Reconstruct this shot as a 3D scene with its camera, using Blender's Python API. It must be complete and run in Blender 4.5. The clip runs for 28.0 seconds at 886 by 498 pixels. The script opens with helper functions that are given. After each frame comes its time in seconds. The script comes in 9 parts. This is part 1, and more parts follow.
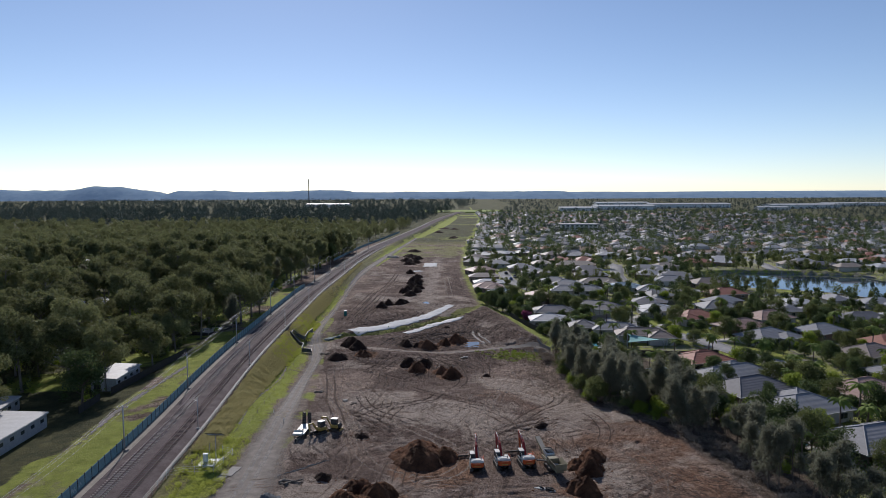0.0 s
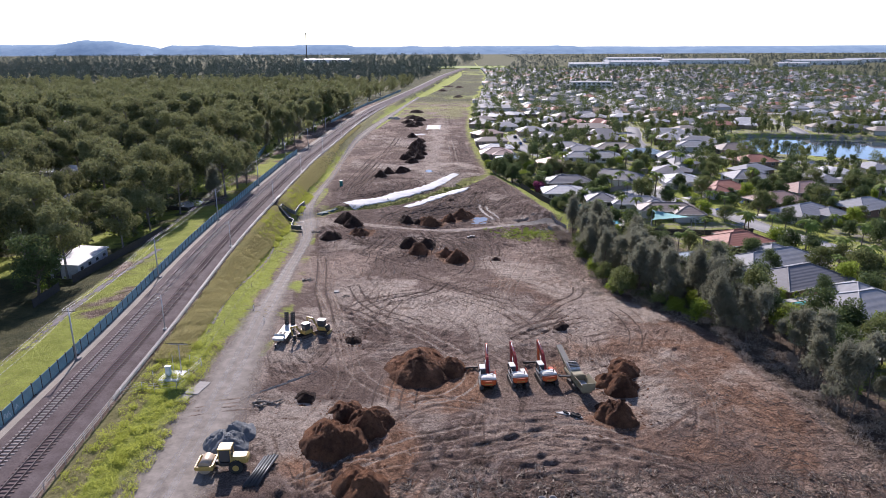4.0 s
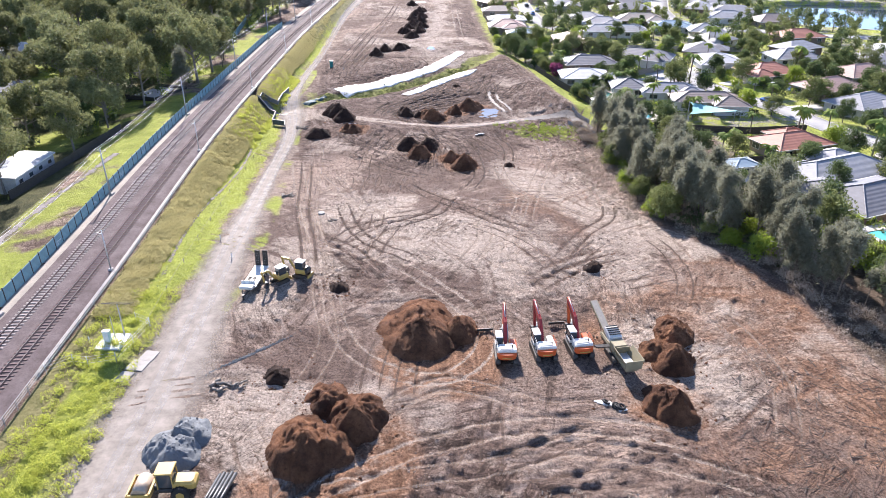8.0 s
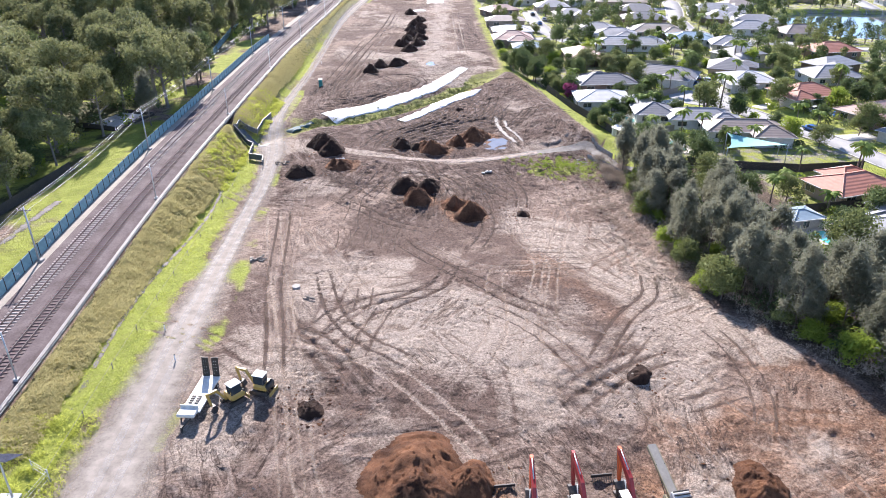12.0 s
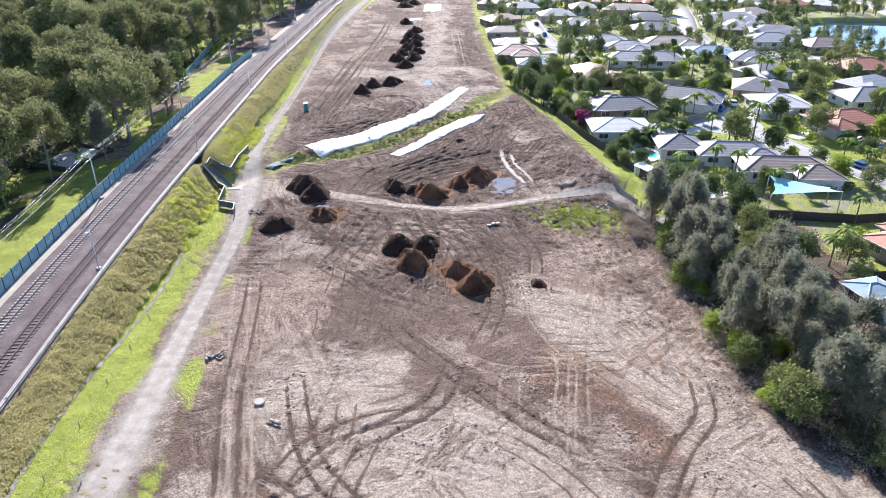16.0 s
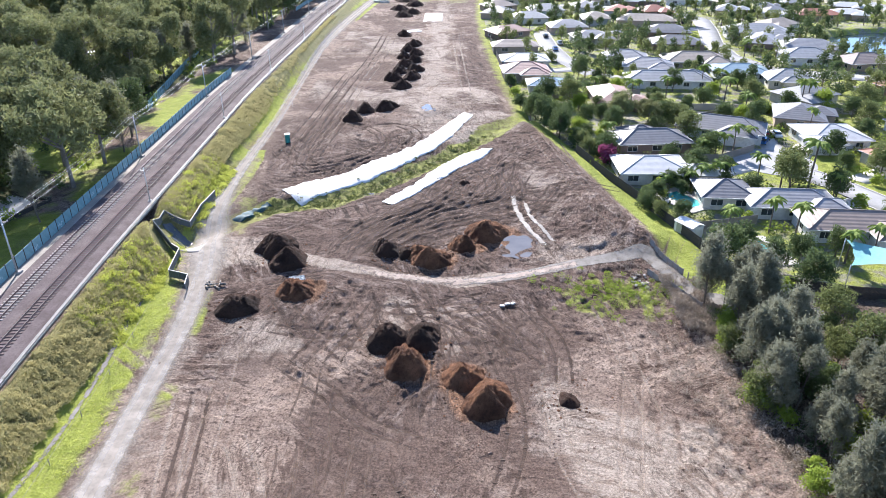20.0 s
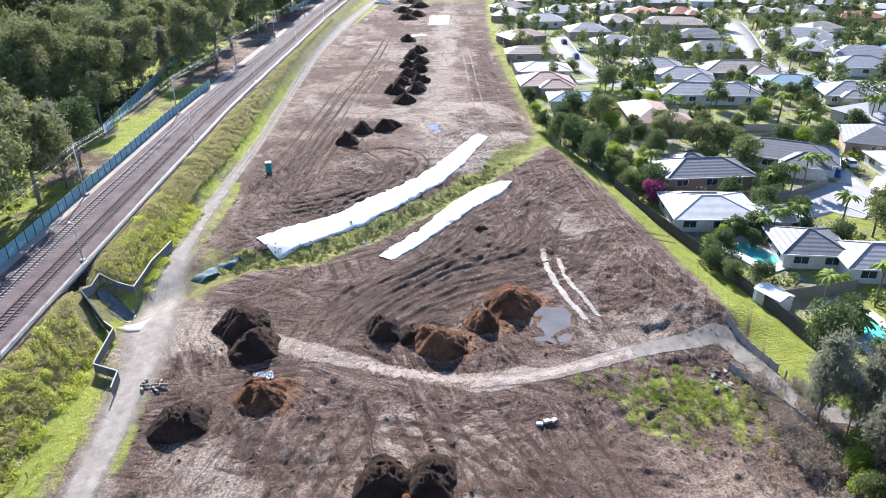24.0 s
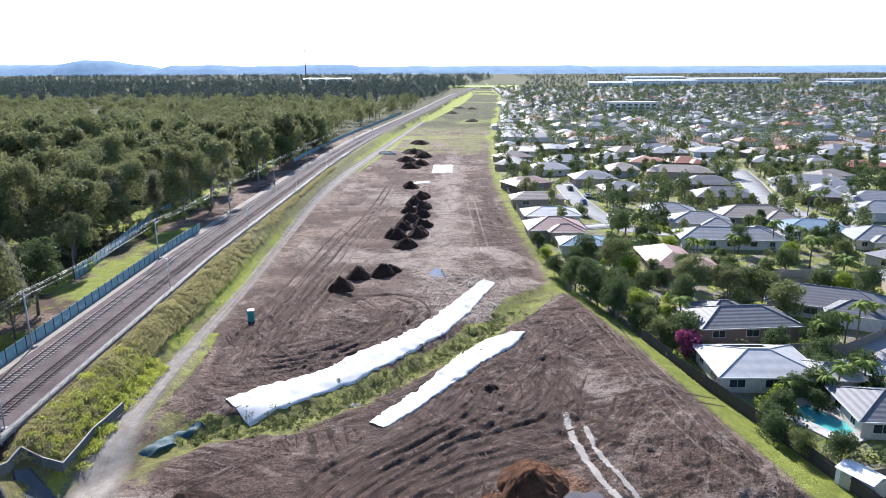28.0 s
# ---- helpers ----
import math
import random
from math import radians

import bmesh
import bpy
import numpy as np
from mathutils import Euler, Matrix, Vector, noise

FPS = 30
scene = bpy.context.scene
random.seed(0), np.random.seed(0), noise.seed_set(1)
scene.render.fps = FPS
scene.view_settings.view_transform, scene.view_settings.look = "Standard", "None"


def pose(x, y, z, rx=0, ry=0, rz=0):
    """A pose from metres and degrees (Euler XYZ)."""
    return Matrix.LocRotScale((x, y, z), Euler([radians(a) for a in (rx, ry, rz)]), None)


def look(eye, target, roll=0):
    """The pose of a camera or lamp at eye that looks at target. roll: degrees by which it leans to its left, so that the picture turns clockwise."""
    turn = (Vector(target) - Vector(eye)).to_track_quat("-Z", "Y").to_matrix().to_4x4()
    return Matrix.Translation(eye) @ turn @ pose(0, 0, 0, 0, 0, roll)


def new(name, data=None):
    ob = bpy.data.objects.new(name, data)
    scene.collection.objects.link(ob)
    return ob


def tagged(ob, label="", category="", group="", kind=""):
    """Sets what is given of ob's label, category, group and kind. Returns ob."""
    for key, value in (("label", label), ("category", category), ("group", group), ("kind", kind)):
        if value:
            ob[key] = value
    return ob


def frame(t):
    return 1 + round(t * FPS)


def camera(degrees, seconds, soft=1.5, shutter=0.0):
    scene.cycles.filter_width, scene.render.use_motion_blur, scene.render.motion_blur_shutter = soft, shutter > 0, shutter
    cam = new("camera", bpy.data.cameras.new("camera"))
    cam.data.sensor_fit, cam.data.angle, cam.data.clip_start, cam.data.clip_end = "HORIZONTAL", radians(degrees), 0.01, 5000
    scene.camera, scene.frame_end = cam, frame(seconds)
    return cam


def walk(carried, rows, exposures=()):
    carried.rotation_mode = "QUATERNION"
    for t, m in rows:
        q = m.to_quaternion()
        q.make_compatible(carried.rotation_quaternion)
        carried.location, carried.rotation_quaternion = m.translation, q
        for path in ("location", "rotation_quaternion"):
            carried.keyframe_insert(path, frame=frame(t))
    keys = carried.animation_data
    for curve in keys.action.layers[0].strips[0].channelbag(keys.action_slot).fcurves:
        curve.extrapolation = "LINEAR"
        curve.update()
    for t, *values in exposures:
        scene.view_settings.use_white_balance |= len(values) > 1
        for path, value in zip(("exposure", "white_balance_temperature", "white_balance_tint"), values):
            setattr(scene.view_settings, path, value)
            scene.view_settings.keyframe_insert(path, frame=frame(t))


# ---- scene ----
EXPOSURES = [(0, -0.4, 6300, 14), (1.0, -0.52, 6200, 16), (2.0, -0.43, 6200, 34), (2.6, -0.05, 6250, 28), (4.5, 0.92, 6450, 22), (5.2, 1.37, 6600, 22), (8, 1.63, 6450, 18), (11, 1.62, 6400, 18), (17, 1.58, 6200, 13), (20, 1.59, 6150, 13), (26.5, 1.57, 6150, 12), (28, 1.16, 6100, 13)]
cam = camera(65.00, 28.0, soft=0.75)
PATH = [
    (0, (3.457, -24.268, 46.022), (3.294, -14.304, 45.197), -0.27),
    (0.5, (3.426, -21.599, 46.007), (3.255, -11.614, 45.488), -0.27),
    (1, (3.379, -18.883, 45.988), (3.205, -8.888, 45.718), -0.27),
    (1.5, (3.325, -16.058, 45.971), (3.152, -6.069, 45.548), -0.27),
    (2, (3.293, -13.055, 45.958), (3.113, -3.115, 44.883), -0.27),
    (2.5, (3.233, -9.946, 45.950), (3.042, -0.115, 44.128), -0.27),
    (4.5, (2.690, 2.426, 45.940), (2.470, 11.910, 42.780), -0.27),
    (5, (2.462, 5.482, 46.034), (2.253, 14.756, 42.300), -0.27),
    (5.5, (2.266, 8.688, 46.151), (2.065, 17.704, 41.830), -0.27),
    (6, (2.226, 11.830, 46.278), (2.015, 20.741, 41.746), -0.27),
    (6.5, (2.155, 14.886, 46.381), (1.934, 23.796, 41.846), -0.27),
    (7, (2.088, 17.904, 46.441), (1.859, 26.811, 41.901), -0.27),
    (7.5, (1.955, 20.860, 46.462), (1.720, 29.767, 41.922), -0.27),
    (8, (1.805, 23.777, 46.456), (1.568, 32.685, 41.917), -0.27),
    (8.5, (1.681, 26.736, 46.437), (1.444, 35.645, 41.901), -0.27),
    (9, (1.519, 29.706, 46.421), (1.285, 38.616, 41.889), -0.27),
    (9.5, (1.367, 32.718, 46.414), (1.136, 41.631, 41.886), -0.27),
    (10, (1.255, 35.582, 46.414), (1.024, 44.497, 41.889), -0.27),
    (10.5, (1.133, 38.770, 46.412), (0.903, 47.685, 41.886), -0.27),
    (11, (1.055, 41.960, 46.394), (0.824, 50.874, 41.869), -0.27),
    (11.5, (0.949, 45.210, 46.360), (0.719, 54.126, 41.837), -0.27),
    (12, (0.787, 48.412, 46.336), (0.556, 57.328, 41.815), -0.27),
    (12.5, (0.558, 51.561, 46.348), (0.332, 60.478, 41.826), -0.27),
    (14.5, (-0.250, 61.503, 47.925), (-0.433, 70.407, 43.377), -0.27),
    (15, (-0.232, 64.668, 47.942), (-0.420, 73.573, 43.396), -0.27),
    (15.5, (-0.176, 67.961, 47.898), (-0.369, 76.866, 43.353), -0.27),
    (16, (-0.163, 71.342, 47.822), (-0.355, 80.248, 43.279), -0.27),
    (16.5, (-0.211, 74.741, 47.737), (-0.405, 83.649, 43.197), -0.27),
    (17, (-0.349, 78.094, 47.664), (-0.539, 87.005, 43.130), -0.27),
    (17.5, (-0.442, 81.436, 47.616), (-0.633, 90.350, 43.087), -0.27),
    (18, (-0.505, 84.772, 47.591), (-0.692, 93.688, 43.066), -0.27),
    (18.5, (-0.525, 88.180, 47.581), (-0.717, 97.096, 43.057), -0.27),
    (19, (-0.576, 91.646, 47.578), (-0.771, 100.562, 43.054), -0.27),
    (19.5, (-0.651, 95.032, 47.575), (-0.850, 103.949, 43.052), -0.27),
    (20, (-0.796, 98.343, 47.571), (-1.001, 107.259, 43.048), -0.27),
    (20.5, (-1.051, 101.731, 47.569), (-1.259, 110.648, 43.047), -0.27),
    (21, (-1.324, 105.221, 47.554), (-1.537, 114.142, 43.041), -0.27),
    (21.5, (-1.579, 108.679, 47.487), (-1.797, 117.603, 42.981), -0.27),
    (23.5, (-2.533, 122.756, 45.320), (-2.781, 131.671, 40.798), -0.27),
    (24, (-2.747, 126.285, 44.682), (-2.999, 135.199, 40.155), -0.27),
    (24.5, (-2.948, 129.696, 44.026), (-3.205, 138.609, 39.501), -0.27),
    (25, (-3.088, 133.154, 43.366), (-3.352, 142.066, 38.840), -0.27),
    (25.5, (-3.250, 136.310, 42.710), (-3.521, 145.225, 38.187), -0.27),
    (26, (-3.269, 138.534, 42.050), (-3.546, 147.448, 37.528), -0.27),
    (26.5, (-3.205, 139.918, 41.385), (-3.487, 148.839, 36.876), -0.27),
    (27, (-3.151, 140.619, 40.717), (-3.444, 149.799, 36.762), -0.27),
    (27.5, (-3.144, 140.687, 40.026), (-3.446, 150.216, 37.010), -0.27),
    (28, (-3.157, 140.636, 39.324), (-3.467, 150.305, 36.791), -0.27),
]
walk(cam, [(t, look(eye, target, roll)) for t, eye, target, roll in PATH], EXPOSURES)

# ---------------------------------------------------------------- light
SUN_AZ, SUN_EL = radians(-13.0), radians(33.0)
world = bpy.data.worlds.new("world")
scene.world = world
world.use_nodes = True
wn = world.node_tree.nodes
sky = wn.new("ShaderNodeTexSky")
sky.sky_type, sky.sun_disc = "NISHITA", False
sky.sun_elevation, sky.sun_rotation = SUN_EL, SUN_AZ % (2 * math.pi)
sky.air_density, sky.dust_density, sky.ozone_density = 0.68, 0.08, 1.3
wn["Background"].inputs["Strength"].default_value = 0.13
world.node_tree.links.new(sky.outputs[0], wn["Background"].inputs["Color"])

sun = new("sun", bpy.data.lights.new("sun", "SUN"))
sun.data.energy, sun.data.angle, sun.data.color = 5.0, radians(0.55), (1.0, 0.95, 0.88)
to_sun = Vector((math.sin(SUN_AZ) * math.cos(SUN_EL), math.cos(SUN_AZ) * math.cos(SUN_EL), math.sin(SUN_EL)))
sun.matrix_world = look(to_sun * 400, (0, 0, 0))

# ---------------------------------------------------------------- materials
class Nodes:
    """Small helper to write node trees in few lines."""

    def __init__(self, name, rough=0.8, metal=0.0, spec=0.3):
        self.m = bpy.data.materials.new(name)
        self.m.use_nodes = True
        self.t = self.m.node_tree
        self.b = self.t.nodes["Principled BSDF"]
        self.b.inputs["Roughness"].default_value = rough
        self.b.inputs["Metallic"].default_value = metal
        self.b.inputs["Specular IOR Level"].default_value = spec
        self.pos = None

    def n(self, kind, **props):
        node = self.t.nodes.new(kind)
        for k, v in props.items():
            node.inputs[k.replace("_", " ")].default_value = v
        return node

    def l(self, a, b):
        self.t.links.new(a, b)

    def where(self, local=False):
        if local:
            return self.n("ShaderNodeTexCoord").outputs["Object"]
        if self.pos is None:
            self.pos = self.n("ShaderNodeNewGeometry").outputs["Position"]
        return self.pos

    def noise(self, scale, detail=4.0, rough=0.6, local=False, dist=0.0):
        a = self.n("ShaderNodeTexNoise", Scale=scale, Detail=detail, Roughness=rough, Distortion=dist)
        self.l(self.where(local), a.inputs["Vector"])
        return a.outputs["Fac"]

    def ramp(self, fac, lo, hi, a=0.0, b=1.0):
        r = self.n("ShaderNodeMapRange")
        r.inputs[1].default_value, r.inputs[2].default_value = lo, hi
        r.inputs[3].default_value, r.inputs[4].default_value = a, b
        self.l(fac, r.inputs[0])
        return r.outputs[0]

    def math(self, op, a, b):
        r = self.t.nodes.new("ShaderNodeMath")
        r.operation = op
        for i, v in enumerate((a, b)):
            if isinstance(v, (int, float)):
                r.inputs[i].default_value = v
            else:
                self.l(v, r.inputs[i])
        return r.outputs[0]

    def mix(self, fac, a, b):
        r = self.t.nodes.new("ShaderNodeMix")
        r.data_type = "RGBA"
        for s, v in ((r.inputs[0], fac), (r.inputs[6], a), (r.inputs[7], b)):
            if isinstance(v, (int, float)):
                s.default_value = v
            elif isinstance(v, tuple):
                s.default_value = (*v, 1)
            else:
                self.l(v, s)
        return r.outputs[2]

    def rnd(self):
        return self.t.nodes.new("ShaderNodeObjectInfo").outputs["Random"]

    def island(self):
        return self.t.nodes.new("ShaderNodeNewGeometry").outputs["Random Per Island"]

    def bump(self, height, strength, dist):
        r = self.n("ShaderNodeBump", Strength=strength, Distance=dist)
        self.l(height, r.inputs["Height"])
        self.l(r.outputs[0], self.b.inputs["Normal"])

    def color(self, c):
        self.l(c, self.b.inputs["Base Color"])
        return self.m

    def rough(self, r):
        self.l(r, self.b.inputs["Roughness"])


def plain(name, col, rough=0.6, metal=0.0, vary=0.25, scale=2.0, dirt=(0.16, 0.12, 0.09), dirty=0.25, spec=0.4, local=True, bump=0.0):
    """A painted or cast surface with grain, soiling and a slight change from piece to piece."""
    k = Nodes(name, rough, metal, spec)
    dark = tuple(c * (1 - vary) for c in col)
    base = k.mix(k.ramp(k.noise(scale, 5, 0.65, local), 0.3, 0.7), dark, col)
    base = k.mix(k.ramp(k.rnd(), 0, 1, 0.0, 0.18), base, dark)
    soil = k.math("MULTIPLY", k.ramp(k.noise(scale * 0.6, 6, 0.7, local, 0.4), 0.5, 0.75), dirty)
    if bump:
        k.bump(k.noise(scale * 8, 4, 0.6, local), bump, 0.02)
    return k.color(k.mix(soil, base, dirt))


def leafy(name, a, b, trans=0.35):
    """Leaves: two greens from tree to tree and from tuft to tuft, letting some light through."""
    k = Nodes(name, 0.7, 0.0, 0.1)
    f = k.math("ADD", k.math("MULTIPLY", k.rnd(), 0.5), k.math("MULTIPLY", k.island(), 0.5))
    c = k.mix(f, a, b)
    k.color(c)
    tr = k.t.nodes.new("ShaderNodeBsdfTranslucent")
    k.l(k.mix(0.5, c, tuple(min(1, v * 1.6) for v in b)), tr.inputs["Color"])
    ms = k.t.nodes.new("ShaderNodeMixShader")
    ms.inputs[0].default_value = trans
    k.l(k.b.outputs[0], ms.inputs[1])
    k.l(tr.outputs[0], ms.inputs[2])
    k.l(ms.outputs[0], k.t.nodes["Material Output"].inputs["Surface"])
    return k.m


def ground_material():
    """Soil, turf, clay and litter, laid out by the plan's own zone weights and broken up by noise."""
    k = Nodes("ground_soil", 0.95, 0.0, 0.15)
    z = k.t.nodes.new("ShaderNodeAttribute")
    z.attribute_name = "zone"
    sep = k.t.nodes.new("ShaderNodeSeparateColor")
    k.l(z.outputs["Color"], sep.inputs[0])
    z2 = k.t.nodes.new("ShaderNodeAttribute")
    z2.attribute_name = "zone_b"
    sep2 = k.t.nodes.new("ShaderNodeSeparateColor")
    k.l(z2.outputs["Color"], sep2.inputs[0])
    n1, n2, n3 = k.noise(0.045, 6, 0.62), k.noise(0.35, 6, 0.68, dist=0.5), k.noise(2.4, 5, 0.7)
    n4 = k.noise(9.0, 3, 0.7)

    def edge(w, amount=0.75, sharp=0.16):
        s = k.math("ADD", w, k.math("MULTIPLY", k.math("SUBTRACT", n2, 0.5), amount))
        s = k.math("ADD", s, k.math("MULTIPLY", k.math("SUBTRACT", n3, 0.5), amount * 0.6))
        return k.ramp(s, 0.5 - sharp, 0.5 + sharp)

    # swaths: patches of soil, each scored in a direction of its own
    warp = k.n("ShaderNodeTexNoise", Scale=0.22, Detail=4.0, Roughness=0.6)
    k.l(k.where(), warp.inputs["Vector"])
    push = k.t.nodes.new("ShaderNodeVectorMath")
    push.operation = "MULTIPLY_ADD"
    k.l(warp.outputs["Color"], push.inputs[0])
    push.inputs[1].default_value = (7.0, 7.0, 0.0)
    k.l(k.where(), push.inputs[2])

    def swath(size, stretch, fine, detail=4.0):
        vo = k.n("ShaderNodeTexVoronoi", Scale=size)
        vo.voronoi_dimensions = "2D"
        k.l(push.outputs[0], vo.inputs["Vector"])
        sp = k.t.nodes.new("ShaderNodeSeparateColor")
        k.l(vo.outputs["Color"], sp.inputs[0])
        ro = k.t.nodes.new("ShaderNodeVectorRotate")
        ro.rotation_type = "Z_AXIS"
        k.l(k.where(), ro.inputs["Vector"])
        k.l(k.math("MULTIPLY", sp.outputs[0], 3.14), ro.inputs["Angle"])
        mp = k.t.nodes.new("ShaderNodeMapping")
        mp.inputs["Scale"].default_value = (1.0, 1.0 / stretch, 1.0)
        k.l(ro.outputs[0], mp.inputs["Vector"])
        nz = k.n("ShaderNodeTexNoise", Scale=fine, Detail=detail, Roughness=0.62, Distortion=0.7)
        k.l(mp.outputs[0], nz.inputs["Vector"])
        return nz.outputs["Fac"], sp.outputs[1]

    st, cell_a = swath(0.11, 6.5, 0.95, 2.0)
    st2, cell_c = swath(0.21, 7.0, 1.9, 1.5)
    dry = k.mix(k.ramp(n2, 0.3, 0.68), (0.162, 0.108, 0.083), (0.405, 0.310, 0.250))
    churn = k.ramp(k.noise(0.085, 4, 0.65, dist=0.6), 0.44, 0.58, 0.08, 1.0)
    dry = k.mix(k.math("MULTIPLY", k.ramp(st, 0.44, 0.36), churn), dry, (0.085, 0.055, 0.042))
    dry = k.mix(k.math("MULTIPLY", k.ramp(st, 0.52, 0.66, 0.0, 0.45), churn), dry, (0.460, 0.378, 0.315))
    dry = k.mix(k.ramp(n1, 0.47, 0.54, 0.0, 0.8), dry, (0.118, 0.078, 0.062))
    dry = k.mix(k.ramp(n3, 0.53, 0.62, 0.0, 0.85), dry, (0.080, 0.053, 0.041))
    damp = k.mix(k.ramp(n3, 0.3, 0.7), (0.067, 0.042, 0.034), (0.197, 0.136, 0.108))
    damp = k.mix(k.math("MULTIPLY", k.ramp(st, 0.53, 0.64, 0.0, 0.5), churn), damp, (0.335, 0.270, 0.238))
    damp = k.mix(k.ramp(n2, 0.54, 0.70, 0.0, 0.8), damp, (0.302, 0.229, 0.192))
    damp = k.mix(k.ramp(st, 0.45, 0.37, 0.0, 0.8), damp, (0.036, 0.023, 0.018))
    clay = k.mix(k.ramp(n3, 0.3, 0.72), (0.175, 0.088, 0.052), (0.370, 0.222, 0.142))
    clay = k.mix(k.ramp(st, 0.35, 0.6, 0.75, 0.0), clay, (0.127, 0.067, 0.040))
    pale = k.mix(k.ramp(n3, 0.25, 0.75), (0.315, 0.252, 0.206), (0.440, 0.365, 0.306))
    pale = k.mix(k.ramp(st, 0.46, 0.34, 0.0, 0.8), pale, (0.185, 0.132, 0.100))
    turf = k.mix(k.ramp(n2, 0.32, 0.7), (0.215, 0.260, 0.042), (0.385, 0.420, 0.085))
    turf = k.mix(k.ramp(n3, 0.5, 0.78, 0.0, 0.7), turf, (0.330, 0.300, 0.130))
    turf = k.mix(k.ramp(n4, 0.48, 0.8, 0.0, 0.55), turf, (0.110, 0.140, 0.025))
    scrub = k.mix(k.ramp(n2, 0.35, 0.7), (0.190, 0.175, 0.070), (0.300, 0.270, 0.130))
    scrub = k.mix(k.ramp(n3, 0.45, 0.75, 0.0, 0.8), scrub, (0.095, 0.110, 0.035))
    litter = k.mix(k.ramp(n2, 0.35, 0.68), (0.050, 0.055, 0.024), (0.120, 0.115, 0.050))
    litter = k.mix(k.ramp(n1, 0.54, 0.66, 0.0, 0.4), litter, (0.170, 0.180, 0.065))
    shade_litter = k.mix(k.ramp(n2, 0.35, 0.68), (0.075, 0.054, 0.040), (0.165, 0.124, 0.094))
    shade_litter = k.mix(k.ramp(n3, 0.5, 0.75, 0.0, 0.8), shade_litter, (0.245, 0.195, 0.150))
    yard = k.mix(k.ramp(n2, 0.42, 0.58), (0.300, 0.275, 0.235), turf)
    z3 = k.t.nodes.new("ShaderNodeAttribute")
    z3.attribute_name = "zone_c"
    sep3 = k.t.nodes.new("ShaderNodeSeparateColor")
    k.l(z3.outputs["Color"], sep3.inputs[0])
    c = dry
    for w, col in ((sep.outputs[1], damp), (sep.outputs[2], clay), (sep2.outputs[0], pale), (sep2.outputs[1], scrub),
                   (sep2.outputs[2], litter), (sep3.outputs[1], shade_litter), (sep3.outputs[0], yard), (sep.outputs[0], turf)):
        c = k.mix(edge(w), c, col)
    bare = k.math("SUBTRACT", 1.0, k.math("MAXIMUM", sep.outputs[0], k.math("MAXIMUM", sep2.outputs[2], sep2.outputs[1])))
    scars = []
    for fac, cell, lo in ((st, cell_a, 0.55), (st2, cell_c, 0.62)):
        line = k.ramp(k.math("ABSOLUTE", k.math("SUBTRACT", fac, 0.47), 0), 0.008, 0.030, 1.0, 0.0)
        scars.append(k.math("MULTIPLY", line, k.ramp(cell, lo, lo + 0.1)))
    scar = k.math("MULTIPLY", k.math("MAXIMUM", scars[0], scars[1]), k.math("MULTIPLY", bare, k.ramp(churn, 0.1, 0.9, 0.25, 0.75)))
    c = k.mix(scar, c, (0.070, 0.046, 0.036))
    grain = k.t.nodes.new("ShaderNodeMix")
    grain.data_type, grain.blend_type = "RGBA", "MULTIPLY"
    k.l(k.math("MULTIPLY", bare, 1.0), grain.inputs[0])
    k.l(c, grain.inputs[6])
    k.l(k.ramp(k.noise(4.2, 4, 0.72), 0.36, 0.64, 0.56, 1.5), grain.inputs[7])
    c = grain.outputs[2]
    h = k.math("ADD", k.math("ADD", k.math("MULTIPLY", n3, 1.3), n4), k.math("SUBTRACT", k.math("MULTIPLY", st, 1.2), k.math("MULTIPLY", scar, 0.5)))
    k.bump(h, 1.0, 0.42)
    return k.color(c)


GROUND = ground_material()


def gravelly(name, a, b, c, scale=3.0, bump=0.5, deep=0.05):
    k = Nodes(name, 0.95, 0.0, 0.2)
    n2, n3, n4 = k.noise(0.3, 5, 0.65), k.noise(scale, 5, 0.7), k.noise(scale * 5, 3, 0.7)
    col = k.mix(k.ramp(n2, 0.35, 0.68), a, b)
    col = k.mix(k.ramp(n3, 0.5, 0.78, 0, 0.8), col, c)
    k.bump(k.math("ADD", n3, n4), bump, deep)
    return k.color(k.mix(k.ramp(n4, 0.4, 0.8, 0, 0.45), col, c))


STREET = gravelly("street_asphalt", (0.270, 0.268, 0.270), (0.350, 0.345, 0.340), (0.210, 0.208, 0.205), 4.0, 0.2)
DRIVE = gravelly("driveway_concrete", (0.430, 0.410, 0.380), (0.520, 0.500, 0.460), (0.340, 0.320, 0.290), 3.0, 0.1)
BALLAST = gravelly("ballast_stone", (0.092, 0.070, 0.070), (0.158, 0.128, 0.126), (0.050, 0.037, 0.038), 3.5, 1.0)
BALLAST_GREY = gravelly("cess_gravel", (0.255, 0.232, 0.205), (0.330, 0.300, 0.265), (0.170, 0.150, 0.130), 5.0, 0.5)
SOIL_DARK = gravelly("heaped_dark_soil", (0.027, 0.016, 0.012), (0.100, 0.054, 0.036), (0.014, 0.009, 0.007), 2.6, 1.0, 0.4)
SOIL_RED = gravelly("heaped_red_clay", (0.078, 0.034, 0.018), (0.330, 0.155, 0.080), (0.034, 0.017, 0.011), 2.6, 1.0, 0.4)
STONE_BLUE = gravelly("crushed_blue_stone", (0.115, 0.125, 0.132), (0.185, 0.195, 0.205), (0.070, 0.076, 0.082), 5.0, 0.6)
CONCRETE = plain("concrete", (0.50, 0.48, 0.45), 0.85, dirty=0.35, scale=1.2, bump=0.3)
CONCRETE_DARK = plain("weathered_concrete", (0.31, 0.29, 0.27), 0.85, dirty=0.4, scale=1.2, bump=0.3)
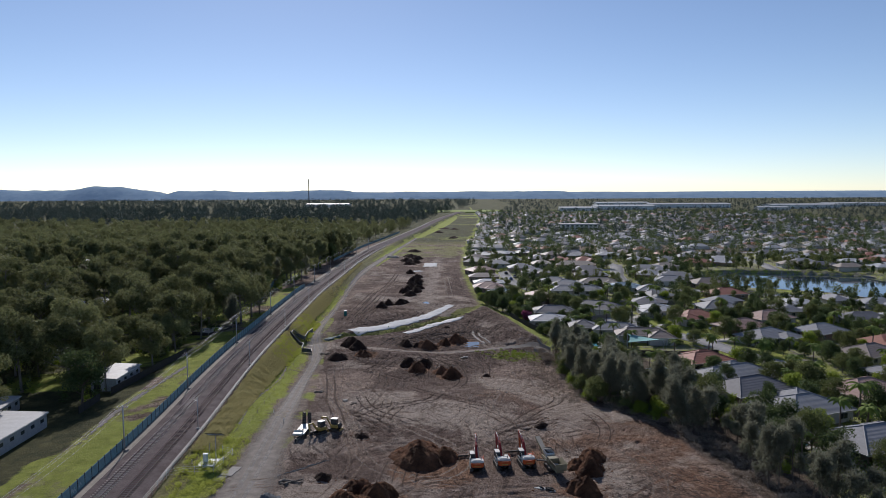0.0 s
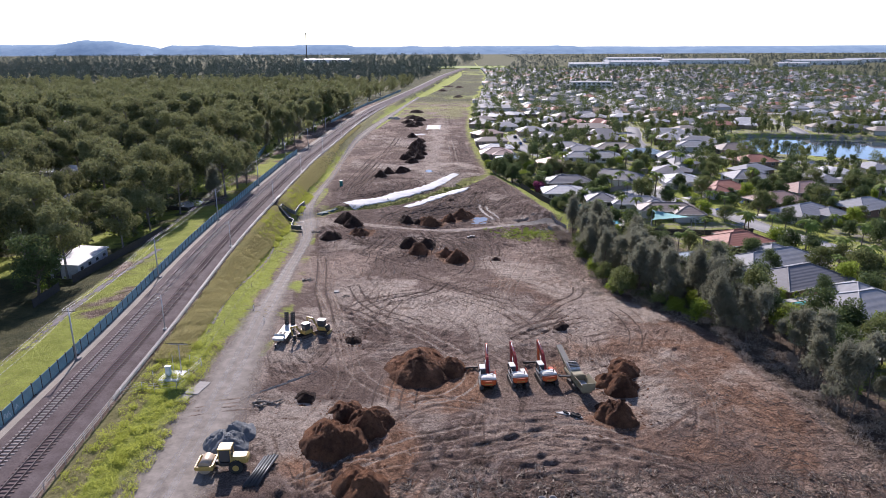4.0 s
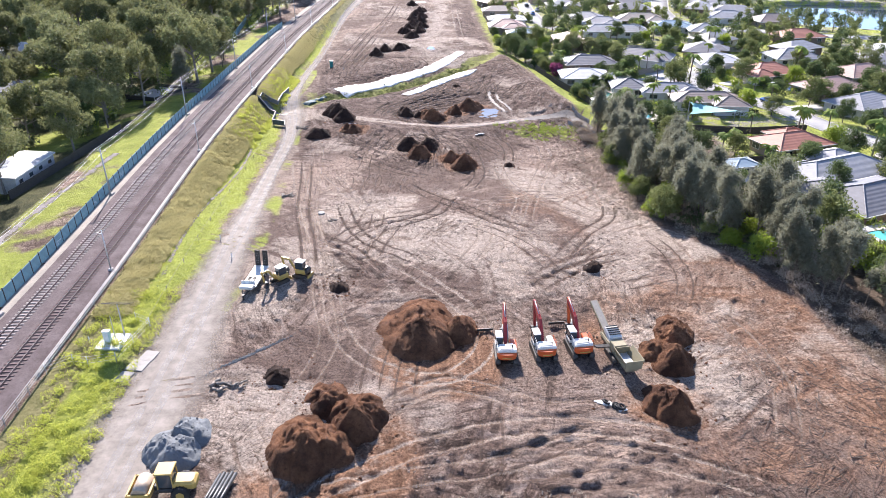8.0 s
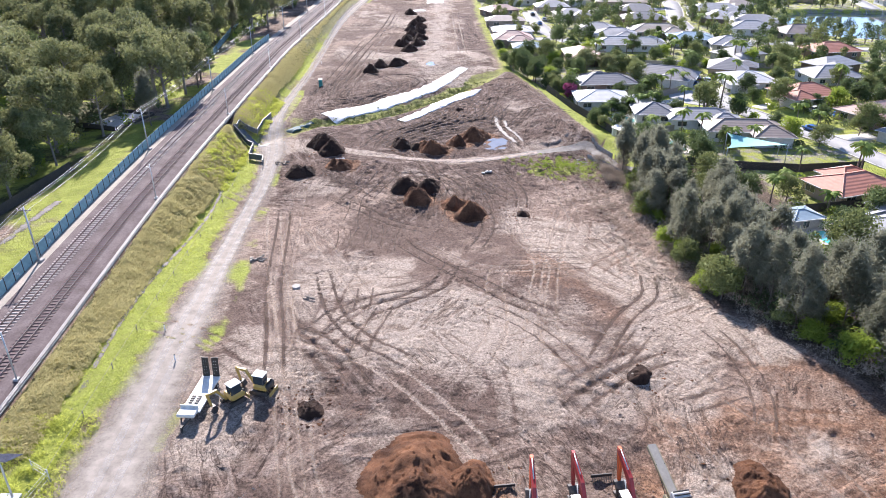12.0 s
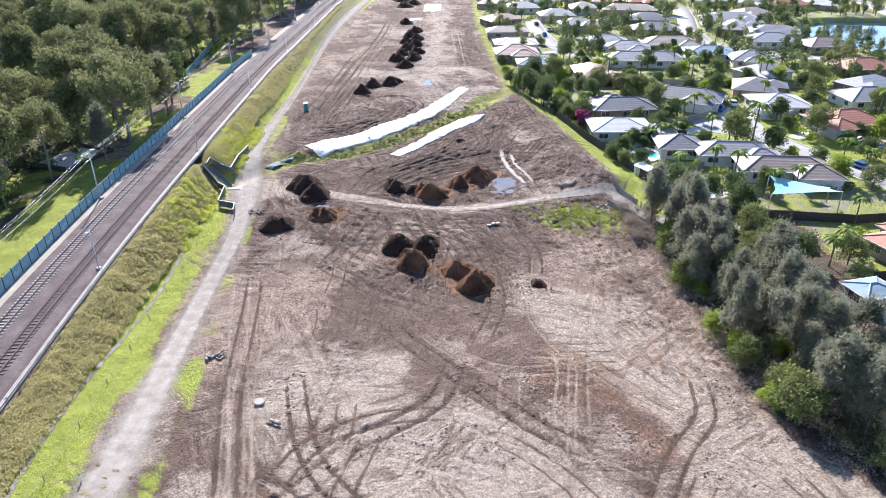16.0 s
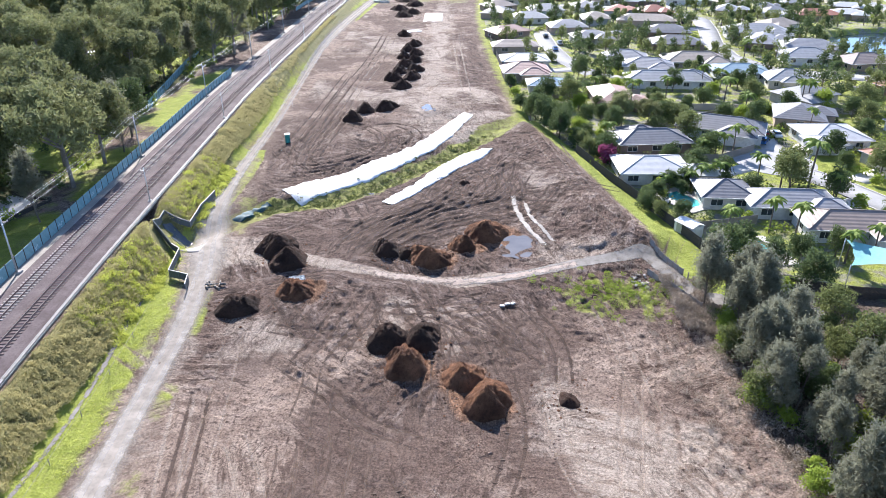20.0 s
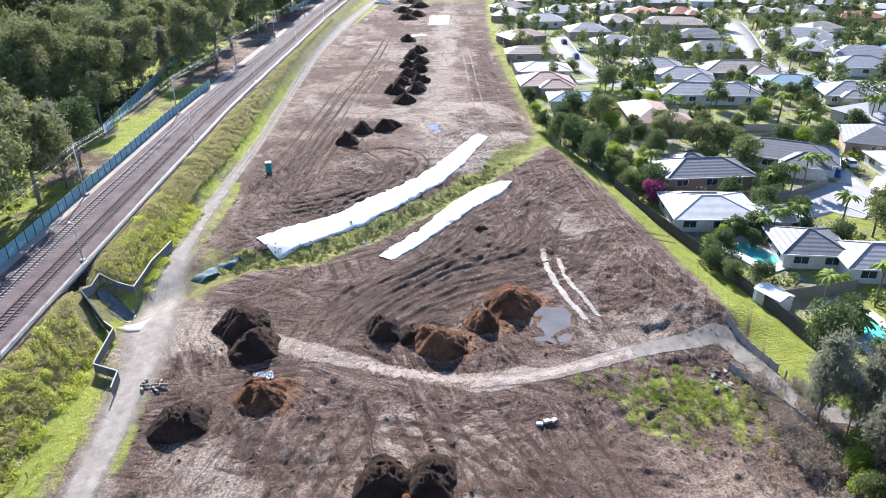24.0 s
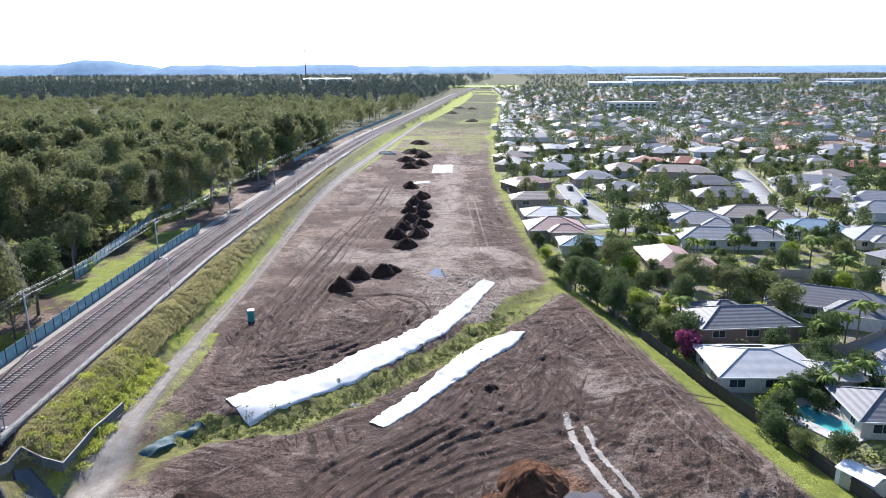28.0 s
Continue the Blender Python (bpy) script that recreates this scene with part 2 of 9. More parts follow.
SLEEPER = plain("concrete_sleeper", (0.34, 0.295, 0.275), 0.85, dirty=0.3, scale=3.0)
SLEEPER_OLD = plain("rust_stained_sleeper", (0.125, 0.078, 0.076), 0.85, dirty=0.4, scale=3.0)
RAIL_SIDE = plain("rusted_rail", (0.20, 0.125, 0.110), 0.7, 0.3, scale=4.0)
RAIL_TOP = plain("polished_rail_head", (0.17, 0.14, 0.13), 0.75, 0.2, dirty=0.1)
GALV = plain("galvanised_steel", (0.46, 0.48, 0.49), 0.5, 0.55, scale=3.0, dirty=0.15)
STEEL_DARK = plain("dark_steel", (0.055, 0.052, 0.050), 0.55, 0.4, dirty=0.45, scale=2.5)
BARRIER = plain("teal_barrier_panel", (0.180, 0.325, 0.355), 0.7, vary=0.3, dirty=0.25, scale=0.9)
GRAFFITI = plain("pale_paint", (0.42, 0.52, 0.56), 0.6)
TIMBER_GREY = plain("weathered_timber", (0.30, 0.265, 0.225), 0.85, vary=0.35, scale=4.0)
TIMBER_DARK = plain("dark_stained_timber", (0.060, 0.053, 0.046), 0.85, vary=0.4, scale=4.0)
TIMBER_POLE = plain("grey_timber_pole", (0.24, 0.205, 0.17), 0.85, vary=0.35, scale=4.0)
GEOTEX = plain("white_geotextile", (0.56, 0.56, 0.555), 0.85, vary=0.08, dirty=0.10, scale=0.35, dirt=(0.45, 0.38, 0.32), bump=0.15, local=False)
ORANGE = plain("orange_machine_paint", (0.62, 0.105, 0.025), 0.42, dirty=0.18, scale=1.2)
RED_BOOM = plain("dark_red_machine_paint", (0.30, 0.022, 0.022), 0.42, dirty=0.2, scale=1.2)
CREAM = plain("white_machine_paint", (0.66, 0.645, 0.60), 0.45, dirty=0.22, scale=1.2)
YELLOW = plain("yellow_machine_paint", (0.50, 0.33, 0.090), 0.45, dirty=0.25, scale=1.2)
OLIVE = plain("khaki_machine_paint", (0.27, 0.235, 0.145), 0.6, dirty=0.4, scale=1.2)
RUBBER = plain("black_rubber", (0.022, 0.022, 0.022), 0.8, dirty=0.35, scale=2.0)
MUD_STEEL = plain("muddy_track_steel", (0.085, 0.070, 0.060), 0.75, 0.3, dirty=0.5, scale=3.0)
WHITE_PAINT = plain("white_painted_metal", (0.76, 0.76, 0.75), 0.5, dirty=0.12)
PLASTIC_BLACK = plain("black_pipe_plastic", (0.030, 0.032, 0.036), 0.45, dirty=0.2)
TEAL_PLASTIC = plain("teal_plastic", (0.030, 0.235, 0.215), 0.45, dirty=0.12)
BLUE_SHEET = plain("blue_green_tarpaulin", (0.016, 0.075, 0.090), 0.75, dirty=0.35, scale=1.0)
BARK = plain("grey_brown_bark", (0.165, 0.135, 0.110), 0.9, vary=0.4, scale=3.0)
BARK_PALE = plain("pale_gum_bark", (0.23, 0.205, 0.18), 0.85, vary=0.4, scale=2.0)
LEAF_GUM = leafy("gum_leaves", (0.036, 0.050, 0.024), (0.255, 0.262, 0.115), 0.25)
LEAF_DARK = leafy("dark_leaves", (0.034, 0.058, 0.026), (0.128, 0.165, 0.062), 0.25)
LEAF_BRIGHT = leafy("bright_leaves", (0.130, 0.190, 0.030), (0.270, 0.330, 0.055))
LEAF_OAK = leafy("she_oak_needles", (0.085, 0.092, 0.064), (0.240, 0.240, 0.172), 0.4)
LEAF_PALM = leafy("palm_fronds", (0.100, 0.160, 0.035), (0.230, 0.280, 0.070))
LEAF_PINK = leafy("pink_blossom", (0.190, 0.040, 0.090), (0.330, 0.090, 0.180))
LEAF_OLIVE = leafy("olive_leaves", (0.058, 0.078, 0.030), (0.200, 0.222, 0.082), 0.25)
GRASS_TALL = leafy("tall_grass", (0.205, 0.192, 0.085), (0.430, 0.385, 0.190), 0.40)
GRASS_LUSH = leafy("lush_grass", (0.225, 0.270, 0.042), (0.430, 0.450, 0.100), 0.45)
# Bluer, duller greens: haze painted into the leaf colour of the far trees.
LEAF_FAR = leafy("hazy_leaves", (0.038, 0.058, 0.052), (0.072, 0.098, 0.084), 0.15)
TWIG = plain("dead_twigs", (0.115, 0.090, 0.072), 0.9, vary=0.4)
DEAD = leafy("dry_scrub", (0.190, 0.152, 0.120), (0.350, 0.292, 0.235), 0.15)


def glassy(name, col, rough=0.06):
    k = Nodes(name, rough, 0.0, 0.8)
    return k.color(k.mix(k.ramp(k.noise(0.6, 2, 0.5), 0.3, 0.7), tuple(c * 0.7 for c in col), col))


WINDOW = glassy("window_glass", (0.045, 0.055, 0.062))
SOLAR = glassy("solar_cells", (0.022, 0.030, 0.055), 0.12)


def water_material(name, col, rough, ripple, scale):
    k = Nodes(name, rough, 0.0, 0.6)
    k.bump(k.noise(scale, 4, 0.6), ripple, 0.05)
    return k.color(k.mix(k.ramp(k.noise(scale * 0.2, 3, 0.5), 0.3, 0.7), tuple(c * 0.75 for c in col), col))


LAKE = water_material("lake_water", (0.030, 0.050, 0.070), 0.05, 0.12, 0.9)
POOL = water_material("pool_water", (0.085, 0.44, 0.43), 0.05, 0.2, 1.5)
PUDDLE = water_material("muddy_water", (0.13, 0.115, 0.105), 0.06, 0.05, 2.0)


def roofing(name, col, tile=0.33, rough=0.62):
    """Roof tiles or sheets: courses run with the roof's own slope, in fine relief."""
    k = Nodes(name, rough, 0.0, 0.4)
    w = k.t.nodes.new("ShaderNodeTexWave")
    w.inputs["Scale"].default_value = 1.0 / tile / 3.0
    w.bands_direction = "Z"
    k.l(k.where(True), w.inputs["Vector"])
    n = k.noise(0.8, 5, 0.7, True)
    dark = tuple(c * 0.72 for c in col)
    c = k.mix(k.ramp(n, 0.32, 0.7), dark, col)
    c = k.mix(k.ramp(k.noise(9.0, 3, 0.6, True), 0.55, 0.8, 0.0, 0.5), c, tuple(v * 0.55 for v in col))
    c = k.mix(k.ramp(k.rnd(), 0, 1, 0, 0.25), c, dark)
    k.bump(k.math("ADD", w.outputs["Fac"], k.math("MULTIPLY", n, 0.4)), 0.5, 0.05)
    return k.color(c)


ROOFS = {
    "white": roofing("white_metal_roof", (0.46, 0.46, 0.465), 0.6, 0.55),
    "grey": roofing("grey_tile_roof", (0.26, 0.26, 0.275)),
    "charcoal": roofing("charcoal_tile_roof", (0.155, 0.155, 0.17)),
    "pale": roofing("pale_grey_roof", (0.29, 0.295, 0.31), 0.6),
    "brown": roofing("brown_tile_roof", (0.25, 0.20, 0.175)),
    "red": roofing("terracotta_tile_roof", (0.40, 0.165, 0.11)),
    "pink": roofing("faded_terracotta_roof", (0.40, 0.255, 0.21)),
    "tan": roofing("tan_tile_roof", (0.34, 0.285, 0.235)),
    "blue": roofing("pale_blue_metal_roof", (0.26, 0.34, 0.39), 0.6, 0.3),
}
WALLS = [plain("cream_render", (0.60, 0.56, 0.48), 0.85), plain("brown_brick_wall", (0.28, 0.20, 0.16), 0.9, vary=0.35, scale=6.0),
         plain("pale_render", (0.68, 0.66, 0.62), 0.85), plain("tan_brick_wall", (0.40, 0.31, 0.24), 0.9, vary=0.3, scale=6.0),
         plain("grey_render", (0.40, 0.40, 0.40), 0.85)]
FENCE_COL = plain("steel_sheet_fence", (0.33, 0.31, 0.28), 0.6, vary=0.15)
CAR_PAINT = {c: plain(c + "_car_paint", v, 0.25, 0.1, vary=0.08, dirty=0.05, spec=0.6) for c, v in
             {"white": (0.72, 0.72, 0.72), "red": (0.42, 0.020, 0.020), "blue": (0.035, 0.11, 0.30), "silver": (0.42, 0.43, 0.45),
              "black": (0.020, 0.021, 0.023)}.items()}


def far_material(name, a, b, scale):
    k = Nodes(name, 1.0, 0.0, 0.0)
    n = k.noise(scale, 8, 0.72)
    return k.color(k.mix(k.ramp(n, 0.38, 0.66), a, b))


# Distance haze is put into the colour: pale blue instead of leaf green.
HAZED_HILL = far_material("haze_tinted_hill", (0.230, 0.330, 0.440), (0.310, 0.410, 0.510), 0.012)


def track_material(name, a, b, strength, relief=0.08, ragged=1.0):
    """Pressed soil of a wheel track, worn away unevenly at its edges and ends."""
    k = Nodes(name, 0.95, 0.0, 0.15)
    w = k.t.nodes.new("ShaderNodeAttribute")
    w.attribute_name = "wear"
    n2, n3 = k.noise(0.5, 4, 0.65), k.noise(4.0, 4, 0.7)
    s = k.math("ADD", w.outputs["Fac"], k.math("ADD", k.math("MULTIPLY", k.math("SUBTRACT", n2, 0.5), 1.6 * ragged), k.math("MULTIPLY", k.math("SUBTRACT", n3, 0.5), 1.2 * ragged)))
    k.l(k.ramp(s, 0.38 * ragged, 0.72 + 0.25 * (1 - ragged), 0.0, strength), k.b.inputs["Alpha"])
    k.bump(n3, 0.6, relief)
    shade = k.mix(k.ramp(k.noise(0.7, 5, 0.65), 0.35, 0.65), tuple(v * 0.72 for v in a), b)
    return k.color(k.mix(k.ramp(n3, 0.3, 0.7, 0.0, 0.6), shade, a))


TRACK_PALE = track_material("pressed_pale_soil", (0.290, 0.218, 0.172), (0.420, 0.338, 0.278), 0.30)
TRACK_DARK = track_material("pressed_dark_soil", (0.055, 0.037, 0.030), (0.115, 0.080, 0.064), 0.68)
TRACK_THIN = track_material("scored_damp_soil", (0.085, 0.058, 0.046), (0.150, 0.106, 0.084), 0.6)
TRACK_SAND = track_material("pressed_wet_sand", (0.36, 0.325, 0.290), (0.45, 0.410, 0.372), 0.85)
CLOD = gravelly("pressed_clods", (0.085, 0.058, 0.046), (0.200, 0.150, 0.122), (0.050, 0.034, 0.027), 3.0, 0.4)
ROAD_SOFT = track_material("dusty_gravel_road", (0.240, 0.210, 0.182), (0.335, 0.298, 0.262), 0.9, 0.02, 0.35)
ROAD_WHEEL = track_material("pale_wheel_line", (0.345, 0.315, 0.286), (0.425, 0.392, 0.360), 0.5, 0.03, 0.9)
PATH_SOFT = track_material("worn_grey_asphalt", (0.165, 0.150, 0.135), (0.245, 0.226, 0.206), 1.0, 0.02)
PATH_MUD = track_material("mud_spread_over_asphalt", (0.265, 0.212, 0.180), (0.380, 0.315, 0.272), 1.0, 0.03)

# ---------------------------------------------------------------- plan
def smooth(a, b, v):
    u = np.clip((np.asarray(v, float) - a) / (b - a), 0, 1)
    return u * u * (3 - 2 * u)


def curve1(knots):
    """A smooth function through (y, value) knots."""
    ks, vs = np.array(knots, float).T
    m = np.gradient(vs, ks)

    def f(y):
        y = np.clip(np.asarray(y, float), ks[0], ks[-1])
        i = np.clip(np.searchsorted(ks, y, side="right") - 1, 0, len(ks) - 2)
        h = ks[i + 1] - ks[i]
        u = (y - ks[i]) / h
        return ((2 * u**3 - 3 * u**2 + 1) * vs[i] + (u**3 - 2 * u**2 + u) * h * m[i]
                + (-2 * u**3 + 3 * u**2) * vs[i + 1] + (u**3 - u**2) * h * m[i + 1])
    return f


def vnoise(x, y, scale, seed=0):
    """Smooth value noise, -1 to 1, on arrays."""
    x, y = np.asarray(x, float) / scale, np.asarray(y, float) / scale
    i, j = np.floor(x).astype(np.int64), np.floor(y).astype(np.int64)
    u, v = x - i, y - j
    u, v = u * u * (3 - 2 * u), v * v * (3 - 2 * v)

    def h(a, b):
        n = (a * 374761393 + b * 668265263 + seed * 974634777) & 0x7FFFFFFF
        n = ((n ^ (n >> 13)) * 1274126177) & 0x7FFFFFFF
        return ((n ^ (n >> 16)) & 0xFFFF) / 32767.5 - 1
    return (h(i, j) * (1 - u) + h(i + 1, j) * u) * (1 - v) + (h(i, j + 1) * (1 - u) + h(i + 1, j + 1) * u) * v


def fbm(x, y, scale, octaves=4, seed=0):
    return sum(vnoise(x, y, scale / 2**k, seed + k) * 0.55**k for k in range(octaves))


RAIL_X = curve1([(-60, -38), (0, -42.8), (80, -49.2), (110, -51.6), (130, -53.5), (150, -55.3), (185, -57.6), (205, -58.6), (230, -59.9), (254, -61.0), (280, -62.2), (320, -62.8),
                 (360, -63.1), (416, -63.6), (472, -62.8), (548, -60), (644, -53), (800, -41.6), (1123, -21.2), (1650, 28.9), (2600, 120)])
ROAD_X = curve1([(-40, -27.5), (20, -28.5), (77, -29.4), (91, -30.2), (104, -31.2), (124, -33), (158, -36.8), (180, -38.4), (196, -41.0), (205, -43.4),
                 (219, -45.8), (234, -46.8), (270, -47.8), (300, -49.4), (328, -50.8), (363, -51.9), (412, -51.2), (442, -50), (520, -46), (700, -36)])
ROAD_W = curve1([(-40, 9), (60, 9.2), (80, 8.6), (100, 6.6), (120, 4.9), (190, 4.4), (202, 6.2), (214, 4.6), (450, 4.8), (700, 3.5)])
LEFT_X = curve1([(-60, -23), (20, -24), (70, -25), (90, -27), (110, -27), (160, -33), (190, -37), (214, -38), (235, -42), (300, -45.6), (380, -47.6), (440, -46),
                 (520, -41), (650, -39), (740, -28), (910, -11), (1200, 8)])
RIGHT_X = curve1([(-60, 62), (20, 60), (60, 54), (73, 50), (90, 47.2), (110, 43), (119, 38), (130, 33), (150, 32), (180, 32), (200, 31.4), (210, 29.5), (235, 24.5),
                  (262, 17), (276, 13.4), (298, 11.2), (343, 8.2), (406, 5.4), (523, 8.3), (812, 24.7), (1200, 44)])
FENCE_X = curve1([(150, 54), (185, 43.4), (192, 41.3), (205, 37.6), (217, 34.4), (236, 28.4), (262, 21.0), (285, 17.0), (343, 13.2), (406, 11), (520, 13), (812, 29), (1200, 50)])


def rail_z(y):
    return 0.6 * smooth(110, 200, y) + 0 * np.asarray(y, float)


def seg_dist(x, y, pts):
    """Distance to a polyline and the way along it."""
    best, along, run = np.full(np.shape(x), 1e9), np.zeros(np.shape(x)), 0.0
    for (ax, ay), (bx, by) in zip(pts, pts[1:]):
        dx, dy = bx - ax, by - ay
        n = math.hypot(dx, dy)
        u = np.clip(((x - ax) * dx + (y - ay) * dy) / n**2, 0, 1)
        d = np.hypot(x - ax - u * dx, y - ay - u * dy)
        near = d < best
        best, along = np.where(near, d, best), np.where(near, run + u * n, along)
        run += n
    return best, along


CREST = [(30, 201.5), (25.2, 211.5), (21, 231), (17.2, 258), (14.5, 268)]
CREEK = [(-62, 206), (-47, 204), (-37, 218), (-26, 221.5), (-15, 233), (-4.5, 247.5), (5, 262), (19, 277)]
CROSS_PATH = [(-44, 199), (-36, 199), (-25, 197), (-17, 193.3), (-8.6, 190.6), (-1, 189.4), (8, 191.3), (18, 195.6), (26, 198.0), (29.6, 198.6),
              (31.6, 193.6), (33.6, 187), (38, 184.5), (50, 181)]


LAKE_EDGE = [(146, 350), (144, 378), (150, 400), (175, 413), (215, 407), (247, 393), (264, 352), (252, 312), (222, 291), (204, 297), (192, 322), (172, 335), (156, 341)]


def base_z(x, y):
    x, y = np.asarray(x, float), np.asarray(y, float)
    z = -4.2 * smooth(108, 168, y) + 1.7 * smooth(300, 430, y)
    z = z - 1.2 * smooth(125, 160, x) * smooth(200, 270, y)
    return z


def height(x, y):
    x, y = np.asarray(x, float), np.asarray(y, float)
    z = base_z(x, y)
    c, zr = RAIL_X(y), rail_z(y)
    off = x - c
    west = zr - 0.6 - 1.4 * smooth(7, 30, -off)
    z = np.where(off < -6.5, west, z)
    z = np.where(np.abs(off) <= 6.4, zr - 0.3, z)
    right = smooth(6.4, 12.2, off)
    z = np.where((off > 6.4) & (off < 14), (zr - 0.3) * (1 - right) + z * right, z)
    d, _ = seg_dist(x, y, CREST)
    west_side = np.clip(1 - d / 15.0, 0, 1)
    z = z + 2.3 * west_side**1.4 * np.where(x < RIGHT_X(y) + 4, 1, 0.35) * smooth(196, 204, y)
    d, _ = seg_dist(x, y, CREEK)
    z = z - 1.5 * np.exp(-(d / 3.4) ** 2)
    inside = smooth(0, 3, x - LEFT_X(y)) * smooth(0, 3, RIGHT_X(y) - x)
    d, _ = seg_dist(x, y, CROSS_PATH)
    inside = inside * smooth(1.8, 3.2, d)
    rough = 0.10 + 0.14 * smooth(70, 62, y) + 0.08 * smooth(178, 190, y) * smooth(300, 270, y)
    z = z + inside * (rough * fbm(x, y, 3.2, 3, 5) + 0.35 * fbm(x, y, 26, 2, 9))
    z = z + inside * 1.1 * smooth(66, 56, y) * smooth(-8, 8, x) * (0.6 + 0.7 * fbm(x, y, 6, 3, 21))
    out = (off > 15) & (x < LEFT_X(y))
    z = z + np.where(out & (np.abs(x - ROAD_X(y)) > 4.2), 0.10 * fbm(x, y, 2.2, 3, 3), 0)
    lake = np.zeros(np.shape(x))
    box = (x > 125) & (x < 285) & (y > 270) & (y < 430)
    if np.any(box):
        d, _ = seg_dist(x, y, LAKE_EDGE + LAKE_EDGE[:1])
        odd = np.zeros(np.shape(x), bool)
        for (ax, ay), (bx, by) in zip(LAKE_EDGE, LAKE_EDGE[1:] + LAKE_EDGE[:1]):
            odd ^= ((ay > y) != (by > y)) & (x < (bx - ax) * (y - ay) / (by - ay) + ax)
        lake = np.where(odd & box, smooth(0, 3, d), 0)
    z = z * (1 - lake) - 8.0 * lake
    far = smooth(700, 2600, np.hypot(x, y))
    return z * (1 - far * 0.6)


SURFACE = {}


def surf(x, y):
    """The finished ground's height, read off its grid."""
    x, y = np.asarray(x, float), np.asarray(y, float)
    xs, ys, z = SURFACE["xs"], SURFACE["ys"], SURFACE["z"]
    i = np.clip(np.searchsorted(xs, x, side="right") - 1, 0, len(xs) - 2)
    j = np.clip(np.searchsorted(ys, y, side="right") - 1, 0, len(ys) - 2)
    u, v = np.clip((x - xs[i]) / (xs[i + 1] - xs[i]), 0, 1), np.clip((y - ys[j]) / (ys[j + 1] - ys[j]), 0, 1)
    return (z[j, i] * (1 - u) + z[j, i + 1] * u) * (1 - v) + (z[j + 1, i] * (1 - u) + z[j + 1, i + 1] * u) * v


def gz(x, y):
    return float(surf(np.array([x]), np.array([y]))[0])


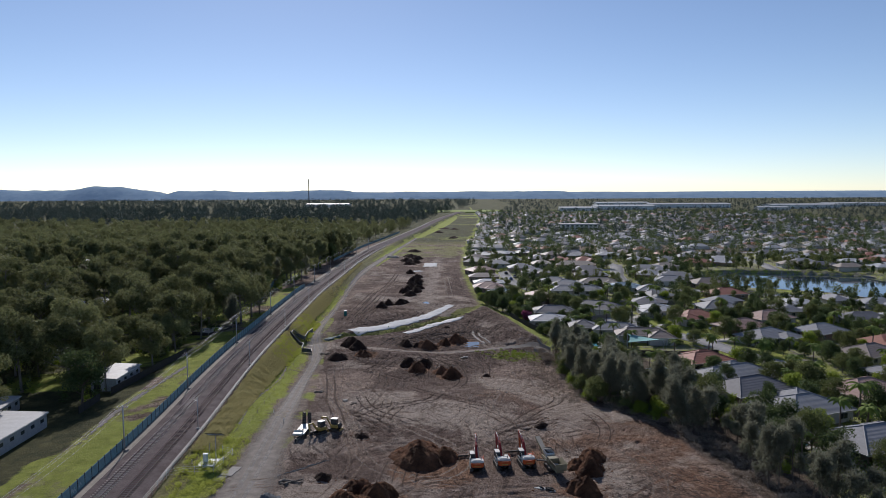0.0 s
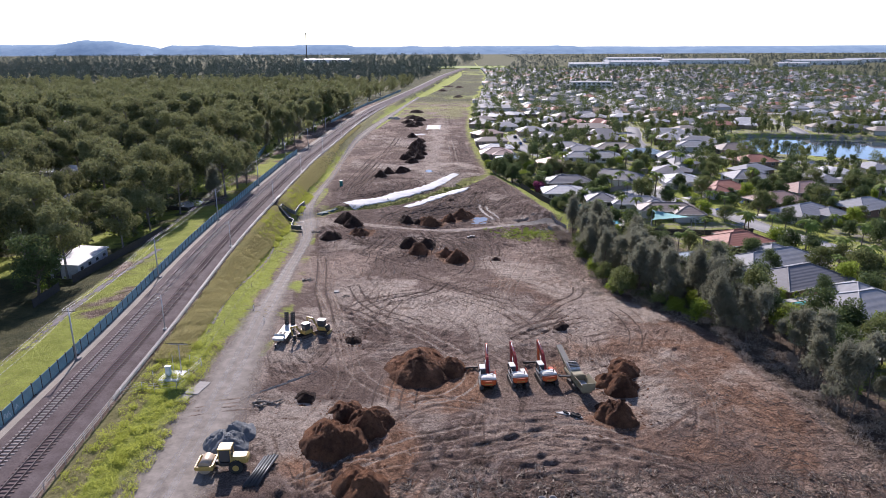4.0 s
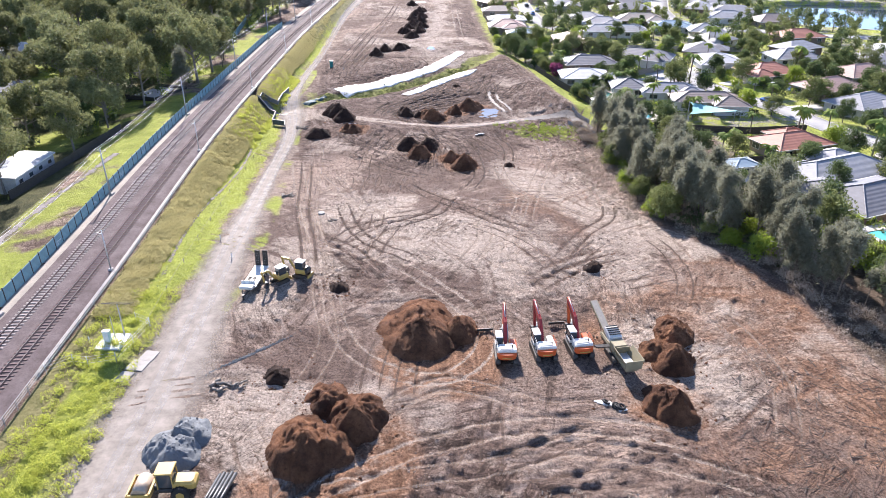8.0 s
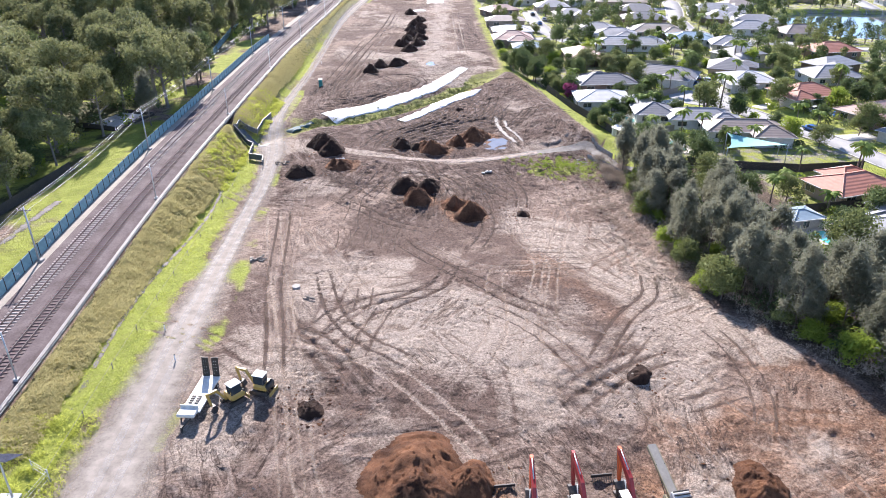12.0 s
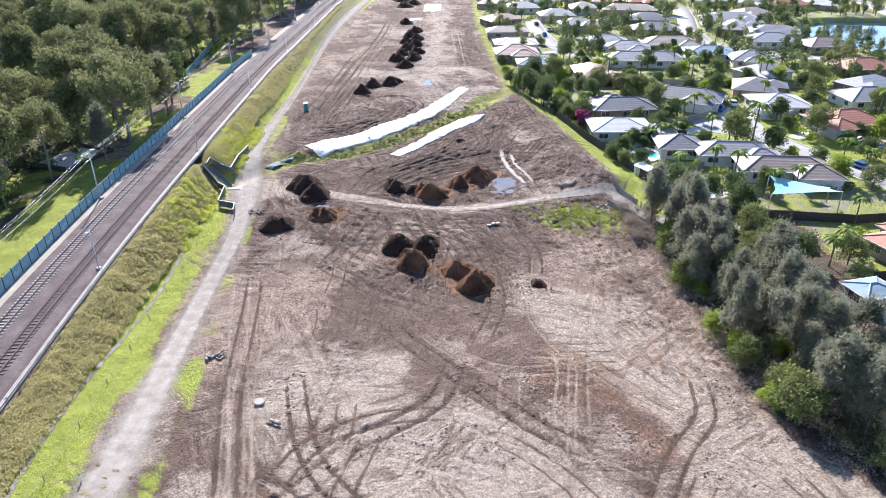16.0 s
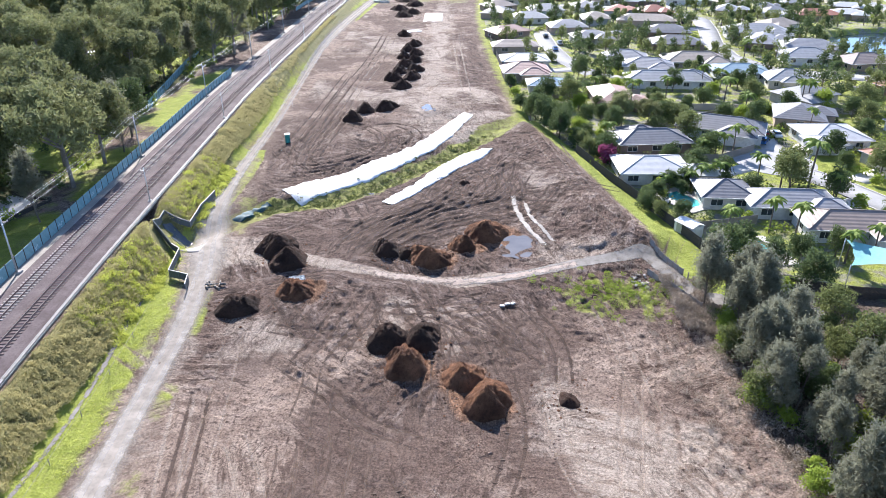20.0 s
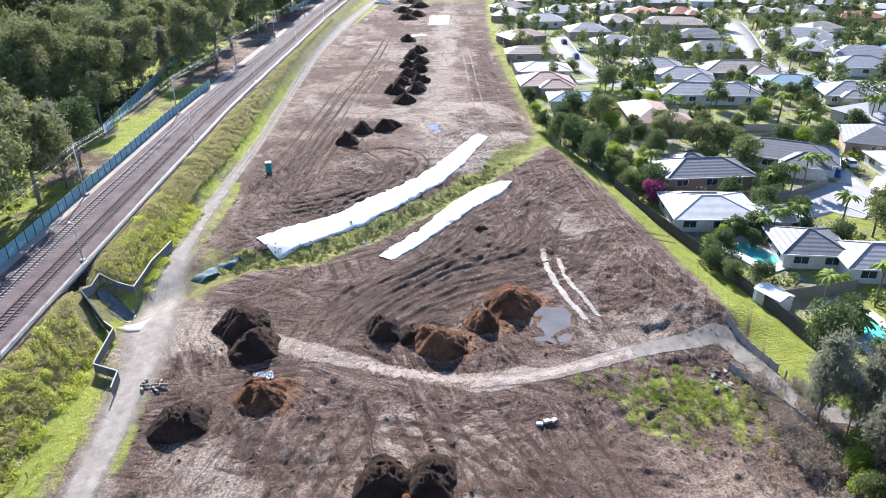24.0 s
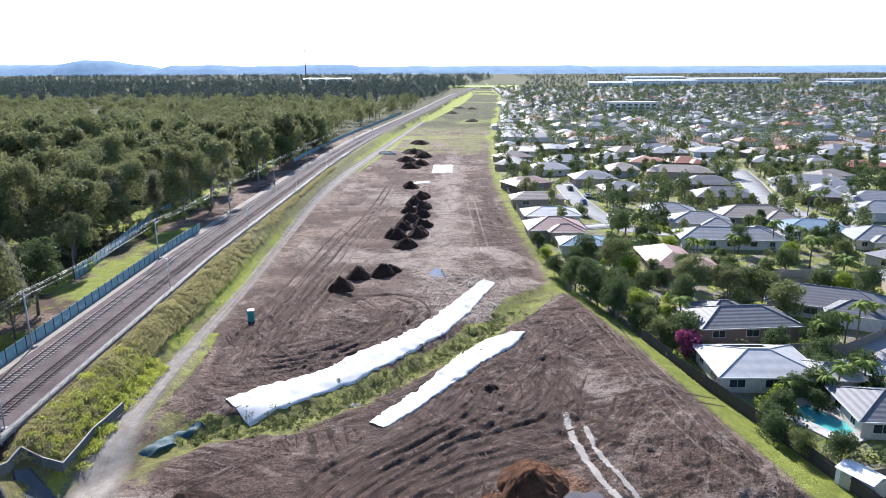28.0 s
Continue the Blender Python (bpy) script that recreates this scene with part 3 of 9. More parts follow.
# Wheel ruts: (points, half gauge, depth, paleness)
RUTS = [
    ([(-33, 165), (-30, 152), (-26.3, 138.8), (-22.1, 125.3), (-17.6, 110.9), (-15.1, 102.1), (-13.0, 94.5), (-9.7, 88.6), (-5.3, 85.3), (0, 84.4), (3.9, 88.2), (5.0, 93.4), (2.6, 99.2), (-2.1, 105.6), (-8.4, 112), (-16.8, 116.6), (-22, 119)], 1.1, 0.10, 1.0),
    ([(-19.5, 74), (-16.4, 76.1), (-15, 81.1), (-13.4, 90.5), (-15.5, 99), (-18.5, 110), (-23, 126), (-27, 140)], 1.1, 0.12, 0.75),
    ([(-16, 63), (-8.3, 69.4), (-1.4, 73.6), (7.4, 76.5), (18.1, 76.7), (26, 74)], 1.1, 0.14, 0.85),
    ([(-17, 62), (-11.1, 67), (-3.9, 69.4), (4.3, 71.2), (13, 73.9), (22, 72), (32, 68)], 1.1, 0.12, 0.7),
    ([(-15, 62), (-12.9, 67.7), (-7.5, 76.2), (-1.2, 83.0), (4.6, 82.5), (10.7, 79.5), (17.6, 80.2)], 1.1, 0.14, 0.6),
    ([(9.2, 106), (8.6, 96.3), (8.3, 90), (14.3, 83.8), (19, 84)], 1.1, 0.1, 0.3),
    ([(10.9, 145.6), (13, 140), (11.6, 130.5), (10.5, 123), (9, 112), (12, 103)], 1.1, 0.1, 0.8),
    ([(7, 140), (5.7, 132.6), (5.7, 124.6), (5.2, 118.2), (2, 110)], 1.1, 0.1, 0.7),
    ([(-10, 151.5), (-6.4, 145.3), (-2, 139.8), (0.7, 136), (3.2, 133.7), (5.5, 130.4), (8.7, 126.5), (16, 121)], 1.1, 0.16, 0.1),
    ([(-26, 158), (-18.2, 142.2), (-14.7, 134.6), (-11.8, 128.1), (-10.4, 124.4), (-9, 116)], 1.1, 0.14, 0.75),
    ([(-11.7, 123.5), (-7.5, 126.2), (-3, 130.3), (-1.2, 134.8), (0, 141)], 1.1, 0.14, 0.1),
    ([(-20.1, 112), (-20.1, 117.8), (-23.7, 132.1), (-26, 145), (-28.9, 165.5), (-31, 178)], 1.1, 0.12, 0.7),
    ([(-19, 108), (-21.4, 118.5), (-25, 132.1), (-28.5, 151.3), (-31, 164)], 1.0, 0.14, 0.2),
    ([(-17, 117.8), (-14.1, 124.3), (-7.6, 128.2), (0, 129)], 1.1, 0.1, 0.1),
    ([(16, 112), (19.1, 118.4), (22.3, 124), (26.4, 129.7), (28, 138)], 1.0, 0.12, 0.2),
    ([(2.9, 177.8), (5.3, 165.9), (5.6, 155.1), (3, 145)], 1.0, 0.12, 0.1),
    ([(19, 186), (20.2, 178), (21.4, 158.8), (23.1, 152), (27, 142), (30, 134)], 1.1, 0.08, 0.8),
    ([(-19.1, 136.9), (-15.2, 124.3), (-10.7, 117.2), (-4, 112)], 1.0, 0.12, 0.1),
    ([(-17.9, 198.7), (-13.1, 207.1), (-5.2, 217.2), (3.9, 222.1), (8, 228), (7, 236)], 0.9, 0.11, 0.0),
    ([(-20, 200), (-15.5, 208), (-8, 216), (-2, 224), (0, 232)], 0.9, 0.10, 0.0),
    ([(-15, 198), (-9, 206), (-1, 212), (6, 214)], 0.9, 0.10, 0.0),
    ([(-6.8, 188.4), (-5.4, 182.9), (-4.3, 177.4), (-5, 168)], 1.1, 0.08, 0.0),
    ([(-1.2, 187.7), (1.7, 181.6), (5.2, 176.3), (8, 168)], 1.1, 0.08, 0.0),
    ([(-27.7, 186), (-24, 180.5), (-21.6, 177), (-14, 170)], 1.1, 0.14, 0.1),
    ([(22, 76), (25, 92), (20, 106), (12, 116), (13, 130), (15, 142), (18, 156), (22, 172)], 1.1, 0.12, 0.6),
    ([(32, 72), (36, 84), (34, 98), (27, 110), (18, 118), (8, 124), (-2, 130)], 1.1, 0.12, 0.5),
    ([(40, 66), (42, 80), (38, 96), (30, 112), (24, 122)], 1.1, 0.12, 0.4),
    ([(-34, 236), (-26, 240), (-18, 246), (-12, 256), (-11, 264), (-16, 270), (-24, 268), (-30, 272)], 1.1, 0.2, 0.1),
    ([(-37, 252), (-36, 280), (-34.6, 310), (-32, 350), (-30.5, 400)], 1.1, 0.22, 0.1),
    ([(-33, 252), (-32, 282), (-30.4, 312), (-28, 350), (-27, 395)], 1.1, 0.2, 0.6),
    ([(2, 300), (0.5, 330), (-1, 362), (-2, 400)], 1.2, 0.16, 0.9),
    ([(17, 260), (20, 236), (24, 214), (28.5, 203)], 1.2, 0.12, 0.7),
    ([(21, 254), (24, 234), (28, 214), (31, 204)], 1.0, 0.1, 0.7),
    ([(12, 176), (10, 160), (12, 146), (18, 136), (26, 128)], 1.0, 0.1, 0.6),
    ([(-6, 150), (2, 140), (10, 138), (20, 142), (28, 150)], 1.0, 0.08, 0.7),
]
rr = random.Random(4)
for _ in range(70):
    x0, y0, a = rr.uniform(-24, 32), rr.choice((rr.uniform(60, 186), rr.uniform(104, 180))), rr.choice((rr.uniform(0, 3.1), rr.gauss(1.4, 0.4)))
    bend, pts = rr.uniform(-0.04, 0.04), []
    for s in range(rr.randint(4, 13)):
        pts.append((x0, y0))
        x0, y0, a = x0 + 4 * math.cos(a), y0 + 4 * math.sin(a), a + bend * 4
    RUTS.append((pts, 1.05, rr.uniform(0.04, 0.10), rr.choice((0.05, 0.3, 0.4, 0.5))))
for _ in range(46):
    x0, y0, a = rr.uniform(-30, 16), rr.uniform(184, 240), rr.gauss(1.0, 0.5)
    bend, pts = rr.uniform(-0.06, 0.06), []
    for s in range(rr.randint(4, 9)):
        pts.append((x0, y0))
        x0, y0, a = x0 + 3 * math.cos(a), y0 + 3 * math.sin(a), a + bend * 3
    if all(math.hypot(p[0] - 9, p[1] - 201) > 6 and abs(p[1] - 190) > 3.5 and p[1] < 218 + 0.9 * (p[0] + 26) for p in pts):
        RUTS.append((pts, 1.1, rr.uniform(0.05, 0.09), 0.0))
for pts, gauge, depth, light in RUTS[18:21]:
    for k, lean in ((-2.1, 0.05), (1.3, -0.06), (3.4, 0.03), (5.6, -0.04)):
        RUTS.append(([(px + 0.72 * k + lean * i * 2.4, py - 0.62 * k + lean * i * 3) for i, (px, py) in enumerate(pts)], 0.85, rr.uniform(0.06, 0.12), 0.0))
RING = ([(-36.6, 233.6), (-31.2, 235.3), (-26, 238.8), (-20, 244.3), (-16.2, 252.9), (-16, 262.6)], [(-35.9, 241.2), (-28.1, 244.5), (-21.8, 249.6), (-16.8, 258.9)], [(-40.4, 243.8), (-40.1, 261.2), (-38.5, 285.6), (-36.4, 331.8)],
        [(-34.8, 236.4), (-35.8, 252.3), (-34.3, 277), (-32.2, 312)], [(-33, 246), (-31.5, 262), (-29, 290)], [(-37.5, 239), (-30, 240), (-23, 244), (-18.6, 251), (-20, 262), (-26, 268)])
# deep ruts south of the footpath
for pts in ([(-8.8, 184.6), (-6.6, 179), (-4.4, 174.8), (-3, 168)], [(-5, 184.4), (-2.6, 179.6), (0, 175.2), (2, 169)], [(-12.2, 184), (-13.4, 179), (-14.8, 174.6), (-16.5, 168)], [(-16.8, 185.1), (-17.8, 180), (-18.6, 175.1), (-21, 168)],
            [(2.3, 182.5), (4.4, 178.6), (6.9, 175.1), (11, 169)], [(-29.3, 187.4), (-25, 189.2), (-21.2, 190.3)], [(-28.6, 188.7), (-25, 190.4), (-21, 191.8)], [(-27, 177), (-20, 175.4), (-13, 176), (-6, 174.6)], [(8, 184), (11, 178), (12.5, 172), (12, 164)],
            [(-24, 170), (-17, 164), (-11, 158), (-4, 154)], [(8, 170), (2, 176), (-4, 180), (-12, 182)]):
    RUTS.append((pts, 0.95, 0.15, 0.0))
# and round the turning place beyond the long sheet
for pts in RING:
    RUTS.append((pts, 1.0, 0.2, 0.0))
MARKS = []
rm = random.Random(15)
for _ in range(46):
    x0, y0 = rm.choice(((rm.uniform(-24, -4), rm.uniform(104, 176)), (rm.uniform(-20, 24), rm.uniform(58, 84)), (rm.uniform(-26, 22), rm.uniform(110, 186)), (rm.uniform(-26, 8), rm.uniform(176, 232)), (rm.uniform(10, 34), rm.uniform(84, 130))))
    a, bend, line = (rm.gauss(1.6, 0.2) if x0 < -4 and y0 < 180 else rm.choice((rm.gauss(1.1, 0.4), rm.gauss(0.4, 0.3)))), rm.uniform(-0.04, 0.04), []
    for _ in range(rm.randint(4, 9)):
        line.append((x0, y0))
        x0, y0, a = x0 + 2.6 * math.cos(a), y0 + 2.6 * math.sin(a), a + bend * 2.6
    for k in range(rm.choice((1, 1, 2, 3))):
        sh = k * rm.uniform(1.6, 3.0)
        MARKS.append(([(px + sh * math.sin(a), py - sh * math.cos(a)) for px, py in line], 1.0, rm.uniform(0.05, 0.11)))
MARKS = [q for q in MARKS if all(LEFT_X(py) + 2.5 < px < RIGHT_X(py) - 3 and seg_dist(np.array([px]), np.array([py]), CROSS_PATH)[0][0] > 4 and py < 216 + 0.9 * (px + 26) for px, py in q[0])]
RUTS += [(line, gauge, depth, 0.04) for line, gauge, depth in MARKS]
# red heaps, with their reach
RED_AT = [(-24.2, 185.6, 2.6), (-5.2, 195.2, 3.2), (0.3, 200.8, 2.4), (4.1, 205, 3.8), (-12.4, 71.3, 3.6), (-8.2, 75.8, 2.8), (-6.8, 61.4, 3.3), (25.6, 87.2, 3.4), (23.3, 79.2, 3.2), (27.6, 92.5, 3),
          (-7, 167.2, 2.8), (2.4, 160.4, 3.1), (-0.2, 165.2, 2.4)]
POOLS = [(9.4, 202.2, 2.3, 4.2, -0.3), (-8.8, 284.5, 1.4, 2.8, 0.2), (-18, 226.4, 0.9, 0.6, 0.5)]


def smooth_line(pts, per=6):
    """A line curved through its points."""
    fine = []
    for t in np.linspace(0, len(pts) - 1, per * (len(pts) - 1) + 1):
        i = min(int(t), len(pts) - 2)
        p = [np.array(pts[max(0, min(len(pts) - 1, i + k))], float) for k in (-1, 0, 1, 2)]
        u = t - i
        q = 0.5 * (2 * p[1] + (p[2] - p[0]) * u + (2 * p[0] - 5 * p[1] + 4 * p[2] - p[3]) * u**2 + (3 * p[1] - p[0] - 3 * p[2] + p[3]) * u**3)
        fine.append((float(q[0]), float(q[1])))
    return fine


def axis(stops):
    """Grid lines from (start, end, step) stretches; steps may grow."""
    out = []
    for a, b, n in stops:
        out += list(np.linspace(a, b, n, endpoint=False))
    return np.array(out + [stops[-1][1]])


def make_ground():
    xs = axis([(-4700, -1200, 10), (-1200, -300, 18), (-300, -80, 26), (-80, -50, 30), (-50, 54, 390), (54, 110, 26), (110, 320, 34), (320, 1200, 20), (1200, 4700, 10)])
    ys = axis([(-1200, -100, 10), (-100, 45, 30), (45, 215, 640), (215, 290, 230), (290, 460, 170), (460, 700, 70), (700, 1400, 50), (1400, 4750, 24)])
    X, Y = np.meshgrid(xs, ys)
    x, y = X.ravel(), Y.ravel()
    z = height(x, y)
    c = RAIL_X(y)
    off = x - c
    inside = smooth(-1.0, 2.0, x - LEFT_X(y)) * smooth(-1.5, 1.5, RIGHT_X(y) - x)
    far_dirt = 1 - 0.45 * smooth(430, 520, y)
    inside = inside * far_dirt * (1 - smooth(1150, 1250, y))
    n_lo, n_mid = fbm(x, y, 30, 4, 31), fbm(x, y, 9, 4, 41)
    # soil kinds
    damp = smooth(178, 186, y + 4 * n_mid) * smooth(268, 258, y + 3 * n_mid) * 0.85
    d_crest, _ = seg_dist(x, y, CREST)
    damp = np.maximum(damp, smooth(16, 9, d_crest) * 0.9)
    damp = np.maximum(damp, 0.75 * smooth(283, 290, y) * smooth(420, 380, y) * smooth(-4, 1, x))
    damp = np.maximum(damp, 0.3 * smooth(240, 252, y) * smooth(430, 390, y) * smooth(-22, -27, x))
    damp = np.maximum(damp, 0.62 * smooth(66, 58, y + 3 * n_mid) * smooth(-6, 6, x))
    damp = np.maximum(damp, 0.45 + 0.35 * n_lo)
    damp = np.maximum(damp, 0.75 * smooth(142, 162, y + 6 * n_mid) * smooth(12, -4, np.abs(x + 6)) * smooth(184, 178, y))
    xw, yw = x + 7 * fbm(x, y, 17, 4, 101), y + 9 * fbm(x, y, 21, 4, 103)
    pale = 0.26 + 0.5 * n_lo * smooth(60, 90, y) + 0.22 * n_mid
    pale = np.maximum(pale, 0.62 * smooth(284, 292, y) * smooth(8, 2, np.abs(x + 9 + 3 * n_mid)))
    pale = np.maximum(pale, 0.66 * smooth(214, 224, yw) * smooth(8, 4, np.abs(xw + 2 - (y - 224) * 0.3)) * smooth(246, 238, yw))
    pale = np.maximum(pale, 0.62 * smooth(94, 114, yw) * smooth(178, 156, yw) * smooth(8, 17, xw) * smooth(36, 28, xw))
    pale = np.maximum(pale, 0.66 * smooth(104, 122, yw) * smooth(160, 146, yw) * smooth(-26, -18, xw) * smooth(-1, -9, xw))
    dcp0, _ = seg_dist(x, y, [(10, 158), (18, 142), (27, 132), (36, 118)])
    pale = np.maximum(pale, 0.72 * smooth(6, 2, dcp0 + 2.5 * n_mid))
    pale = pale * (1 - 0.75 * smooth(172, 186, yw) * smooth(262, 250, y) * smooth(14, 4, x)) * (1 - 0.6 * smooth(70, 60, yw) * smooth(-8, 2, x))
    pale = np.maximum(pale, 0.62 * smooth(0.16, 0.34, fbm(x, y, 4.5, 3, 109)) * smooth(166, 172, y) * smooth(188, 183, y) * smooth(12, 6, np.abs(x + 8)))
    clay = 0.62 * smooth(14, 26, xw) * smooth(66, 78, yw) * smooth(130, 106, yw)
    clay = np.maximum(clay, 0.75 * smooth(10, 6, np.hypot(x, y - 88)))
    clay = np.maximum(clay, 0.70 * smooth(11, 7, np.hypot(x + 10, y - 72)))
    clay = np.maximum(clay, 0.44 * smooth(11, 5, np.hypot((xw - 17) / 1.6, yw - 137)))
    clay = np.maximum(clay, 0.28 * smooth(9, 4, np.hypot(xw + 2, yw - 164)))
    for hx, hy, hr in RED_AT:
        clay = np.maximum(clay, 0.78 * smooth(1.9, 0.9, np.hypot(xw * 0.35 + x * 0.65 - hx, y - hy - 0.4 * hr) / hr))
    # turf, scrub, litter
    strip = smooth(8.6, 11, off) * smooth(1.5, -0.5, x - LEFT_X(y))
    strip = strip * (1 - 0.9 * smooth(222, 240, y) * smooth(440, 400, y) * smooth(-1.0, 1.5, x - ROAD_X(y)))
    turf = strip * (0.62 + 0.35 * n_mid) * (1 - 0.5 * smooth(188, 206, y) * smooth(262, 240, y))
    turf = np.where((off > 8) & (x < LEFT_X(y)) & (y < 250), np.maximum(turf, 0.95 * smooth(3.6, 2.4, np.abs(off - 13.4 + 0.8 * n_mid))), turf)
    turf = np.maximum(turf, strip * smooth(236, 275, y) * 0.85)
    north = (1 - far_dirt) / 0.45 * smooth(6, 9, off) * smooth(8, 4, x - RIGHT_X(y))
    turf = np.maximum(turf, north * (0.34 + 0.45 * n_lo + 0.16 * smooth(530, 580, y) * smooth(820, 760, y)))
    d_cr, along = seg_dist(x, y, CREEK)
    turf = np.maximum(turf, 0.46 * smooth(6.0, 3.2, d_cr + 1.5 * n_mid) * smooth(-60, -36, x))
    turf = np.maximum(turf, 0.54 * smooth(7, 3, np.hypot((x - 22) / 1.5, (y - 186)) + 3 * n_mid))
    turf = np.maximum(turf, 0.52 * smooth(5, 1, np.abs(x - RIGHT_X(y) + 5)) * smooth(140, 150, y) * smooth(200, 190, y) + 0.2 * n_mid)
    turf = np.maximum(turf, np.where((x > RIGHT_X(y)) & (x < FENCE_X(y)) & (y > 184), (0.55 + 0.6 * smooth(0, 4.5, x - RIGHT_X(y))) * (1 - 0.45 * smooth(262, 290, y)), 0))
    turf = np.maximum(turf, np.where((off < -7) & (off > -19), 0.72 + 0.45 * n_mid, 0) * smooth(330, 300, y))
    d_road = np.abs(x - ROAD_X(y)) - ROAD_W(y) / 2
    dust = 0.5 * smooth(3.0 - 0.8 * smooth(230, 270, y), 0.0, d_road + 1.6 * n_mid) * smooth(600, 500, y) + 0.6 * smooth(9, 4, np.hypot(x + 36, y - 199) + 2 * n_mid)
    turf = turf * (1 - np.clip(dust, 0, 1))
    suburb = np.where((x > FENCE_X(y)) & (y > 60), 1.0, 0) * smooth(560, 480, y)
    yard = suburb
    turf = np.maximum(turf, suburb * (0.36 + 0.4 * n_lo))
    scrub = smooth(5.4, 6.4, off) * smooth(11.8, 10.6, off + 0.8 * n_mid) * 0.9
    scrub = np.maximum(scrub, 0.5 * strip * smooth(225, 245, y) * smooth(330, 280, y))
    scrub = np.maximum(scrub, 0.7 * smooth(5.5, 2.8, d_cr + 1.5 * n_mid) * smooth(-60, -36, x))
    scrub = np.maximum(scrub, north * (0.55 + 0.3 * n_mid))
    west = smooth(-15, -20, off)
    belt = np.where((x > RIGHT_X(y) - 1.0) & (y < 186), smooth(-1, 2.5, x - RIGHT_X(y)) * smooth(66, 56, x), 0)
    litter = np.maximum.reduce([west * 0.95, smooth(520, 700, y) * (1 - 0.5 * inside), smooth(330, 420, x), smooth(52, 40, y) * smooth(54, 60, x)])
    turf = turf * (1 - np.minimum(1, np.maximum(belt, west)) * 0.75)
    turf = np.maximum(turf, west * 0.85 * smooth(0.02, 0.30, n_lo) * smooth(560, 480, y))
    turf = turf * (1 - inside * 0.85 * (1 - smooth(7.5, 5.0, d_cr)) * (1 - smooth(9, 5, np.hypot((x - 22) / 1.5, y - 186))))
    for a in (damp, pale, clay):
        a *= inside
    pale = np.maximum(pale, np.clip(dust, 0, 1))
    dcp, _ = seg_dist(x, y, CROSS_PATH[1:7])
    pale = np.maximum(pale, 0.8 * smooth(2.2, 1.0, dcp + 0.8 * n_mid))
    rid = np.clip(1 - np.abs(fbm(x, y, 2.0, 3, 91)), 0.35, 1)
    rid2 = 1 - np.abs(vnoise(x * 0.35 + y * 0.94, (x * 0.94 - y * 0.35) * 0.22, 0.9, 95))
    churned = inside * np.clip(0.35 + 1.2 * fbm(x, y, 14, 3, 93) + 0.5 * smooth(176, 190, y) + 0.6 * smooth(70, 62, y), 0, 1) * smooth(1.8, 3.2, seg_dist(x, y, CROSS_PATH)[0])
    z = z + churned * (0.38 * (rid - 0.75) + 0.18 * (rid2 - 0.6) + 0.10 * fbm(x, y, 0.95, 2, 97))
    d_path, _ = seg_dist(x, y, CROSS_PATH[5:])
    off_path = smooth(1.8, 3.2, d_path)
    # ruts
    for pts, gauge, depth, light in RUTS:
        px, py = np.array(pts).T
        box = (x > px.min() - 3) & (x < px.max() + 3) & (y > py.min() - 3) & (y < py.max() + 3)
        idx = np.nonzero(box)[0]
        fine = smooth_line(pts)
        total = sum(math.dist(p, q) for p, q in zip(fine, fine[1:]))
        d, al = seg_dist(x[idx], y[idx], fine)
        fade = smooth(0, 5, al) * smooth(0, 5, total - al) * (0.75 + 0.25 * vnoise(x[idx], y[idx], 14.0, 77))
        fade = fade * off_path[idx]
        wide = 0.27 if depth < 0.13 else 0.36
        groove = np.exp(-((d - gauge) / wide) ** 2) * fade
        berm = np.exp(-((d - gauge - 0.62) / 0.3) ** 2) * fade + 0.6 * np.exp(-((d - gauge + 0.62) / 0.3) ** 2) * fade
        z[idx] += -depth * groove * 1.3 + depth * 0.9 * berm
        pale[idx] = np.maximum(pale[idx], groove * light)
        if light < 0.3:
            damp[idx] = np.maximum(damp[idx], groove * (0.7 if light == 0.0 or depth > 0.11 else 0.35))
            pale[idx] *= 1 - 0.6 * groove
        turf[idx] *= 1 - 0.8 * groove
    for px, py, rx, ry, turn in POOLS:
        ca, sa = math.cos(turn), math.sin(turn)
        q = np.hypot(((x - px) * ca + (y - py) * sa) / rx, ((y - py) * ca - (x - px) * sa) / ry) + 0.3 * n_mid
        level = float(height(np.array([px]), np.array([py]))[0])
        w = smooth(1.5, 0.8, q)
        z = z * (1 - w) + (level - 0.10 + 0.16 * smooth(0.5, 1.35, q) + 0.05 * vnoise(x, y, 1.2, 8)) * w
        damp = np.maximum(damp, smooth(2.0, 1.1, q))
        pale = pale * (1 - 0.8 * w)
    SURFACE.update(xs=xs, ys=ys, z=z.reshape(len(ys), len(xs)))
    nx, ny = len(xs), len(ys)
    me = bpy.data.meshes.new("ground")
    me.vertices.add(nx * ny)
    me.vertices.foreach_set("co", np.stack([x, y, z], 1).astype(np.float32).ravel())
    a = (np.arange(ny - 1)[:, None] * nx + np.arange(nx - 1)[None]).ravel()
    quads = np.stack([a, a + 1, a + nx + 1, a + nx], 1).ravel()
    me.loops.add(len(quads))
    me.loops.foreach_set("vertex_index", quads.astype(np.int32))
    me.polygons.add(len(a))
    me.polygons.foreach_set("loop_start", np.arange(0, len(quads), 4, dtype=np.int32))
    me.polygons.foreach_set("use_smooth", np.ones(len(a), bool))
    me.update(calc_edges=True)
    for name, ch in (("zone", (turf, damp, clay)), ("zone_b", (pale, scrub, litter)), ("zone_c", (yard * (1 - np.clip(belt, 0, 1)), belt * 1.1, yard * 0))):
        at = me.attributes.new(name, "FLOAT_COLOR", "POINT")
        data = np.ones((nx * ny, 4), np.float32)
        for i, v in enumerate(ch):
            data[:, i] = np.clip(v, 0, 1)
        at.data.foreach_set("color", data.ravel())
    me.materials.append(GROUND)
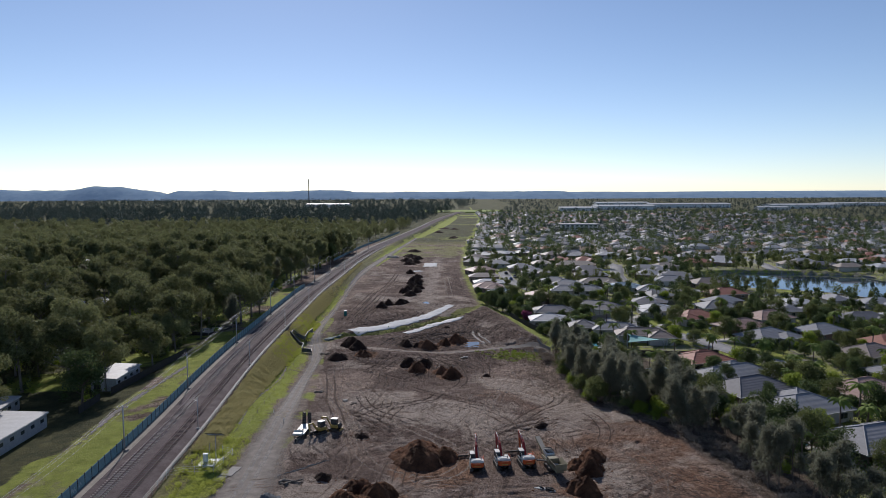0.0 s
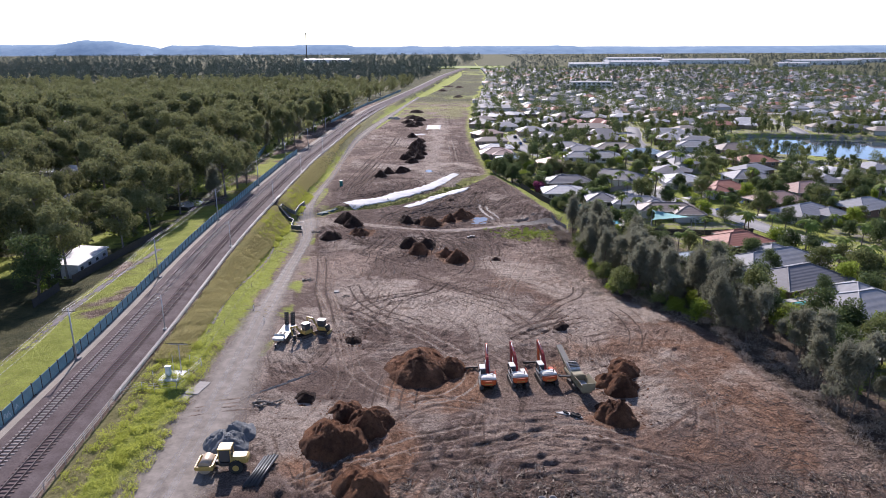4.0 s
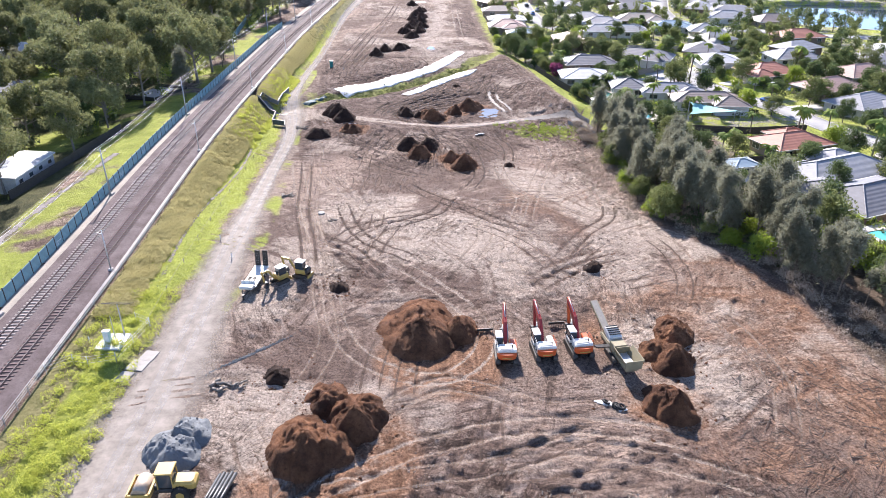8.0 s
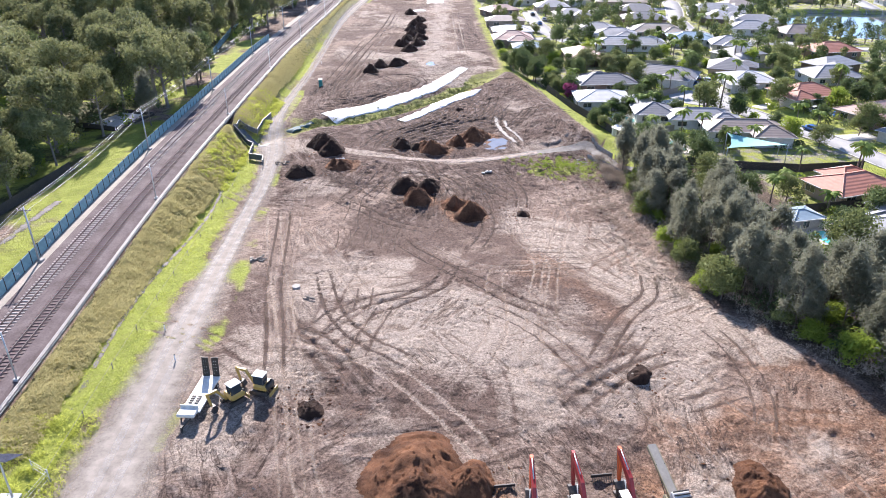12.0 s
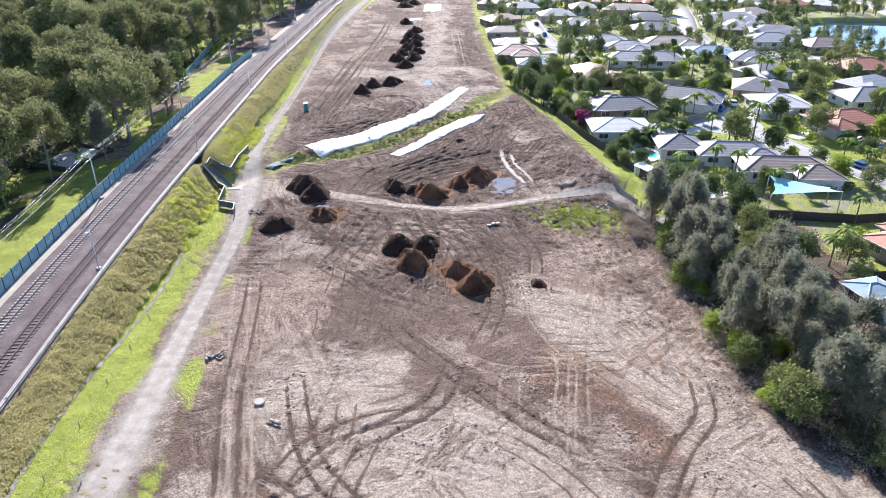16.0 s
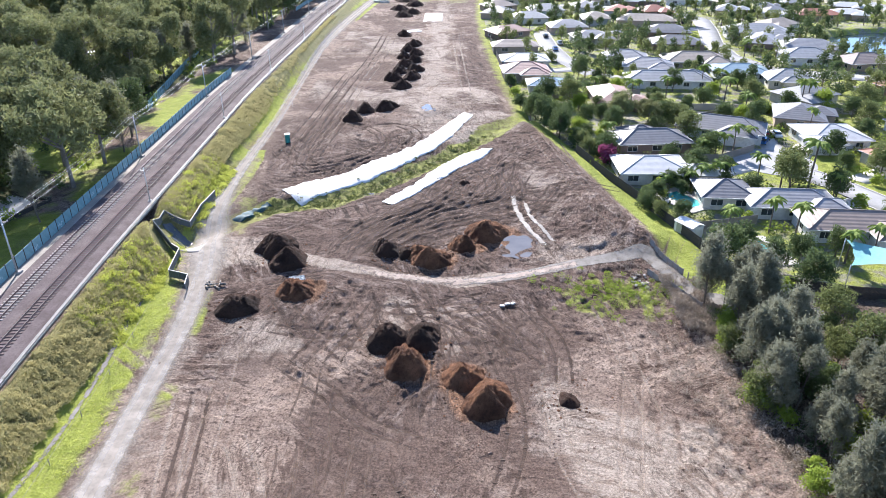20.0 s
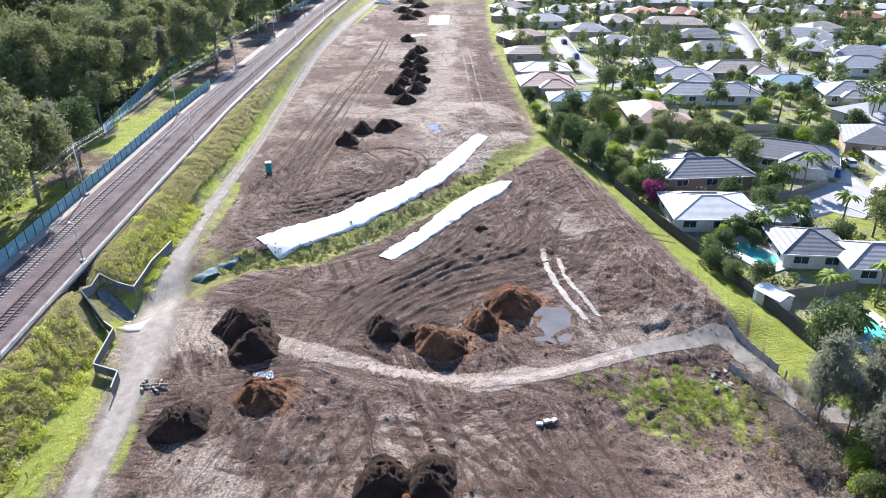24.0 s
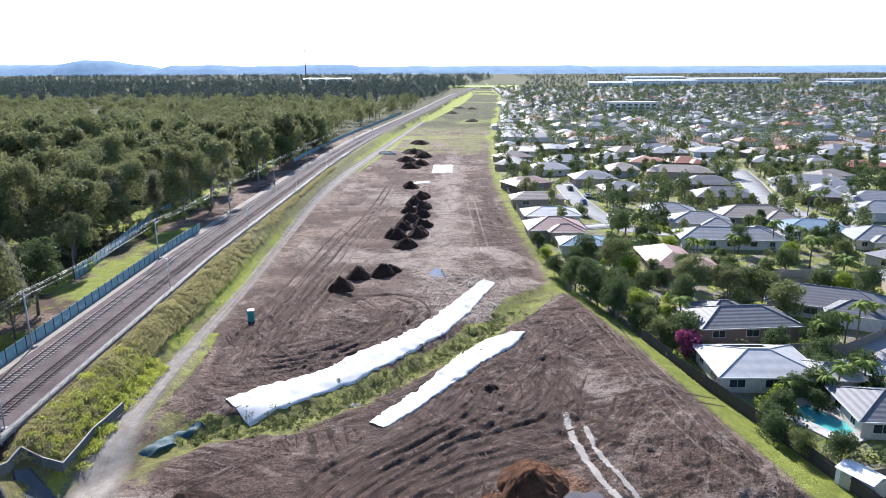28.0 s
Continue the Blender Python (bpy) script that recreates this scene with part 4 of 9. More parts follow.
    return tagged(new("ground", me), "bare churned earth, turf strips and leaf litter", "ground", kind="structure")


make_ground()


# ---------------------------------------------------------------- mesh helpers
class Mesh:
    """Gathers simple solids into one mesh."""

    def __init__(self):
        self.v, self.f, self.s = [], [], []

    def add(self, verts, faces, smooth_=False):
        o = len(self.v)
        self.v += [tuple(p) for p in verts]
        self.f += [tuple(i + o for i in f) for f in faces]
        self.s += [smooth_] * len(faces)
        return self

    def box(self, cx, cy, cz, sx, sy, sz, m=None, bevel=0.0, taper=1.0):
        """A box round a centre, its edges cut by bevel, its top scaled by taper."""
        hx, hy, hz = sx / 2, sy / 2, sz / 2
        b = min(bevel, hx * 0.9, hy * 0.9, hz * 0.9)
        if b <= 0:
            vs = [(a * hx * (taper if c > 0 else 1), d * hy * (taper if c > 0 else 1), c * hz) for c in (-1, 1) for d in (-1, 1) for a in (-1, 1)]
            fs = [(0, 2, 3, 1), (4, 5, 7, 6), (0, 1, 5, 4), (2, 6, 7, 3), (0, 4, 6, 2), (1, 3, 7, 5)]
        else:
            vs, rings = [], ((-hz, b), (-hz + b, 0), (hz - b, 0), (hz, b))
            for zz, cut in rings:
                k = taper if zz > 0 else 1
                ax, ay = (hx - cut) * k, (hy - cut) * k
                e = b
                vs += [(-ax + e, -ay, zz), (ax - e, -ay, zz), (ax, -ay + e, zz), (ax, ay - e, zz), (ax - e, ay, zz), (-ax + e, ay, zz), (-ax, ay - e, zz), (-ax, -ay + e, zz)]
            fs = [tuple(range(7, -1, -1)), tuple(range(24, 32))]
            fs += [(r * 8 + i, r * 8 + (i + 1) % 8, r * 8 + 8 + (i + 1) % 8, r * 8 + 8 + i) for r in range(3) for i in range(8)]
        t = Matrix.Translation((cx, cy, cz))
        t = t @ m if m is not None else t
        return self.add([t @ Vector(p) for p in vs], fs)

    def tube(self, a, b, ra, rb=None, n=8, caps=True, smooth_=True):
        """A round bar from a to b."""
        a, b = Vector(a), Vector(b)
        rb = ra if rb is None else rb
        q = (b - a).to_track_quat("Z", "Y")
        vs = []
        for p, r in ((a, ra), (b, rb)):
            vs += [p + q @ Vector((r * math.cos(2 * math.pi * i / n), r * math.sin(2 * math.pi * i / n), 0)) for i in range(n)]
        fs = [(i, (i + 1) % n, n + (i + 1) % n, n + i) for i in range(n)]
        self.add(vs, fs, smooth_)
        if caps:
            o = len(self.v) - 2 * n
            self.f += [tuple(o + i for i in range(n - 1, -1, -1)), tuple(o + n + i for i in range(n))]
            self.s += [False, False]
        return self

    def bar(self, a, b, w, h, up=(0, 0, 1)):
        """A square bar from a to b."""
        a, b = Vector(a), Vector(b)
        d = (b - a).normalized()
        s = d.cross(Vector(up)).normalized() * (w / 2)
        t = s.cross(d).normalized() * (h / 2)
        vs = [p + i * s + j * t for p in (a, b) for i, j in ((-1, -1), (1, -1), (1, 1), (-1, 1))]
        return self.add(vs, [(3, 2, 1, 0), (4, 5, 6, 7), (0, 1, 5, 4), (1, 2, 6, 5), (2, 3, 7, 6), (3, 0, 4, 7)])

    def prism(self, outline, x0, x1, m=None):
        """An outline in (y, z), drawn out from x0 to x1."""
        n = len(outline)
        vs = [(x, y, z) for x in (x0, x1) for y, z in outline]
        if m is not None:
            vs = [m @ Vector(p) for p in vs]
        fs = [tuple(range(n - 1, -1, -1)), tuple(range(n, 2 * n))] + [(i, (i + 1) % n, n + (i + 1) % n, n + i) for i in range(n)]
        return self.add(vs, fs)

    def data(self, name, *mats):
        me = bpy.data.meshes.new(name)
        me.from_pydata(self.v, [], self.f)
        me.polygons.foreach_set("use_smooth", self.s)
        for mt in mats:
            me.materials.append(mt)
        me.update()
        return me


def part(name, mesh, material, parent, label="", kind=""):
    """Links a mesh as one object under a thing or a part."""
    me = mesh.data(name, material) if isinstance(mesh, Mesh) else mesh
    ob = new(name, me)
    ob.parent = parent
    return tagged(ob, label, kind=kind)


def thing(name, label, category, m=None, group="", kind=""):
    ob = new(name)
    ob.empty_display_size = 0.3
    if m is not None:
        ob.matrix_basis = m
    return tagged(ob, label, category, group, kind)


def single(name, mesh, material, label, category, m=None, group="", kind=""):
    """A thing that is one mesh."""
    ob = new(name, mesh.data(name, material) if isinstance(mesh, Mesh) else mesh)
    if m is not None:
        ob.matrix_basis = m
    return tagged(ob, label, category, group, kind)


def at(x, y, rz=0.0, dz=0.0):
    return pose(x, y, gz(x, y) + dz, 0, 0, rz)


def ribbon(pts, widths, lift, step=1.5, across=5, ragged=0.0, seed=0, level=None):
    """A strip laid over the ground along a line, with a skirt below its edges."""
    fine, w = [], []
    for (p, q), (wa, wb) in zip(zip(pts, pts[1:]), zip(widths, widths[1:])):
        n = max(1, int(math.dist(p, q) / step))
        for i in range(n):
            fine.append((p[0] + (q[0] - p[0]) * i / n, p[1] + (q[1] - p[1]) * i / n))
            w.append(wa + (wb - wa) * i / n)
    fine.append(pts[-1]), w.append(widths[-1])
    r, me = random.Random(seed), Mesh()
    rows = []
    for i, (x, y) in enumerate(fine):
        a, b = fine[max(0, i - 2)], fine[min(len(fine) - 1, i + 2)]
        d = Vector((b[0] - a[0], b[1] - a[1], 0)).normalized()
        s = Vector((d.y, -d.x, 0))
        row = []
        for k in range(across + 1):
            u = k / across - 0.5
            edge = ragged * r.uniform(-1, 1) if k in (0, across) else 0
            p = Vector((x, y, 0)) + s * (u * w[i] + edge)
            row.append((p.x, p.y))
        rows.append(row)
    flat = np.array([p for row in rows for p in row])
    zs = (surf(flat[:, 0], flat[:, 1]) if level is None else np.full(len(flat), level)).reshape(len(rows), -1)
    rows = [[(*row[0], zr[0] - 0.25)] + [(*p, q + lift) for p, q in zip(row, zr)] + [(*row[-1], zr[-1] - 0.25)] for row, zr in zip(rows, zs.tolist())]
    n = len(rows[0])
    me.add([p for row in rows for p in row], [(i * n + k + 1, i * n + k, (i + 1) * n + k, (i + 1) * n + k + 1) for i in range(len(rows) - 1) for k in range(n - 1)], True)
    return me

# ---------------------------------------------------------------- roads and paths
ry = [30 + 6 * i for i in range(112)]


def soft_strip(name, mat, label, cat, pts, widths, cols, lift=0.04, shift=0.0, parent=None):
    """A strip of gravel over the ground, thinning out at its edges: cols are (across, cover)."""
    c = np.array(pts, float)
    d = np.gradient(c, axis=0)
    d /= np.linalg.norm(d, axis=1, keepdims=True)
    side = np.column_stack([d[:, 1], -d[:, 0]])
    g, n, m = [], len(c), len(cols)
    for u, w in cols:
        p = c + side * (np.array(widths)[:, None] * u + shift)
        g.append(np.column_stack([p, surf(p[:, 0], p[:, 1]) + (lift if w else 0.01)]))
    a = (np.arange(n - 1)[:, None] * m + np.arange(m - 1)[None]).ravel()
    me = bpy.data.meshes.new(name)
    me.from_pydata(np.stack(g, 1).reshape(-1, 3).tolist(), [], np.stack([a, a + 1, a + m + 1, a + m], 1).tolist())
    me.polygons.foreach_set("use_smooth", [True] * len(me.polygons))
    me.attributes.new("wear", "FLOAT", "POINT").data.foreach_set("value", (np.minimum(1, np.arange(n) / 14.0)[:, None] * np.array([w for _, w in cols])[None]).astype(np.float32).ravel())
    me.materials.append(mat)
    return part(name, me, None, parent) if parent else tagged(new(name, me), label, cat, kind="structure")


ry = np.arange(30, 700, 1.0)
rxy = [(float(ROAD_X(v)), float(v)) for v in ry]
rwd = [float(ROAD_W(v)) * 1.25 for v in ry]
road = soft_strip("road", ROAD_SOFT, "pale dusty gravel access road", "road", rxy, rwd, [(-0.62, 0.0), (-0.46, 0.28), (-0.32, 0.62), (-0.16, 1.0), (0, 0.82), (0.16, 1.0), (0.32, 0.62), (0.46, 0.28), (0.62, 0.0)])
for sh in (-0.85, 0.85):
    soft_strip("wheel_line", ROAD_WHEEL, "", "", rxy, [1.35] * len(ry), [(-0.5, 0.0), (-0.2, 0.8), (0.2, 0.8), (0.5, 0.0)], 0.055, sh, road)
pp = smooth_line(CROSS_PATH[4:], 8)
soft_strip("path", PATH_SOFT, "worn grey asphalt footpath across the site", "footpath", pp, [2.0 + 1.7 * min(1, i / (0.6 * len(pp))) for i in range(len(pp))], [(-0.5, 0.0), (-0.42, 0.5), (-0.3, 1.3), (0, 1.3), (0.3, 1.3), (0.42, 0.5), (0.5, 0.0)], 0.06)


pm = smooth_line(CROSS_PATH[2:8], 8)
soft_strip("path", PATH_MUD, "pale trodden earth over the western end of the footpath", "footpath", pm, [3.4 - 1.6 * i / len(pm) for i in range(len(pm))], [(-0.6, 0.0), (-0.4, 0.45), (-0.15, 0.8), (0.1, 0.7), (0.4, 0.45), (0.6, 0.0)], 0.075)


# ---------------------------------------------------------------- railway
def along(y0, y1, step, off):
    ys = np.arange(y0, y1, step)
    return [(float(RAIL_X(v)) + off, float(v), float(rail_z(v))) for v in ys]


def sweep(pts, outline):
    """A cross-section of (across, up) drawn along points."""
    me, n = Mesh(), len(outline)
    vs = []
    for i, p in enumerate(pts):
        a, b = pts[max(0, i - 1)], pts[min(len(pts) - 1, i + 1)]
        d = Vector((b[0] - a[0], b[1] - a[1], 0)).normalized()
        vs += [(p[0] + d.y * u, p[1] - d.x * u, p[2] + h) for u, h in outline]
    fs = [(i * n + k, i * n + (k + 1) % n, (i + 1) * n + (k + 1) % n, (i + 1) * n + k) for i in range(len(pts) - 1) for k in range(n)]
    fs += [tuple(range(n - 1, -1, -1)), tuple((len(pts) - 1) * n + k for k in range(n))]
    return me.add(vs, fs)


RAIL_END = 1500
bed = thing("ballast_bed", "dark brown stone ballast bed under two railway tracks", "ballast", kind="structure")
part("ballast", sweep(along(20, RAIL_END, 6, 0), [(-5.6, -0.6), (-4.3, -0.06), (-3.2, 0.02), (-0.8, 0.02), (-0.3, -0.06), (0.4, -0.06), (0.9, 0.02), (3.2, 0.02), (4.3, -0.1), (5.6, -0.6)]), BALLAST, bed)
part("cess", sweep(along(20, RAIL_END, 6, -5.0), [(-1.6, -0.7), (-1.5, -0.22), (0.9, -0.14), (1.2, -0.7)]), BALLAST_GREY, bed, "pale gravel shoulder")
for k, off in enumerate((-1.95, 1.95)):
    track = thing("railway_track", "straight narrow-gauge railway track on concrete sleepers" if k == 0 else "railway track on rust-stained sleepers with shiny rail heads", "railway track", group="railway tracks", kind="structure")
    for side in (-0.57, 0.57):
        pts = along(20, RAIL_END, 6, off + side)
        rail = part("rail", sweep(pts, [(-0.07, 0.10), (-0.07, 0.12), (-0.02, 0.14), (-0.02, 0.23), (-0.035, 0.245), (-0.035, 0.262), (0.035, 0.262), (0.035, 0.245), (0.02, 0.23), (0.02, 0.14), (0.07, 0.12), (0.07, 0.10)]), RAIL_SIDE, track)
        part("rail_head", sweep(pts, [(-0.034, 0.258), (-0.034, 0.272), (0.034, 0.272), (0.034, 0.258)]), RAIL_TOP, rail)
    sm = Mesh().box(0, 0, 0.035, 2.15, 0.24, 0.16, bevel=0.03).data("sleeper", SLEEPER if k == 0 else SLEEPER_OLD)
    ys, rest = np.arange(52, 520, 0.72), Mesh()
    for i, v in enumerate(ys):
        x, z = float(RAIL_X(v)) + off, float(rail_z(v))
        turn = math.atan2(float(RAIL_X(v + 1) - RAIL_X(v - 1)), 2)
        if i < 300:
            s = new("sleeper", sm)
            s.parent = track
            s.matrix_basis = Matrix.Translation((x, v, z)) @ Matrix.Rotation(-turn, 4, "Z")
        else:
            rest.box(x, v, z + 0.035, 2.15, 0.24, 0.16, Matrix.Rotation(-turn, 4, "Z"))
    part("sleepers", rest, SLEEPER if k == 0 else SLEEPER_OLD, track, kind="stuff")

TROUGH = plain("stained_trough_concrete", (0.30, 0.275, 0.255), 0.85, dirty=0.5, scale=0.8, bump=0.3, local=False)
trough = thing("cable_trough", "long pale concrete cable trough beside the track", "cable trough", kind="structure")
pts = along(84, 560, 4, 5.35)
part("trough_body", sweep(pts, [(-0.22, -0.4), (-0.22, 0.12), (0.22, 0.12), (0.22, -0.4)]), CONCRETE_DARK, trough)
lid = Mesh().box(0, 0, 0, 0.46, 1.9, 0.09, bevel=0.02).data("trough_lid", TROUGH)
for i, v in enumerate(np.arange(86, 486, 2.0)):
    ob = new("trough_lid", lid)
    ob.parent = trough
    ob.matrix_basis = Matrix.Translation((float(RAIL_X(v)) + 5.35, v, float(rail_z(v)) + 0.17)) @ Matrix.Rotation(-math.atan2(float(RAIL_X(v + 1) - RAIL_X(v - 1)), 2), 4, "Z")

dl = [(float(RAIL_X(v)) + 11.9 - 0.5 * math.sin(v * 0.11), float(v)) for v in np.arange(100, 186, 1.0)]
soft_strip("drain", PATH_SOFT, "narrow dry grey drain through the embankment grass", "drain", dl, [0.9] * len(dl), [(-0.5, 0.0), (-0.2, 0.7), (0.2, 0.7), (0.5, 0.0)], 0.05)

# galvanised post-and-rail fence on the embankment's edge
fence = thing("rail_fence", "galvanised post and rail fence along the embankment edge", "fence", kind="structure")
FENCE_STEEL = plain("weathered_fence_steel", (0.30, 0.30, 0.295), 0.6, 0.2, dirty=0.4, local=False)
fp = Mesh().box(0, 0, 0.55, 0.07, 0.07, 1.3, bevel=0.012).data("post", FENCE_STEEL)
ys = np.arange(46, 470, 2.5)
for v in ys:
    ob = new("post", fp)
    ob.parent = fence
    ob.matrix_basis = Matrix.Translation((float(RAIL_X(v)) + 5.95, v, float(rail_z(v)) - 0.25))
for h in (0.35, 0.65, 0.95):
    part("fence_rail", sweep(along(46, 470, 5, 5.95), [(-0.03, h - 0.03), (-0.03, h + 0.03), (0.03, h + 0.03), (0.03, h - 0.03)]), FENCE_STEEL, fence)

# noise barrier
def barrier(name, x_of, y0, y1, h, z_of, label):
    b = thing(name, label, "noise barrier", kind="structure")
    pm = Mesh().box(0, 0, 0, 0.08, 2.34, h, bevel=0.02)
    for k in range(1, 5):
        pm.box(0.03, 0, -h / 2 + k * h / 5, 0.05, 2.3, 0.04)
    pm = pm.data("panel", BARRIER)
    po = Mesh().box(0, 0, 0, 0.16, 0.16, h + 0.15, bevel=0.02).data("post", STEEL_DARK)
    v = y0
    r = random.Random(3)
    while v < y1:
        x, z = x_of(v + 1.25), z_of(v + 1.25)
        turn = Matrix.Rotation(-math.atan2(x_of(v + 2.5) - x_of(v), 2.5), 4, "Z")
        p = new("panel", pm)
        p.parent, p.matrix_basis = b, Matrix.Translation((x, v + 1.25, z + h / 2 - 0.2)) @ turn
        q = new("post", po)
        q.parent, q.matrix_basis = b, Matrix.Translation((x_of(v), v, z_of(v) + h / 2 - 0.15)) @ turn
        if r.random() < 0.2:
            g = Mesh()
            for j in range(r.randint(3, 6)):
                g.box(0.055, -0.8 + j * 0.33, r.uniform(-0.3, 0.2), 0.006, 0.16, r.uniform(0.35, 0.8), Matrix.Rotation(r.uniform(-0.5, 0.5), 4, "X"))
            part("painted_scrawl", g, GRAFFITI, p, "pale unreadable painted scrawl")
        v += 2.5
    return b


barrier("noise_barrier", lambda v: float(RAIL_X(v)) - 6.1, 52, 306, 2.3, lambda v: float(rail_z(v)) - 0.45, "teal panelled noise barrier with faded scrawls beside the railway")
barrier("noise_barrier", lambda v: -84.5 - (v - 300) * 0.17, 268, 420, 2.4, lambda v: gz(-84.5 - (v - 300) * 0.17, v), "faded teal panelled noise barrier below the trees")
barrier("noise_barrier", lambda v: float(RAIL_X(v)) - 14, 440, 760, 2.4, lambda v: float(rail_z(v)) - 1.4, "distant grey-green noise barrier along the line")


def overhead_mast(x, y, z):
    m = thing("overhead_mast", "slender grey steel mast beside the tracks", "mast", pose(x, y, z), group="masts along the railway")
    part("post", Mesh().tube((0, 0, 0), (0, 0, 6.2), 0.1, 0.07, 8), GALV, m)
    part("footing", Mesh().box(0, 0, 0.1, 0.6, 0.6, 0.35, bevel=0.05), CONCRETE, m)
    part("bracket", Mesh().bar((0, 0, 5.6), (-0.7, 0, 5.8), 0.06, 0.06), GALV, m)


for v in (108, 158, 209, 260, 312, 366, 420):
    overhead_mast(float(RAIL_X(v)) + 4.5, v, float(rail_z(v)) - 0.15)


def power_pole(x, y, z, h=8.6):
    m = thing("power_pole", "grey power pole with a crossarm and insulators", "power pole", pose(x, y, z), group="power poles along the barrier")
    part("pole", Mesh().tube((0, 0, -0.3), (0, 0, h), 0.15, 0.1, 10), GALV, m)
    part("crossarm", Mesh().box(0, 0, h - 0.5, 2.0, 0.11, 0.13, bevel=0.02), TIMBER_GREY, m)
    for u in (-0.9, -0.35, 0.9):
        part("insulator", Mesh().tube((u, 0, h - 0.42), (u, 0, h - 0.2), 0.05, 0.06, 8), CONCRETE, m)
    part("bracket", Mesh().bar((0, 0, h - 1.1), (0.7, 0, h - 0.55), 0.05, 0.05), GALV, m)
    part("footing", Mesh().box(0.15, 0.2, 0.15, 0.7, 0.9, 0.5, bevel=0.08), CONCRETE_DARK, m)


POLE_Y = [52, 96, 135, 183, 232, 280, 328, 376, 428, 480, 535, 590]
for v in POLE_Y:
    power_pole(float(RAIL_X(v)) - 5.3, v, float(rail_z(v)) - 0.25)
wires = thing("overhead_wires", "thin sagging power wires between the poles", "wires", kind="structure")
for u in (-0.9, -0.35, 0.9):
    w = Mesh()
    for a, b in zip(POLE_Y, POLE_Y[1:]):
        prev = None
        for i in range(9):
            t = i / 8
            v = a + (b - a) * t
            p = (float(RAIL_X(a) * (1 - t) + RAIL_X(b) * t) - 5.3 + u, v, float(rail_z(a) * (1 - t) + rail_z(b) * t) + 8.15 - 0.7 * 4 * t * (1 - t))
            if prev:
                w.tube(prev, p, 0.015, 0.015, 4, False)
            prev = p
    part("wire", w, GALV, wires)

# ---------------------------------------------------------------- plants
def leaf_mesh(name, centres, radii, count, size, mat, seed, droop=0.0, long=1.0, flat=0.85, soft=False):
    """Many small leaf sprays round clump centres, uneven, with gaps."""
    g = np.random.default_rng(seed)
    centres, radii = np.array(centres, float), np.array(radii, float)
    k = g.integers(0, len(centres), count)
    d = g.normal(size=(count, 3))
    d /= np.linalg.norm(d, axis=1, keepdims=True)
    reach = np.abs(g.normal(size=count)) * 0.62 if soft else g.uniform(0.35, 1.05, count) ** 0.6
    p = centres[k] + d * (radii[k] * reach)[:, None] * np.array([1, 1, flat])
    a = g.normal(size=(count, 3)) + np.array([0, 0, -droop])
    a /= np.linalg.norm(a, axis=1, keepdims=True)
    b = np.cross(a, g.normal(size=(count, 3)))
    b /= np.linalg.norm(b, axis=1, keepdims=True)
    s = size * g.uniform(0.55, 1.35, (count, 1))
    a, b = a * s * long, b * s * 0.62
    q = np.stack([p - a, p + b * 0.9 - a * 0.1, p + a, p - b * 0.9 + a * 0.15], 1)
    me = bpy.data.meshes.new(name)
    me.vertices.add(count * 4)
    me.vertices.foreach_set("co", q.astype(np.float32).ravel())
    me.loops.add(count * 4)
    me.loops.foreach_set("vertex_index", np.arange(count * 4, dtype=np.int32))
    me.polygons.add(count)
    me.polygons.foreach_set("loop_start", np.arange(0, count * 4, 4, dtype=np.int32))
    me.update(calc_edges=True)
    me.materials.append(mat)
    return me


def limb_tree(h, spread, limbs, trunk_r, first, r, taper=0.45):
    """Trunk and limbs as one tapered mesh; returns it with the limb ends."""
    me, ends = Mesh(), []
    top = Vector((r.uniform(-0.06, 0.06) * h, r.uniform(-0.06, 0.06) * h, h * 0.72))
    mid = Vector((top.x * 0.3 + r.uniform(-0.2, 0.2), top.y * 0.3, h * first))
    me.tube((0, 0, -0.4), mid, trunk_r, trunk_r * 0.75, 7, False)
    me.tube(mid, top, trunk_r * 0.75, trunk_r * 0.25, 7, False)
    for i in range(limbs):
        t = r.uniform(0.0, 0.95)
        base = mid.lerp(top, t)
        ang = i * 2.4 + r.uniform(-0.5, 0.5)
        out = spread * r.uniform(0.55, 1.0) * (1.0 - taper * t)
        tip = base + Vector((math.cos(ang) * out, math.sin(ang) * out, r.uniform(0.12, 0.34) * h * (1 - 0.4 * t)))
        knee = base.lerp(tip, 0.5) + Vector((0, 0, -0.03 * h))
        rr_ = trunk_r * 0.42 * (1 - 0.5 * t)
        me.tube(base, knee, rr_, rr_ * 0.7, 5, False)
        me.tube(knee, tip, rr_ * 0.7, rr_ * 0.2, 5, False)
        ends += [tip, base.lerp(tip, 0.72) + Vector((r.uniform(-1, 1), r.uniform(-1, 1), 0.6)) * 0.06 * h]
    ends.append(top + Vector((0, 0, 0.1 * h)))
    return me, ends


TREES = {}


def tree_kind(key, variants, h, spread, limbs, trunk_r, first, clump, leaves, size, bark, mat, droop=0.0, long=1.0, flat=0.8, soft=False, taper=0.45):
    out = []
    for v in range(variants):
        r = random.Random(key + str(v))
        hh = h * r.uniform(0.9, 1.1)
        tm, ends = limb_tree(hh, spread, limbs, trunk_r, first, r, taper)
        cr = leaf_mesh("crown", ends, [clump * r.uniform(0.65, 1.3) for _ in ends], leaves, size, mat, hash_of(key) + v, droop, long, flat, soft)
        out.append((tm.data("trunk", bark), cr))
    TREES[key] = out


def hash_of(s):
    return sum((i + 3) * ord(c) for i, c in enumerate(s))


